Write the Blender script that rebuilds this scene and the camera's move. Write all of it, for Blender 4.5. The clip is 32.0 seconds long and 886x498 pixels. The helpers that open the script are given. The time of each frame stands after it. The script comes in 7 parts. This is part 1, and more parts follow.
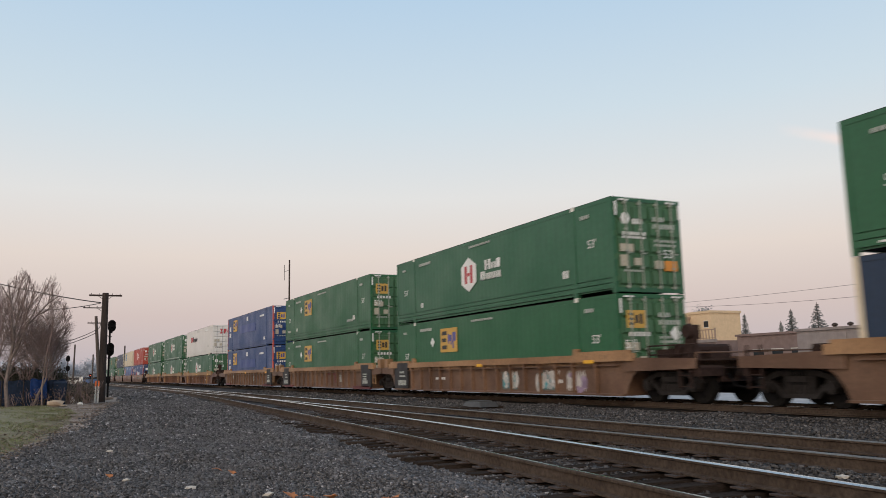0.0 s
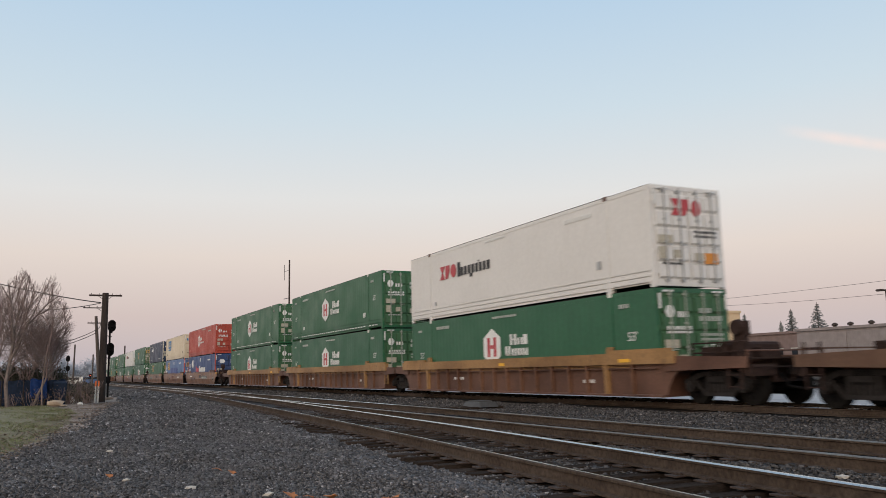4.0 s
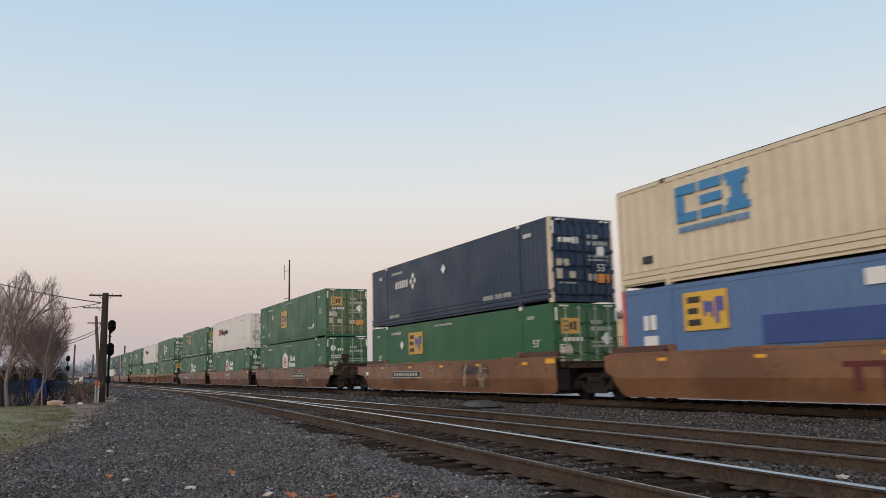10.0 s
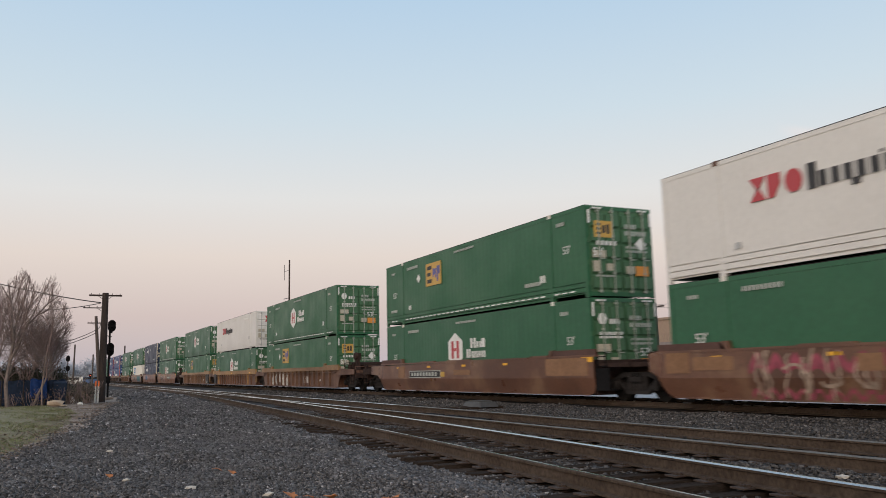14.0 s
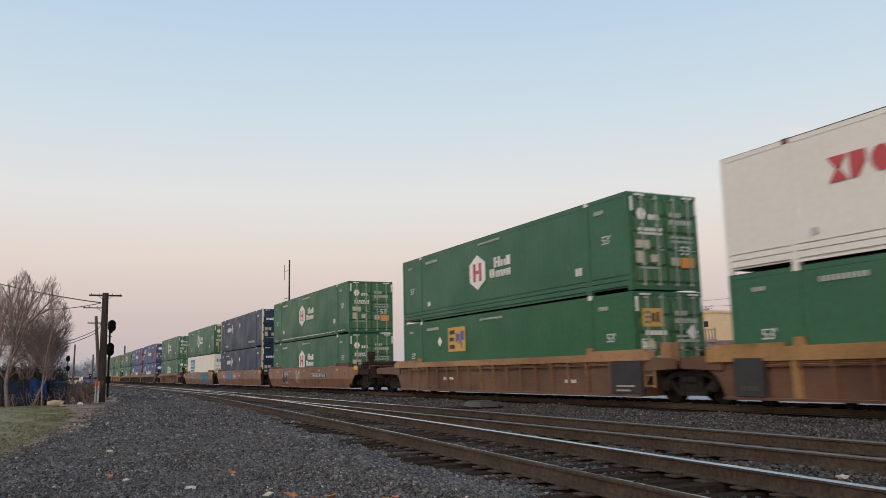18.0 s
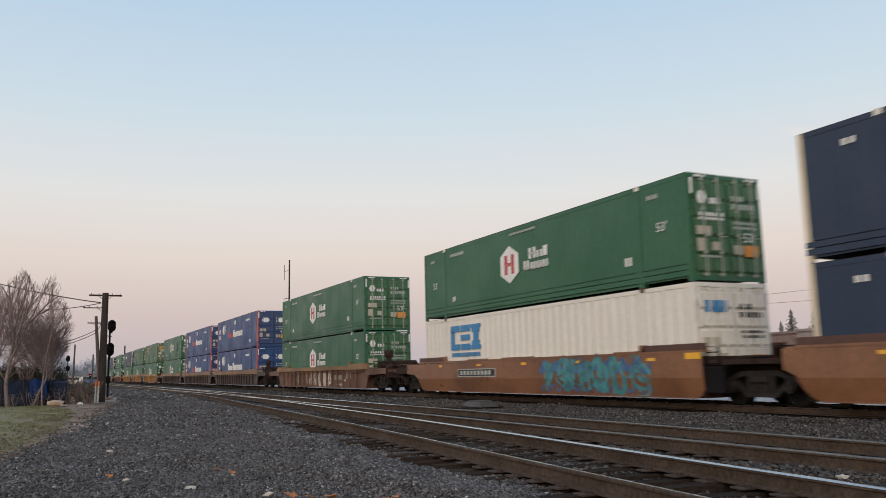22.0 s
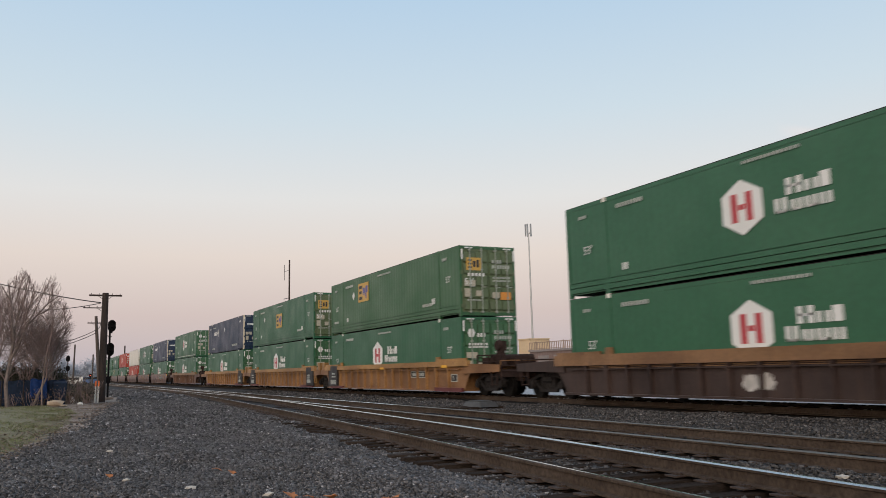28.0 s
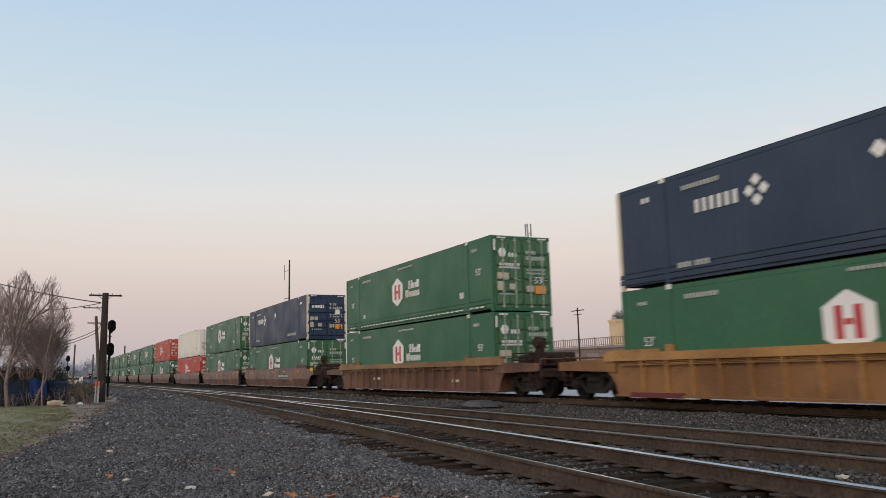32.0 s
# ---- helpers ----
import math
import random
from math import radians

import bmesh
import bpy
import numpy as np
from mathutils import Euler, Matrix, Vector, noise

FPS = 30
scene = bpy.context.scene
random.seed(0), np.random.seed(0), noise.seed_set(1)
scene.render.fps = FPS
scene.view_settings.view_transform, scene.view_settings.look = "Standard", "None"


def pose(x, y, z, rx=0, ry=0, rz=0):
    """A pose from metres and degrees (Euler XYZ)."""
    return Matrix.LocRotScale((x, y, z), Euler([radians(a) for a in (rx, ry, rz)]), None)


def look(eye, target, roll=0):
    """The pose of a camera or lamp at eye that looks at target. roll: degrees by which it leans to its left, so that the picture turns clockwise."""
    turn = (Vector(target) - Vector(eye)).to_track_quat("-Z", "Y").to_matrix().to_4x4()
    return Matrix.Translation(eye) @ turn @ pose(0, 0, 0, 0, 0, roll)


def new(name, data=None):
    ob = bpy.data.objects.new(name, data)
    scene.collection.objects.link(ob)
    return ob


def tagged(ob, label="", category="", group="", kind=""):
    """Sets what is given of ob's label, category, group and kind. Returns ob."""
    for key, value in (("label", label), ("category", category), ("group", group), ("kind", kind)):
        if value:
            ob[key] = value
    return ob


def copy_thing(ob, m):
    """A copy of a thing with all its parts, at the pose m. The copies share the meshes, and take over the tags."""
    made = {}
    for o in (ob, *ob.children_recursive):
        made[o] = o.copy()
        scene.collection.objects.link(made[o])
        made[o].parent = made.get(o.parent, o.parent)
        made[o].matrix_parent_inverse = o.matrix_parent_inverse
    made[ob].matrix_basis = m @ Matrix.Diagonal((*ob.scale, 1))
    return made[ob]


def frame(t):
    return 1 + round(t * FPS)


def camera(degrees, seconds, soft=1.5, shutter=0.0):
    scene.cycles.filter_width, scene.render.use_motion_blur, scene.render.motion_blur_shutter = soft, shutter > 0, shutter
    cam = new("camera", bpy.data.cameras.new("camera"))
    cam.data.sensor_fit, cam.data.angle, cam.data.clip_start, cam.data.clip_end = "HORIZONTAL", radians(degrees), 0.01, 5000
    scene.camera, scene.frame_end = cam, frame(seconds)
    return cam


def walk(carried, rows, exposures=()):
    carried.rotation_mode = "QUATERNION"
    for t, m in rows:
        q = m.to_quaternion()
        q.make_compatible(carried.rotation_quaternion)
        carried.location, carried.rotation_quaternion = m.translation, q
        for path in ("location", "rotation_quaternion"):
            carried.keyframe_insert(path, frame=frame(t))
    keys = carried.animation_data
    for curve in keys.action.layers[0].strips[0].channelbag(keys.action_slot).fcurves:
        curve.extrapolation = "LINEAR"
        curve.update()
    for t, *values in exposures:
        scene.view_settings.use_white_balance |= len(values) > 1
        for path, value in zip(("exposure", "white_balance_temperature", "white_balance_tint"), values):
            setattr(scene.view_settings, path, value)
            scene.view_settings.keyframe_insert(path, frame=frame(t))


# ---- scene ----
EYE = Vector((0.0, 0.0, 1.012))
YAW, PITCH, LEAN = radians(-26.317), radians(8.582), -1.357
AHEAD = Vector((-math.sin(YAW) * math.cos(PITCH), math.cos(YAW) * math.cos(PITCH), math.sin(PITCH)))
cam = camera(57.88, 32.0, soft=0.5, shutter=0.3)
walk(cam, [(0.0, look(EYE, EYE + AHEAD, LEAN)), (32.0, look(EYE, EYE + AHEAD, LEAN))])

# ---- world: clear sky a little after sunset, pink band over the horizon ----
world = bpy.data.worlds.new("dusk_sky")
scene.world = world
world.use_nodes = True
wn, wl = world.node_tree.nodes, world.node_tree.links
wn.clear()
w_out = wn.new("ShaderNodeOutputWorld")
w_bg = wn.new("ShaderNodeBackground")
w_bg.inputs["Strength"].default_value = 1.0
w_co = wn.new("ShaderNodeTexCoord")
w_sep = wn.new("ShaderNodeSeparateXYZ")
w_ramp = wn.new("ShaderNodeValToRGB")
wl.new(w_co.outputs["Generated"], w_sep.inputs[0])
wl.new(w_sep.outputs["Z"], w_ramp.inputs[0])
SKY = [(0.0, (0.52, 0.475, 0.52)), (0.02, (0.515, 0.462, 0.495)), (0.07, (0.605, 0.505, 0.50)), (0.14, (0.735, 0.640, 0.595)),
       (0.21, (0.735, 0.725, 0.72)), (0.31, (0.595, 0.695, 0.77)), (0.44, (0.46, 0.615, 0.775)), (1.0, (0.22, 0.37, 0.62))]
while len(w_ramp.color_ramp.elements) < len(SKY):
    w_ramp.color_ramp.elements.new(0.5)
for el, (pos, col) in zip(w_ramp.color_ramp.elements, SKY):
    el.position, el.color = pos, (*col, 1)
w_sky = wn.new("ShaderNodeTexSky")
w_sky.sky_type = "NISHITA"
w_sky.sun_disc = False
w_sky.sun_elevation, w_sky.sun_rotation = radians(2.0), radians(215)
w_add = wn.new("ShaderNodeMix")
w_add.data_type, w_add.blend_type = "RGBA", "ADD"
w_add.inputs[0].default_value = 0.02
wl.new(w_ramp.outputs[0], w_add.inputs[6])
wl.new(w_sky.outputs[0], w_add.inputs[7])


def w_dot(axis, x0, x1, y0, y1):
    d = wn.new("ShaderNodeVectorMath")
    d.operation = "DOT_PRODUCT"
    d.inputs[1].default_value = Vector(axis)
    wl.new(w_co.outputs["Generated"], d.inputs[0])
    r = wn.new("ShaderNodeMapRange")
    r.interpolation_type = "SMOOTHSTEP"
    for i, val in enumerate((x0, x1, y0, y1)):
        r.inputs[i + 1].default_value = val
    wl.new(d.outputs["Value"], r.inputs[0])
    return r.outputs[0]


def w_over(fac, a, kind, col):
    x = wn.new("ShaderNodeMix")
    x.data_type, x.blend_type = "RGBA", kind
    wl.new(fac, x.inputs[0])
    wl.new(a, x.inputs[6])
    x.inputs[7].default_value = (*col, 1)
    return x.outputs[2]


def w_times(a, b):
    x = wn.new("ShaderNodeMath")
    x.operation = "MULTIPLY"
    wl.new(a, x.inputs[0])
    wl.new(b, x.inputs[1])
    return x.outputs[0]


# afterglow where the sun went down, behind the camera
afterglow = w_dot((-0.85, -0.5, 0.12), 0.1, 1.0, 0.0, 1.0)
w_col = w_over(afterglow, w_add.outputs[2], "ADD", (1.15, 0.86, 0.60))
# one thin pink cloud
CLOUD = (AHEAD + Vector((0.894, -0.444, 0.0)) * 0.53 + Vector((0, 0, 1)) * 0.126).normalized()
cl_side = CLOUD.cross(Vector((0, 0, 1))).normalized()
cl_up = cl_side.cross(CLOUD).normalized()
cl_up = (cl_up + cl_side * 0.33).normalized()
band = w_times(w_times(w_dot(cl_up, -0.010, 0.0, 0, 1), w_dot(cl_up, 0.0, 0.010, 1, 0)), w_times(w_dot(cl_side, -0.085, -0.03, 0, 1), w_dot(cl_side, 0.06, 0.12, 1, 0)))
w_noise = wn.new("ShaderNodeTexNoise")
w_noise.inputs["Scale"].default_value, w_noise.inputs["Detail"].default_value = 30, 4
wl.new(w_co.outputs["Generated"], w_noise.inputs["Vector"])
w_ahead = w_dot(CLOUD, 0.9, 0.95, 0, 1.0)
w_col = w_over(w_times(w_times(band, w_noise.outputs["Fac"]), w_ahead), w_col, "MIX", (1.02, 0.80, 0.72))
wl.new(w_col, w_bg.inputs["Color"])
wl.new(w_bg.outputs[0], w_out.inputs[0])

sun_data = bpy.data.lights.new("sun", "SUN")
sun_data.energy, sun_data.angle, sun_data.color = 0.55, radians(40), (1.0, 0.86, 0.74)
sun = new("sun", sun_data)
sun.matrix_world = look((-25, -44, 18), (0, 0, 0))
scene.view_settings.exposure = 0.0


# ---- materials ----
def material(name, base, rough=0.7, metal=0.0, vary=0.12, grain=18.0, streak=0.0, streak_tint=(0.12, 0.07, 0.04), bump=0.15, bump_scale=60.0,
             stretch=(1, 1, 1), per_object=0.0, spots=0.0, spot_tint=(0.2, 0.1, 0.05), spot_scale=2.0, island=0.0, gloss=0.5, grazing_sheen=0.0):
    """Paint or earth with fine grain, broad stains and, if asked, runs of dirt down the wall."""
    m = bpy.data.materials.new(name)
    m.use_nodes = True
    nt = m.node_tree
    n, l = nt.nodes, nt.links
    b = n["Principled BSDF"]
    b.inputs["Roughness"].default_value, b.inputs["Metallic"].default_value = rough, metal
    b.inputs["Specular IOR Level"].default_value = gloss
    # sheen greys paint seen at grazing angles, in place of haze on far cars
    b.inputs["Sheen Weight"].default_value, b.inputs["Sheen Roughness"].default_value = grazing_sheen, 0.4
    b.inputs["Sheen Tint"].default_value = (0.80, 0.78, 0.78, 1)
    co = n.new("ShaderNodeTexCoord")
    mp = n.new("ShaderNodeMapping")
    mp.inputs["Scale"].default_value = stretch
    l.new(co.outputs["Object"], mp.inputs[0])

    def noise_of(scale, detail, vec):
        t = n.new("ShaderNodeTexNoise")
        t.inputs["Scale"].default_value, t.inputs["Detail"].default_value = scale, detail
        l.new(vec, t.inputs["Vector"])
        return t.outputs["Fac"]

    def mixed(kind, fac, a, bcol):
        x = n.new("ShaderNodeMix")
        x.data_type, x.blend_type = "RGBA", kind
        for i, val in ((0, fac), (6, a), (7, bcol)):
            if hasattr(val, "is_linked"):
                l.new(val, x.inputs[i])
            elif i == 0:
                x.inputs[0].default_value = val
            else:
                x.inputs[i].default_value = (*val, 1)
        return x.outputs[2]

    def ranged(val, lo, hi, a, c):
        r = n.new("ShaderNodeMapRange")
        r.inputs[1].default_value, r.inputs[2].default_value, r.inputs[3].default_value, r.inputs[4].default_value = lo, hi, a, c
        l.new(val, r.inputs[0])
        return r.outputs[0]
    vec = mp.outputs[0]
    fine = noise_of(grain, 6, vec)
    broad = noise_of(grain / 14, 4, vec)
    lo, hi = tuple(c * (1 - vary) for c in base), tuple(min(1, c * (1 + vary)) for c in base)
    col = mixed("MIX", ranged(fine, 0.3, 0.7, 0, 1), lo, hi)
    col = mixed("MULTIPLY", ranged(broad, 0.35, 0.7, 0, min(1, vary * 3)), col, (0.72, 0.70, 0.68))
    if "car_paint" in name or "plate_paint" in name or "chord" in name:
        big = noise_of(0.55, 5, vec)
        col = mixed("MULTIPLY", ranged(big, 0.40, 0.62, 0, 0.75), col, (0.55, 0.50, 0.48))
        col = mixed("MIX", ranged(noise_of(3.1, 8, vec), 0.60, 0.74, 0, 0.45), col, (0.055, 0.035, 0.028))
    if streak:
        mp2 = n.new("ShaderNodeMapping")
        mp2.inputs["Scale"].default_value = (5, 5, 0.35)
        l.new(co.outputs["Object"], mp2.inputs[0])
        run = noise_of(2.0, 5, mp2.outputs[0])
        col = mixed("MIX", ranged(run, 0.52, 0.75, 0, streak), col, streak_tint)
    if spots:
        sp = noise_of(spot_scale, 7, vec)
        col = mixed("MIX", ranged(sp, 0.55, 0.66, 0, spots), col, spot_tint)
    if per_object or island:
        src = n.new("ShaderNodeObjectInfo").outputs["Random"] if per_object else n.new("ShaderNodeNewGeometry").outputs["Random Per Island"]
        amt = per_object or island
        hsv = n.new("ShaderNodeHueSaturation")
        if amt > 0.8:
            ramp = n.new("ShaderNodeValToRGB")
            pts = [(0.0, 0.09), (0.5, 0.25), (0.88, 0.37), (0.982, 0.50), (1.0, 1.0)]
            while len(ramp.color_ramp.elements) < len(pts):
                ramp.color_ramp.elements.new(0.5)
            for el, (pos, g) in zip(ramp.color_ramp.elements, pts):
                el.position, el.color = pos, (g, g, g, 1)
            l.new(src, ramp.inputs[0])
            l.new(ranged(ramp.outputs[0], 0, 1, 0, 3.4), hsv.inputs["Value"])
        else:
            l.new(ranged(src, 0, 1, 1 - amt, 1 + amt), hsv.inputs["Value"])
        l.new(col, hsv.inputs["Color"])
        col = hsv.outputs[0]
    l.new(col, b.inputs["Base Color"])
    if rough > 0.15:
        l.new(ranged(broad, 0.3, 0.7, max(0.05, rough - 0.1), min(1, rough + 0.1)), b.inputs["Roughness"])
    if bump:
        bp = n.new("ShaderNodeBump")
        bp.inputs["Strength"].default_value, bp.inputs["Distance"].default_value = bump, 0.01
        l.new(noise_of(bump_scale, 4, vec), bp.inputs["Height"])
        l.new(bp.outputs[0], b.inputs["Normal"])
    return m


PAINT = dict(gloss=0.4, rough=0.42, vary=0.10, grain=9.0, bump=0.04, bump_scale=20)
M_GREEN = material("green_paint", (0.025, 0.112, 0.056), streak=0.25, streak_tint=(0.03, 0.07, 0.045), **PAINT)
M_GREEN2 = material("fresh_green_paint", (0.020, 0.108, 0.047), streak=0.12, streak_tint=(0.03, 0.08, 0.045), **PAINT)
M_GREEN3 = material("sun_faded_green_paint", (0.036, 0.112, 0.048), streak=0.3, streak_tint=(0.06, 0.09, 0.05), **PAINT)
# lighter, yellower copies of the green: glow on the doors put into paint
M_GREEN_DOOR_LIT = material("lit_green_door_paint", (0.046, 0.125, 0.058), streak=0.35, streak_tint=(0.09, 0.12, 0.075), **PAINT)
M_OLIVE_DOOR_LIT = material("lit_olive_door_paint", (0.095, 0.135, 0.066), streak=0.45, streak_tint=(0.14, 0.13, 0.085), **PAINT)
M_ROD = material("pale_galvanised_rod", (0.30, 0.34, 0.29), rough=0.5, vary=0.2)
M_BLUE = material("blue_paint", (0.025, 0.064, 0.180), streak=0.25, streak_tint=(0.05, 0.07, 0.14), **PAINT)
M_BLUE_DOOR = material("rust_stained_blue_door_paint", (0.034, 0.062, 0.145), spots=0.7, spot_tint=(0.105, 0.07, 0.05), spot_scale=1.4, **PAINT)
M_LBLUE = material("faded_blue_paint", (0.085, 0.165, 0.33), streak=0.35, streak_tint=(0.10, 0.12, 0.18), **PAINT)
M_PATCH = material("deep_blue_patch", (0.031, 0.066, 0.23), streak=0.5, streak_tint=(0.03, 0.07, 0.18), **PAINT)
M_NAVY = material("navy_paint", (0.012, 0.030, 0.066), streak=0.2, streak_tint=(0.05, 0.05, 0.06), **PAINT)
M_WHITE = material("white_paint", (0.66, 0.65, 0.62), streak=0.15, streak_tint=(0.50, 0.47, 0.42), **(PAINT | dict(vary=0.04)))
M_CREAM = material("cream_paint", (0.60, 0.525, 0.39), streak=0.2, streak_tint=(0.46, 0.36, 0.24), spots=0.10, spot_tint=(0.25, 0.12, 0.05), spot_scale=0.8, **(PAINT | dict(vary=0.05)))
M_OFFW = material("chalky_white_paint", (0.68, 0.66, 0.60), streak=0.2, streak_tint=(0.52, 0.47, 0.40), **(PAINT | dict(vary=0.05)))
M_RED = material("orange_red_paint", (0.38, 0.053, 0.030), streak=0.35, streak_tint=(0.20, 0.05, 0.04), **PAINT)
M_SALMON = material("salmon_post_paint", (0.50, 0.10, 0.07), **PAINT)
M_MARK = material("white_marking", (0.70, 0.71, 0.69), rough=0.5, vary=0.05, grain=30, bump=0)
M_LOGO_RED = material("logo_red", (0.42, 0.05, 0.06), rough=0.5, vary=0.05, bump=0)
M_LOGO_BLUE = material("logo_blue", (0.035, 0.20, 0.42), rough=0.5, vary=0.05, bump=0)
M_LOGO_VIOLET = material("logo_violet", (0.085, 0.085, 0.27), rough=0.5, vary=0.05, bump=0)
M_LOGO_YELLOW = material("logo_yellow", (0.62, 0.38, 0.05), rough=0.5, vary=0.08, bump=0)
M_LOGO_GOLD = material("logo_gold", (0.52, 0.32, 0.065), rough=0.5, vary=0.1, bump=0)
M_LOGO_BLACK = material("logo_black", (0.02, 0.02, 0.022), rough=0.5, vary=0.05, bump=0)
M_SIZE_DARK = material("worn_dark_figure_paint", (0.06, 0.035, 0.025), rough=0.7, vary=0.3, bump=0)
M_PLACARD = material("yellowed_door_placard", (0.42, 0.39, 0.31), rough=0.6, vary=0.15, grain=20, bump=0)
M_STICKER = material("orange_sticker", (0.62, 0.25, 0.04), rough=0.5, vary=0.08, bump=0)
M_STEEL = material("galvanised_steel", (0.42, 0.43, 0.43), rough=0.45, metal=0.6, vary=0.15)
M_DARK = material("grimy_black_steel", (0.009, 0.0085, 0.009), gloss=0.1, rough=0.85, vary=0.3, grain=12, bump=0.3)
M_TRUCK = material("dusty_cast_truck_steel", (0.024, 0.021, 0.020), gloss=0.2, rough=0.8, vary=0.35, grain=10, bump=0.3)
M_SHOULDER = material("dark_maroon_shoulder_paint", (0.080, 0.036, 0.026), rough=0.6, vary=0.2, grain=10)
M_WHEEL = material("worn_wheel_steel", (0.012, 0.011, 0.010), gloss=0.08, rough=0.8, vary=0.3, grain=12)
M_UNDER = material("container_underside", (0.02, 0.019, 0.018), gloss=0.1, rough=0.85, vary=0.2)
M_GRIME = material("brown_grimed_steel", (0.040, 0.025, 0.021), gloss=0.15, rough=0.85, vary=0.35, grain=8, bump=0.2)
RUSTY = dict(grazing_sheen=0.12, gloss=0.35, rough=0.62, vary=0.16, grain=14.0, bump=0.15, bump_scale=35)
PLATE = RUSTY | dict(grazing_sheen=0.04, gloss=0.6, rough=0.34, bump=0.05)
CAR_PAINT = {
    "tan": (material("weathered_tan_car_paint", (0.150, 0.086, 0.053), streak=0.55, streak_tint=(0.10, 0.05, 0.03), spots=0.4, spot_tint=(0.09, 0.045, 0.03), **RUSTY),
            material("tan_chord_paint", (0.34, 0.20, 0.10), streak=0.4, streak_tint=(0.14, 0.07, 0.035), **RUSTY)),
    "brown": (material("red_brown_car_paint", (0.130, 0.064, 0.041), streak=0.4, streak_tint=(0.07, 0.035, 0.025), **RUSTY),
              material("tan_top_chord_paint", (0.33, 0.190, 0.074), streak=0.4, streak_tint=(0.13, 0.065, 0.035), **RUSTY)),
    "orange": (material("orange_tan_plate_paint", (0.200, 0.098, 0.048), streak=0.3, streak_tint=(0.17, 0.07, 0.03), **PLATE),) * 2,
    "tan_plate": (material("pale_tan_plate_paint", (0.215, 0.098, 0.046), streak=0.3, streak_tint=(0.22, 0.10, 0.05), **PLATE),) * 2,
    "plate_brown": (material("brown_plate_paint", (0.140, 0.066, 0.040), streak=0.4, streak_tint=(0.08, 0.04, 0.03), spots=0.6, spot_tint=(0.21, 0.125, 0.072), spot_scale=0.9, **PLATE),) * 2,
    "rust": (material("rusty_brown_car_paint", (0.115, 0.055, 0.034), streak=0.6, streak_tint=(0.25, 0.15, 0.09), **RUSTY),
             material("rusty_chord_paint", (0.25, 0.145, 0.065), streak=0.5, streak_tint=(0.12, 0.06, 0.03), **RUSTY)),
    "dark": (material("dark_brown_car_paint", (0.046, 0.029, 0.025), streak=0.4, streak_tint=(0.10, 0.055, 0.035), **RUSTY),
             material("brown_chord_paint", (0.235, 0.130, 0.062), streak=0.4, streak_tint=(0.09, 0.05, 0.03), **RUSTY)),
    "yellow": (material("yellow_ochre_car_paint", (0.235, 0.118, 0.046), streak=0.45, streak_tint=(0.20, 0.09, 0.035), **RUSTY),
               material("yellow_chord_paint", (0.36, 0.200, 0.068), streak=0.4, streak_tint=(0.2, 0.09, 0.03), **RUSTY)),
}
# lighter copies of the side paints: light on the ribs put into colour
LIT_RIB_PAINT = {"brown": material("lit_brown_rib_car_paint", (0.175, 0.088, 0.052), streak=0.4, streak_tint=(0.10, 0.05, 0.03), **RUSTY),
             "tan": material("lit_tan_rib_car_paint", (0.195, 0.113, 0.068), streak=0.4, streak_tint=(0.12, 0.06, 0.035), **RUSTY),
             "rust": material("lit_rusty_rib_car_paint", (0.150, 0.080, 0.048), streak=0.5, streak_tint=(0.22, 0.13, 0.08), **RUSTY),
             "yellow": material("lit_yellow_rib_car_paint", (0.330, 0.178, 0.066), streak=0.4, streak_tint=(0.2, 0.09, 0.035), **RUSTY)}
M_REFLECT = material("yellow_reflector", (0.75, 0.40, 0.03), rough=0.4, vary=0.05, bump=0)
M_PLATE_BLACK = material("black_stencil_panel", (0.022, 0.022, 0.024), rough=0.6, vary=0.2)
M_TAN_PATCH = material("tan_repaint_patch", (0.23, 0.125, 0.065), streak=0.4, streak_tint=(0.15, 0.07, 0.04), **RUSTY)
M_PLATE_RED = material("maroon_sill_paint", (0.11, 0.022, 0.022), **RUSTY)
M_GRAF = {"teal": material("teal_spray_paint", (0.06, 0.24, 0.27), rough=0.5, vary=0.4, grain=4, spots=0.8, spot_tint=(0.03, 0.10, 0.16), spot_scale=3),
          "violet": material("violet_spray_paint", (0.27, 0.20, 0.30), rough=0.5, vary=0.3, grain=4),
          "white": material("white_spray_paint", (0.50, 0.48, 0.45), rough=0.5, vary=0.3, grain=5),
          "pink": material("crimson_spray_paint", (0.27, 0.05, 0.08), rough=0.5, vary=0.3, grain=5),
          "blue": material("blue_spray_paint", (0.05, 0.12, 0.28), rough=0.5, vary=0.3, grain=5),
          "faint": material("worn_thin_spray_paint", (0.33, 0.25, 0.19), rough=0.6, vary=0.4, grain=5),
          "black": material("black_spray_paint", (0.03, 0.03, 0.03), rough=0.5, vary=0.3, grain=5)}
M_RAIL_TOP = material("polished_rail_head", (0.66, 0.62, 0.58), rough=0.26, metal=1.0, vary=0.06, grain=30, bump=0.02)
M_RAIL_DULL = material("dull_rail_head", (0.24, 0.205, 0.17), rough=0.45, metal=0.9, vary=0.15, grain=30, bump=0.03)
M_RAIL = material("rusty_rail_side", (0.072, 0.053, 0.040), gloss=0.15, rough=0.8, vary=0.35, grain=20, bump=0.3, spots=0.3, spot_tint=(0.03, 0.022, 0.018), spot_scale=3.0)
M_TIE = material("creosoted_tie", (0.042, 0.032, 0.026), gloss=0.03, rough=0.9, vary=0.4, grain=14, stretch=(1, 6, 6), bump=0.6, bump_scale=25, per_object=0.3)
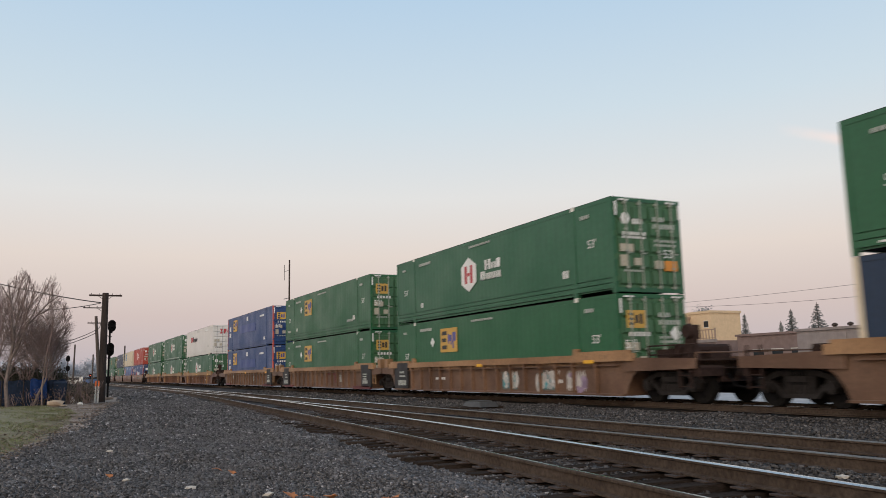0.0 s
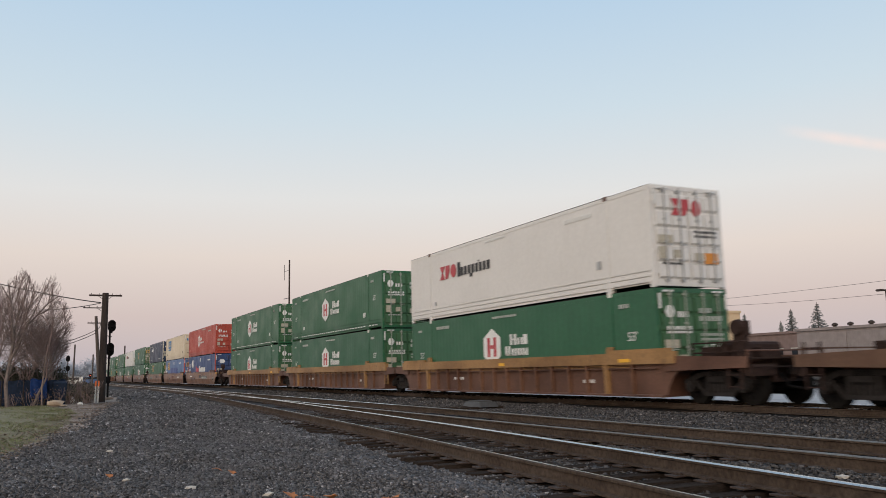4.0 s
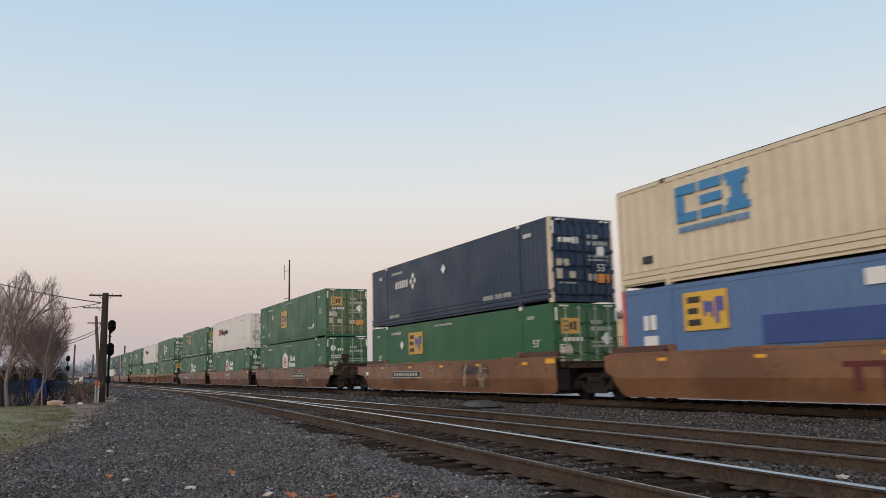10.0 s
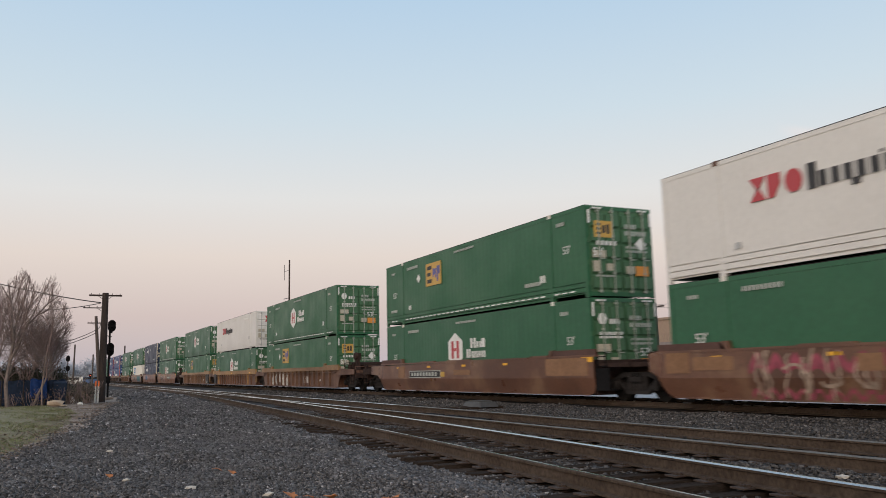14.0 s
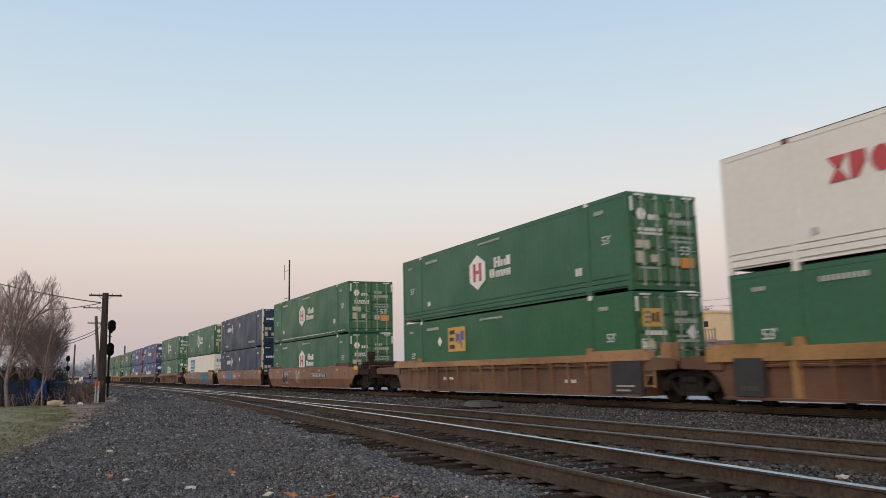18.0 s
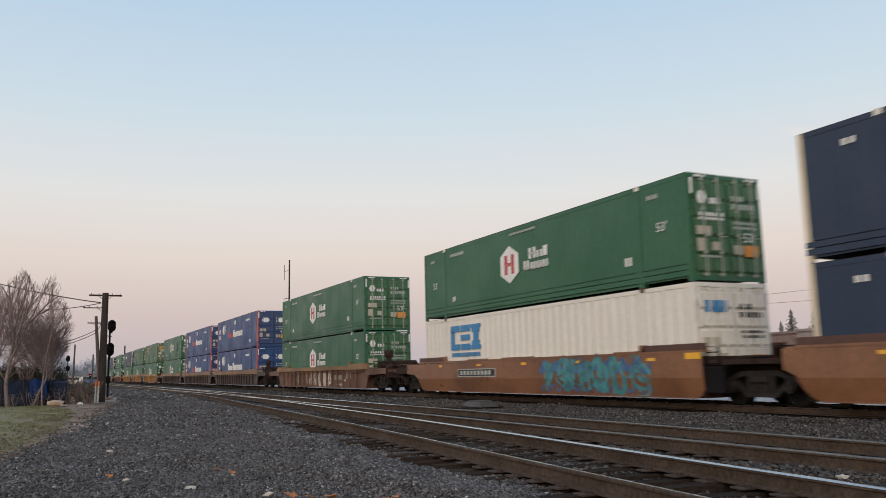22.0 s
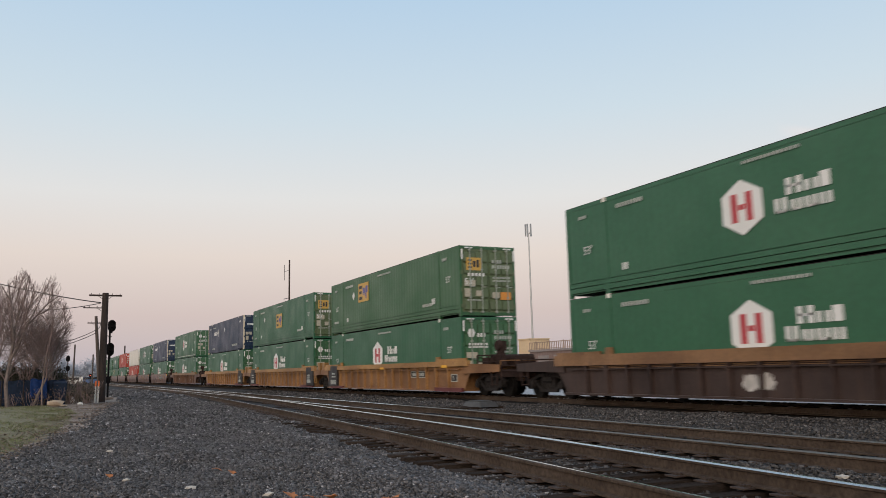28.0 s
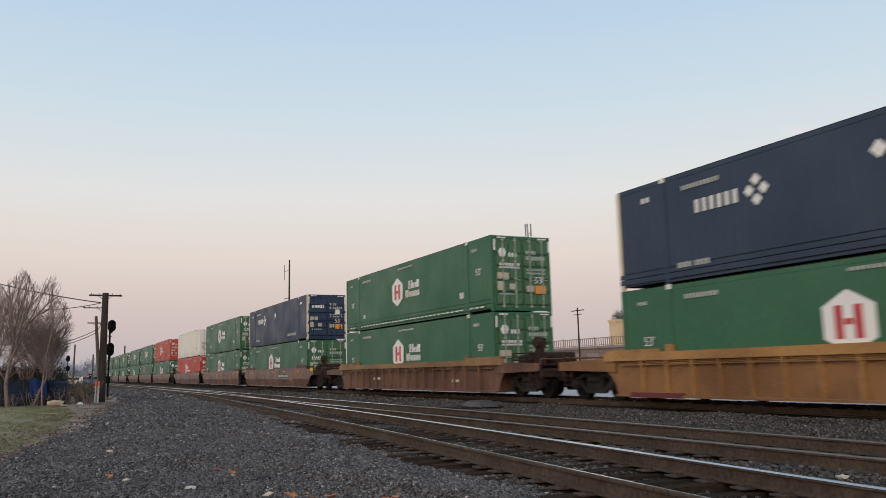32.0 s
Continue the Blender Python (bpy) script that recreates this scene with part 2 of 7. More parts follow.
M_TIEPLATE = material("rusty_tie_plate", (0.060, 0.040, 0.030), rough=0.8, vary=0.3, bump=0.2)
M_BALLAST = material("grey_ballast", (0.050, 0.049, 0.050), gloss=0.1, rough=0.95, vary=0.5, grain=9, bump=1.0, bump_scale=16, spots=0.5, spot_tint=(0.075, 0.072, 0.070), spot_scale=2.2)
# ballast coloured nearly black to carry the shade under the train
M_BALLAST_SHADE = material("shade_darkened_ballast", (0.018, 0.017, 0.016), gloss=0.1, rough=0.95, vary=0.5, grain=14, bump=1.0, bump_scale=16)
M_STONE = material("ballast_stone", (0.133, 0.128, 0.127), gloss=0.15, rough=0.9, vary=0.3, grain=30, bump=0.2, bump_scale=60, island=0.9)
M_STONE_DARK = material("grimy_ballast_stone", (0.092, 0.086, 0.082), gloss=0.15, rough=0.9, vary=0.3, grain=30, bump=0.2, bump_scale=60, island=0.9)
M_GRASS_SOIL = material("thin_grass_soil", (0.175, 0.160, 0.085), rough=0.95, vary=0.4, grain=5, bump=0.8, bump_scale=20, spots=0.6, spot_tint=(0.12, 0.085, 0.06), spot_scale=0.35)
M_DIRT = material("gritty_brown_soil", (0.30, 0.25, 0.21), gloss=0.1, rough=0.95, vary=0.35, grain=7, bump=0.8, bump_scale=18, spots=0.5, spot_tint=(0.07, 0.062, 0.058), spot_scale=1.5)
M_STENCIL = material("worn_white_stencil", (0.40, 0.43, 0.40), rough=0.6, vary=0.15, grain=30, bump=0)
M_BOX_GREY = material("dull_grey_box_paint", (0.055, 0.055, 0.055), rough=0.6, vary=0.2, grain=8)
M_GRASS = material("short_winter_grass", (0.150, 0.160, 0.068), rough=0.9, vary=0.3, island=0.4, bump=0)
M_EARTH = material("far_ground", (0.12, 0.11, 0.095), rough=0.95, vary=0.3, grain=0.6, bump=0.3, bump_scale=3)
M_PAVE = material("pale_yard_paving", (0.46, 0.44, 0.42), rough=0.9, vary=0.15, grain=1.5, bump=0.2)
M_POLE = material("creosoted_pole", (0.040, 0.028, 0.023), rough=0.9, vary=0.35, grain=10, stretch=(6, 6, 1), bump=0.5)
M_POLE_PALE = material("weathered_pole", (0.085, 0.068, 0.060), rough=0.9, vary=0.3, grain=10, stretch=(6, 6, 1), bump=0.4)
M_BARK = material("grey_bark", (0.17, 0.135, 0.12), rough=0.9, vary=0.3, grain=8, bump=0.4)
M_TWIG = material("mauve_brown_twig", (0.20, 0.145, 0.135), rough=0.9, vary=0.3, grain=8, bump=0, island=0.3)
M_LEAF_DRY = material("dry_bramble", (0.21, 0.17, 0.12), rough=0.9, vary=0.4, grain=6, bump=0, island=0.5)
M_IVY = material("dull_evergreen_leaf", (0.055, 0.056, 0.036), rough=0.85, vary=0.4, grain=6, bump=0, island=0.5)
# distance haze is mixed into the leaf colours of conifers and far trees
M_CONIFER = material("haze_paled_conifer", (0.25, 0.265, 0.265), rough=0.9, vary=0.3, grain=3, bump=0, island=0.35)
M_FAR_TREE = material("hazy_far_tree", (0.46, 0.48, 0.52), rough=1.0, vary=0.2, grain=0.5, bump=0, island=0.2)
M_LITTER = material("dry_leaf_litter", (0.15, 0.098, 0.062), rough=0.95, vary=0.3, grain=9, bump=0, island=0.5)
M_FENCE = material("dark_blue_green_screen", (0.012, 0.022, 0.045), gloss=0.2, rough=0.8, vary=0.4, grain=5)
M_TARP = material("blue_tarpaulin", (0.013, 0.038, 0.135), gloss=0.15, rough=0.8, vary=0.3, grain=5, bump=0.5, bump_scale=6)
# the sunlit look of the tan walls is put into this base colour
M_TAN_WALL = material("sunlit_tan_stucco", (0.62, 0.47, 0.30), rough=0.9, vary=0.06, grain=3)
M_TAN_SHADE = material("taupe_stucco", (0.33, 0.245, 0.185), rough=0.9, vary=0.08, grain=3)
M_GREY_WALL = material("grey_tilt_up_wall", (0.26, 0.225, 0.215), rough=0.9, vary=0.12, grain=2, streak=0.2, streak_tint=(0.2, 0.17, 0.16))
M_BROWN_WALL = material("brown_block_wall", (0.21, 0.15, 0.135), rough=0.9, vary=0.12, grain=2)
M_GLASS_DARK = material("dark_window", (0.03, 0.035, 0.04), rough=0.1, vary=0.1, bump=0)
M_WIRE = material("cable", (0.05, 0.045, 0.045), rough=0.8, vary=0.1, bump=0)
M_ORANGE = material("orange_marker_tip", (0.70, 0.16, 0.04), rough=0.6, vary=0.1, bump=0)
M_LEAF = material("fallen_orange_leaf", (0.45, 0.17, 0.06), rough=0.8, vary=0.3, grain=20, bump=0.2)
M_PALE_ROCK = material("pale_stone", (0.52, 0.48, 0.42), rough=0.85, vary=0.2, grain=20, bump=0.3)
M_CARDBOARD = material("buff_litter", (0.42, 0.33, 0.24), rough=0.9, vary=0.2, grain=10)


def glowing(name, colour, strength):
    m = material(name, colour, bump=0)
    b = m.node_tree.nodes["Principled BSDF"]
    b.inputs["Emission Color"].default_value, b.inputs["Emission Strength"].default_value = (*colour, 1), strength
    return m


M_RED_LAMP = glowing("lit_red_lens", (1.0, 0.08, 0.05), 1.6)
M_LENS = material("dark_signal_lens", (0.012, 0.012, 0.013), rough=0.6, gloss=0.15, vary=0.1, bump=0)


# ---- mesh tools ----
class Shape:
    """Collects boxes, tubes and plates into one mesh."""

    def __init__(self):
        self.v, self.f, self.m = [], [], []

    def quad_box(self, c8, mat=0):
        k = len(self.v)
        self.v += [tuple(c) for c in c8]
        for q in ((0, 3, 2, 1), (4, 5, 6, 7), (0, 1, 5, 4), (1, 2, 6, 5), (2, 3, 7, 6), (3, 0, 4, 7)):
            self.f.append(tuple(k + i for i in q))
            self.m.append(mat)
        return self

    def box(self, x0, x1, y0, y1, z0, z1, mat=0):
        return self.quad_box([(x0, y0, z0), (x1, y0, z0), (x1, y1, z0), (x0, y1, z0), (x0, y0, z1), (x1, y0, z1), (x1, y1, z1), (x0, y1, z1)], mat)

    def slab(self, x0, x1, outline, mat=0):
        """A plate of thickness x0..x1 whose outline is given in (y, z)."""
        k, n = len(self.v), len(outline)
        self.v += [(x0, y, z) for y, z in outline] + [(x1, y, z) for y, z in outline]
        self.f.append(tuple(range(k, k + n)))
        self.f.append(tuple(reversed(range(k + n, k + 2 * n))))
        self.m += [mat, mat]
        for i in range(n):
            j = (i + 1) % n
            self.f.append((k + i, k + n + i, k + n + j, k + j))
            self.m.append(mat)
        return self

    def tube(self, a, b, ra, rb=None, n=8, mat=0, caps=True):
        a, b = Vector(a), Vector(b)
        rb = ra if rb is None else rb
        d = (b - a).normalized()
        u = d.orthogonal().normalized()
        w = d.cross(u)
        k = len(self.v)
        for c, r in ((a, ra), (b, rb)):
            for i in range(n):
                t = 2 * math.pi * i / n
                self.v.append(tuple(c + (u * math.cos(t) + w * math.sin(t)) * r))
        for i in range(n):
            j = (i + 1) % n
            self.f.append((k + i, k + j, k + n + j, k + n + i))
            self.m.append(mat)
        if caps:
            self.f.append(tuple(reversed(range(k, k + n))))
            self.f.append(tuple(range(k + n, k + 2 * n)))
            self.m += [mat, mat]
        return self

    def face(self, pts, mat=0):
        k = len(self.v)
        self.v += [tuple(q) for q in pts]
        self.f.append(tuple(range(k, k + len(pts))))
        self.m.append(mat)
        return self

    def mesh(self, name, mats, smooth=False):
        me = bpy.data.meshes.new(name)
        me.from_pydata(self.v, [], self.f)
        for m in (mats if isinstance(mats, (list, tuple)) else [mats]):
            me.materials.append(m)
        if any(self.m):
            me.polygons.foreach_set("material_index", self.m)
        if smooth:
            me.polygons.foreach_set("use_smooth", [True] * len(self.f))
        me.update()
        return me


CACHE = {}


def part(name, shape, mats, parent, label="", key=None, at=None, kind="", smooth=False):
    """One mesh object under a thing or a part; alike parts share their mesh by key."""
    if key is not None and key in CACHE:
        me = CACHE[key]
    else:
        if callable(shape):
            shape = shape()
        me = shape if isinstance(shape, bpy.types.Mesh) else shape.mesh(name, mats, smooth)
        if key is not None:
            CACHE[key] = me
    ob = new(name, me)
    if parent is not None:
        ob.parent = parent
    if at is not None:
        ob.matrix_basis = at
    return tagged(ob, label=label, kind=kind)


def thing(name, label, category, at=None, group="", kind=""):
    ob = new(name)
    ob.empty_display_size = 0.2
    if at is not None:
        ob.matrix_basis = at
    return tagged(ob, label, category, group, kind)


def text_mesh(words, height):
    cu = bpy.data.curves.new("letters", "FONT")
    cu.body, cu.size, cu.extrude, cu.align_x, cu.align_y = words, height * 1.4, 0.002, "CENTER", "CENTER"
    cu.resolution_u = 2
    ob = bpy.data.objects.new("letters", cu)
    scene.collection.objects.link(ob)
    me = bpy.data.meshes.new_from_object(ob.evaluated_get(bpy.context.evaluated_depsgraph_get()))
    bpy.data.objects.remove(ob)
    return me


# ---- plan: y runs along the line, x across it, rail tops at z = 0 ----
TRAIN_X, BEND_AT, BEND_R = 16.12, 235.0, 600.0


def on_line(u):
    """Pose of the train line u metres along it: straight, then bending off behind the yard."""
    if u <= BEND_AT:
        return pose(TRAIN_X, u, 0)
    a = (u - BEND_AT) / BEND_R
    return pose(TRAIN_X + BEND_R * (1 - math.cos(a)), BEND_AT + BEND_R * math.sin(a), 0, 0, 0, -math.degrees(a))


def curve_through(rows, step=1.0):
    ys, xs = zip(*rows)
    yy = np.arange(ys[0], ys[-1] + step / 2, step)
    xx = np.interp(yy, ys, xs)
    for _ in range(30):
        xx[1:-1] = (xx[:-2] + 2 * xx[1:-1] + xx[2:]) / 4
    return yy, xx


SPUR = curve_through([(-25, 3.2), (0, 4.9), (5, 5.35), (10, 5.84), (14, 6.2), (20, 6.65), (27, 7.12), (33, 7.55), (43, 8.2), (55, 8.75), (70, 9.15), (84, 9.28)])
MAIN = curve_through([(-40, 8.2), (0, 8.5), (12, 8.7), (25, 9.0), (40, 9.2), (60, 9.28), (130, 9.3), (400, 9.3)])
LINE_Y = np.concatenate([np.arange(-60, 60, 2.0), np.arange(60, 700, 8.0)])
LINE_P = [on_line(float(u)).translation for u in LINE_Y]
LINE = (np.array([q.y for q in LINE_P]), np.array([q.x for q in LINE_P]))


def grass_edge(y):
    """Where the thin grass ends and bare soil begins."""
    return np.interp(y, (0, 15, 22, 32, 37, 41, 46, 52), (-2.4, -0.65, 0.40, 1.10, 0.85, 0.15, 0.6, 3.2))


def soil_edge(y):
    """Where the bare soil gives way to ballast."""
    return np.interp(y, (0, 15, 22, 34, 42, 46, 55), (-2.1, -0.25, 0.95, 2.2, 3.3, 3.9, 4.2))


def ground_z(x, y):
    """Height of the ground: ballast waves, sunk a little between the near track's ties."""
    z = -0.21 + np.where((np.abs(x) < 22) & (np.abs(y) < 150), 0.018 * np.sin(x * 2.1 + y * 0.7) + 0.016 * np.sin(y * 1.7 - x * 1.1) + 0.012 * np.sin(x * 5.3 + 1.7 * y), 0)
    dip = np.clip(1.75 - np.abs(x - np.interp(y, *SPUR)), 0, 0.35) / 0.35
    z = z - 0.036 * dip * np.clip((27 - y) / 9, 0, 1) * (y > -20)
    return z + np.where(np.abs(x - TRAIN_X) < 2.2, 0.02, 0) - np.where(x > 18.6, 0.02, 0)


# ground: one sheet from the camera's feet to the horizon
def ground_sheet():
    xs = np.unique(np.concatenate([[-4000, -1500, -500, -150, -60, -30, -15], np.arange(-8, -4, 0.3), np.arange(-4, 4.6, 0.09), np.arange(4.6, 19, 0.3), [19, 20, 22, 26, 32, 40, 60, 100, 200, 500, 1500, 4000]]))
    ys = np.unique(np.concatenate([[-4000, -1000, -300, -100, -40, -20, -10], np.arange(-8, 62, 0.16), np.arange(62, 140, 4), [160, 200, 260, 400, 700, 1500, 4500]]))
    gx, gy = np.meshgrid(xs, ys)
    z = ground_z(gx, gy)
    ny, nx = gx.shape
    me = bpy.data.meshes.new("ground")
    verts = np.stack([gx, gy, z], -1).reshape(-1, 3)
    idx = np.arange(ny * nx).reshape(ny, nx)
    faces = np.stack([idx[:-1, :-1], idx[:-1, 1:], idx[1:, 1:], idx[1:, :-1]], -1).reshape(-1, 4)
    me.from_pydata(verts.tolist(), [], faces.tolist())
    for m in (M_BALLAST, M_GRASS_SOIL, M_EARTH, M_PAVE, M_BALLAST_SHADE, M_DIRT):
        me.materials.append(m)
    fx, fy = (gx[:-1, :-1] + gx[1:, 1:]) / 2, (gy[:-1, :-1] + gy[1:, 1:]) / 2
    rng = np.random.default_rng(4)
    wave = 0.16 * np.sin(fy * 1.9 + 0.5 * np.sin(fx * 3)) + 0.12 * np.sin(fy * 4.7 + fx * 2.1) + 0.09 * np.sin(fy * 11.3 - fx * 5) + 0.06 * np.sin(fy * 23 + fx * 9)
    idm = np.zeros(fx.shape, int)
    idm[fx < soil_edge(fy) + wave + rng.normal(0, 0.08, fx.shape)] = 5
    idm[fx < grass_edge(fy) - wave + rng.normal(0, 0.08, fx.shape)] = 1
    # strip beneath the train, its shade painted into the ground
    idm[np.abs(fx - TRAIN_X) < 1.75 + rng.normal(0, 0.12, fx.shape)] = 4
    idm[(fx > 18.6)] = 3
    idm[(fx > 34) | (np.abs(fy) > 200) | (fx < -60)] = 2
    me.polygons.foreach_set("material_index", idm.reshape(-1))
    me.polygons.foreach_set("use_smooth", [True] * len(faces))
    ob = new("ground", me)
    return tagged(ob, "dark grey ballast with a strip of thin winter grass", "ground", kind="structure")


ground = ground_sheet()

# rails
PROFILE = [(-0.075, -0.172), (0.075, -0.172), (0.075, -0.158), (0.012, -0.140), (0.012, -0.045), (0.037, -0.036), (0.037, -0.014), (0.030, -0.006), (0.016, -0.001),
           (0.0, 0.0), (-0.016, -0.001), (-0.030, -0.006), (-0.037, -0.014), (-0.037, -0.036), (-0.012, -0.045), (-0.012, -0.140), (-0.075, -0.158)]


def rail_shape(line, side, dull=(), first=6, last=11):
    yy, xx = line
    s = Shape()
    tx, ty = np.gradient(xx), np.gradient(yy)
    ln = np.hypot(tx, ty)
    nxv, nyv = ty / ln, -tx / ln
    n = len(PROFILE)
    for i in range(len(yy)):
        for a, b in PROFILE:
            o = side * 0.7535 + a
            s.v.append((xx[i] + nxv[i] * o, yy[i] + nyv[i] * o, b))
    for i in range(len(yy) - 1):
        for j in range(n):
            k = (j + 1) % n
            s.f.append((i * n + j, i * n + k, (i + 1) * n + k, (i + 1) * n + j))
            s.m.append((2 if any(lo <= yy[i] <= hi for lo, hi in dull) else 1) if first <= j <= last else 0)
    return s


def tie_shape(length=2.6, seed=0):
    r = random.Random(seed)
    s = Shape()
    h = length / 2
    j = [r.uniform(-0.012, 0.012) for _ in range(8)]
    s.quad_box([(-h, -0.115 + j[0], -0.36), (h, -0.115 + j[1], -0.36), (h, 0.115 + j[2], -0.36), (-h, 0.115 + j[3], -0.36),
                (-h + 0.02, -0.105 + j[0], -0.186 + j[4]), (h - 0.02, -0.105 + j[1], -0.186 + j[5] * 0.5), (h - 0.02, 0.105 + j[2], -0.184), (-h + 0.02, 0.105 + j[3], -0.184)])
    return s


def plate_shape():
    s = Shape()
    s.box(-0.20, 0.20, -0.095, 0.095, -0.186, -0.170)
    for x in (-0.105, 0.105):
        for y in (-0.05, 0.05):
            s.box(x - 0.018, x + 0.018, y - 0.018, y + 0.018, -0.170, -0.142)
    s.box(-0.135, -0.08, -0.03, 0.03, -0.17, -0.150).box(0.08, 0.135, -0.03, 0.03, -0.17, -0.150)
    return s


def lay_track(name, label, line, ties, polished, dull=(), plates=0, angle=True):
    t = thing(name, label, "railway track", kind="structure")
    for side in (-1, 1):
        worn = (8, 9) if name == "track_near" and side < 0 else (6, 11)
        part("rail", rail_shape(line, side, dull, *worn), [M_RAIL, M_RAIL_TOP, M_RAIL_DULL], t)
    r = random.Random(name)
    y = ties[0]
    while y < ties[1]:
        x = float(np.interp(y, *line))
        slope = (float(np.interp(y + 0.5, *line)) - float(np.interp(y - 0.5, *line)))
        k = r.randrange(6)
        rz = -math.degrees(math.atan(slope)) + r.uniform(-0.8, 0.8)
        part("tie", lambda: tie_shape(seed=k), M_TIE, t, key=("tie", k), at=pose(x + r.uniform(-0.10, 0.10), y, r.uniform(-0.024, 0.0) - (0.04 if y > 24 else 0.0), 0, 0, rz))
        if y < plates:
            for sd in (-1, 1):
                part("tie_plate", plate_shape, M_TIEPLATE, t, key="tie_plate", at=pose(x + sd * 0.7535, y, 0.001, 0, 0, rz))
        y += 0.52 + r.uniform(-0.06, 0.06)
    return t


lay_track("track_near", "diverging track with bright-topped rails on dark wooden ties", SPUR, (-9, 60), True, plates=34)
lay_track("track_middle", "rusty-sided rails of a main track set in ballast", MAIN, (-9, 62), True, dull=((-40, 22), (38, 43.5)), plates=26)
lay_track("track_far", "main track under the passing container train", LINE, (4.0, 60), True, plates=0)


# loose stones
ICO_V = np.array([(math.cos(a) * s, math.sin(a) * s, h) for a, s, h in
                  [(0, 0, 1)] + [(2 * math.pi * i / 5, 0.894, 0.447) for i in range(5)] + [(2 * math.pi * (i + 0.5) / 5, 0.894, -0.447) for i in range(5)] + [(0, 0, -1)]])
ICO_F = np.array([(0, 1 + i, 1 + (i + 1) % 5) for i in range(5)] + [(1 + i, 6 + i, 1 + (i + 1) % 5) for i in range(5)]
                 + [(6 + i, 6 + (i + 1) % 5, 1 + (i + 1) % 5) for i in range(5)] + [(11, 6 + (i + 1) % 5, 6 + i) for i in range(5)])


CHIP_V = np.array([(x, y, z) for z in (-0.75, 0.75) for x, y in ((-0.75, -0.75), (0.75, -0.75), (0.75, 0.75), (-0.75, 0.75))])
CHIP_F = np.array([(0, 2, 1), (0, 3, 2), (4, 5, 6), (4, 6, 7), (0, 1, 5), (0, 5, 4), (1, 2, 6), (1, 6, 5), (2, 3, 7), (2, 7, 6), (3, 0, 4), (3, 4, 7)])


def scatter_mesh(name, centres, sizes, rng, mat, flat=0.75):
    """Many angular chips of broken rock in one mesh."""
    n = len(centres)
    v = CHIP_V[None] * (1 + rng.uniform(-0.55, 0.35, (n, 8, 3)))
    v = v * (sizes[:, None, None] * np.stack([rng.uniform(0.75, 1.35, n), rng.uniform(0.75, 1.35, n), rng.uniform(flat - 0.2, flat + 0.2, n)], -1)[:, None, :])
    a, b = rng.uniform(0, 2 * math.pi, n), rng.uniform(-0.9, 0.9, n)
    ca, sa, cb, sb = np.cos(a), np.sin(a), np.cos(b), np.sin(b)
    x, y, z = v[..., 0], v[..., 1], v[..., 2]
    y, z = y * cb[:, None] - z * sb[:, None], y * sb[:, None] + z * cb[:, None]
    x, y = x * ca[:, None] - y * sa[:, None], x * sa[:, None] + y * ca[:, None]
    v = np.stack([x, y, z], -1) + centres[:, None, :]
    f = (CHIP_F[None] + (np.arange(n) * 8)[:, None, None]).reshape(-1)
    me = bpy.data.meshes.new(name)
    me.vertices.add(n * 8)
    me.vertices.foreach_set("co", v.reshape(-1).astype(np.float32))
    me.loops.add(len(f))
    me.loops.foreach_set("vertex_index", f.astype(np.int32))
    me.polygons.add(len(f) // 3)
    me.polygons.foreach_set("loop_start", np.arange(0, len(f), 3, dtype=np.int32))
    me.polygons.foreach_set("loop_total", np.full(len(f) // 3, 3, dtype=np.int32))
    me.materials.append(mat)
    me.update()
    me.validate()
    return me


def ballast_stones():
    rng = np.random.default_rng(11)
    pts = []
    for x0, x1, y0, y1, count, size in ((-0.9, 5.2, 6.3, 12, 56000, 0.0138), (-1.2, 6.5, 12, 20, 52000, 0.0172), (-0.5, 7.0, 20, 46, 30000, 0.027), (2.0, 9.0, 44, 90, 7000, 0.06),
                                        (3.6, 9.0, 3.4, 12, 30000, 0.021), (4.4, 8.0, 12, 20, 12000, 0.023), (5.5, 10.5, 12, 26, 14000, 0.027), (9.0, 14.6, 5.5, 30, 34000, 0.021), (9.4, 14.6, 30, 60, 7000, 0.038)):
        x, y = rng.uniform(x0, x1, count), rng.uniform(y0, y1, count)
        keep = (x > soil_edge(y) + rng.normal(0, 0.3, count)) & (x > -0.06 * y - 0.4)
        for line in (SPUR, MAIN):
            c = np.interp(y, *line)
            keep &= (np.abs(np.abs(x - c) - 0.7535) > 0.13)
            inside = np.abs(x - c) < 1.3
            keep &= ~inside | (rng.uniform(0, 1, count) < 0.85)
        keep &= np.abs(x - TRAIN_X) > 1.5
        pts.append(np.stack([x, y, np.full(count, -0.2), np.full(count, size)], -1)[keep])
    p = np.concatenate(pts)
    size = p[:, 3] * np.minimum(rng.lognormal(0, 0.28, len(p)), 1.7)
    p[:, 2] = ground_z(p[:, 0], p[:, 1]) + rng.uniform(-0.004, 0.018, len(p))
    beyond = p[:, 0] > np.interp(p[:, 1], *SPUR) - np.interp(p[:, 1], (12, 24), (1.0, 0.70)) + rng.normal(0, 0.15, len(p))
    for name, pick, mat, label in (("ballast_stones", ~beyond, M_STONE, "loose angular grey ballast stones over the trackside"),
                                   ("grimy_ballast_stones", beyond, M_STONE_DARK, "oil-grimed ballast stones between and beside the tracks")):
        ob = new(name, scatter_mesh(name, p[pick, :3], size[pick], rng, mat))
        tagged(ob, label, "gravel", kind="stuff")


ballast_stones()


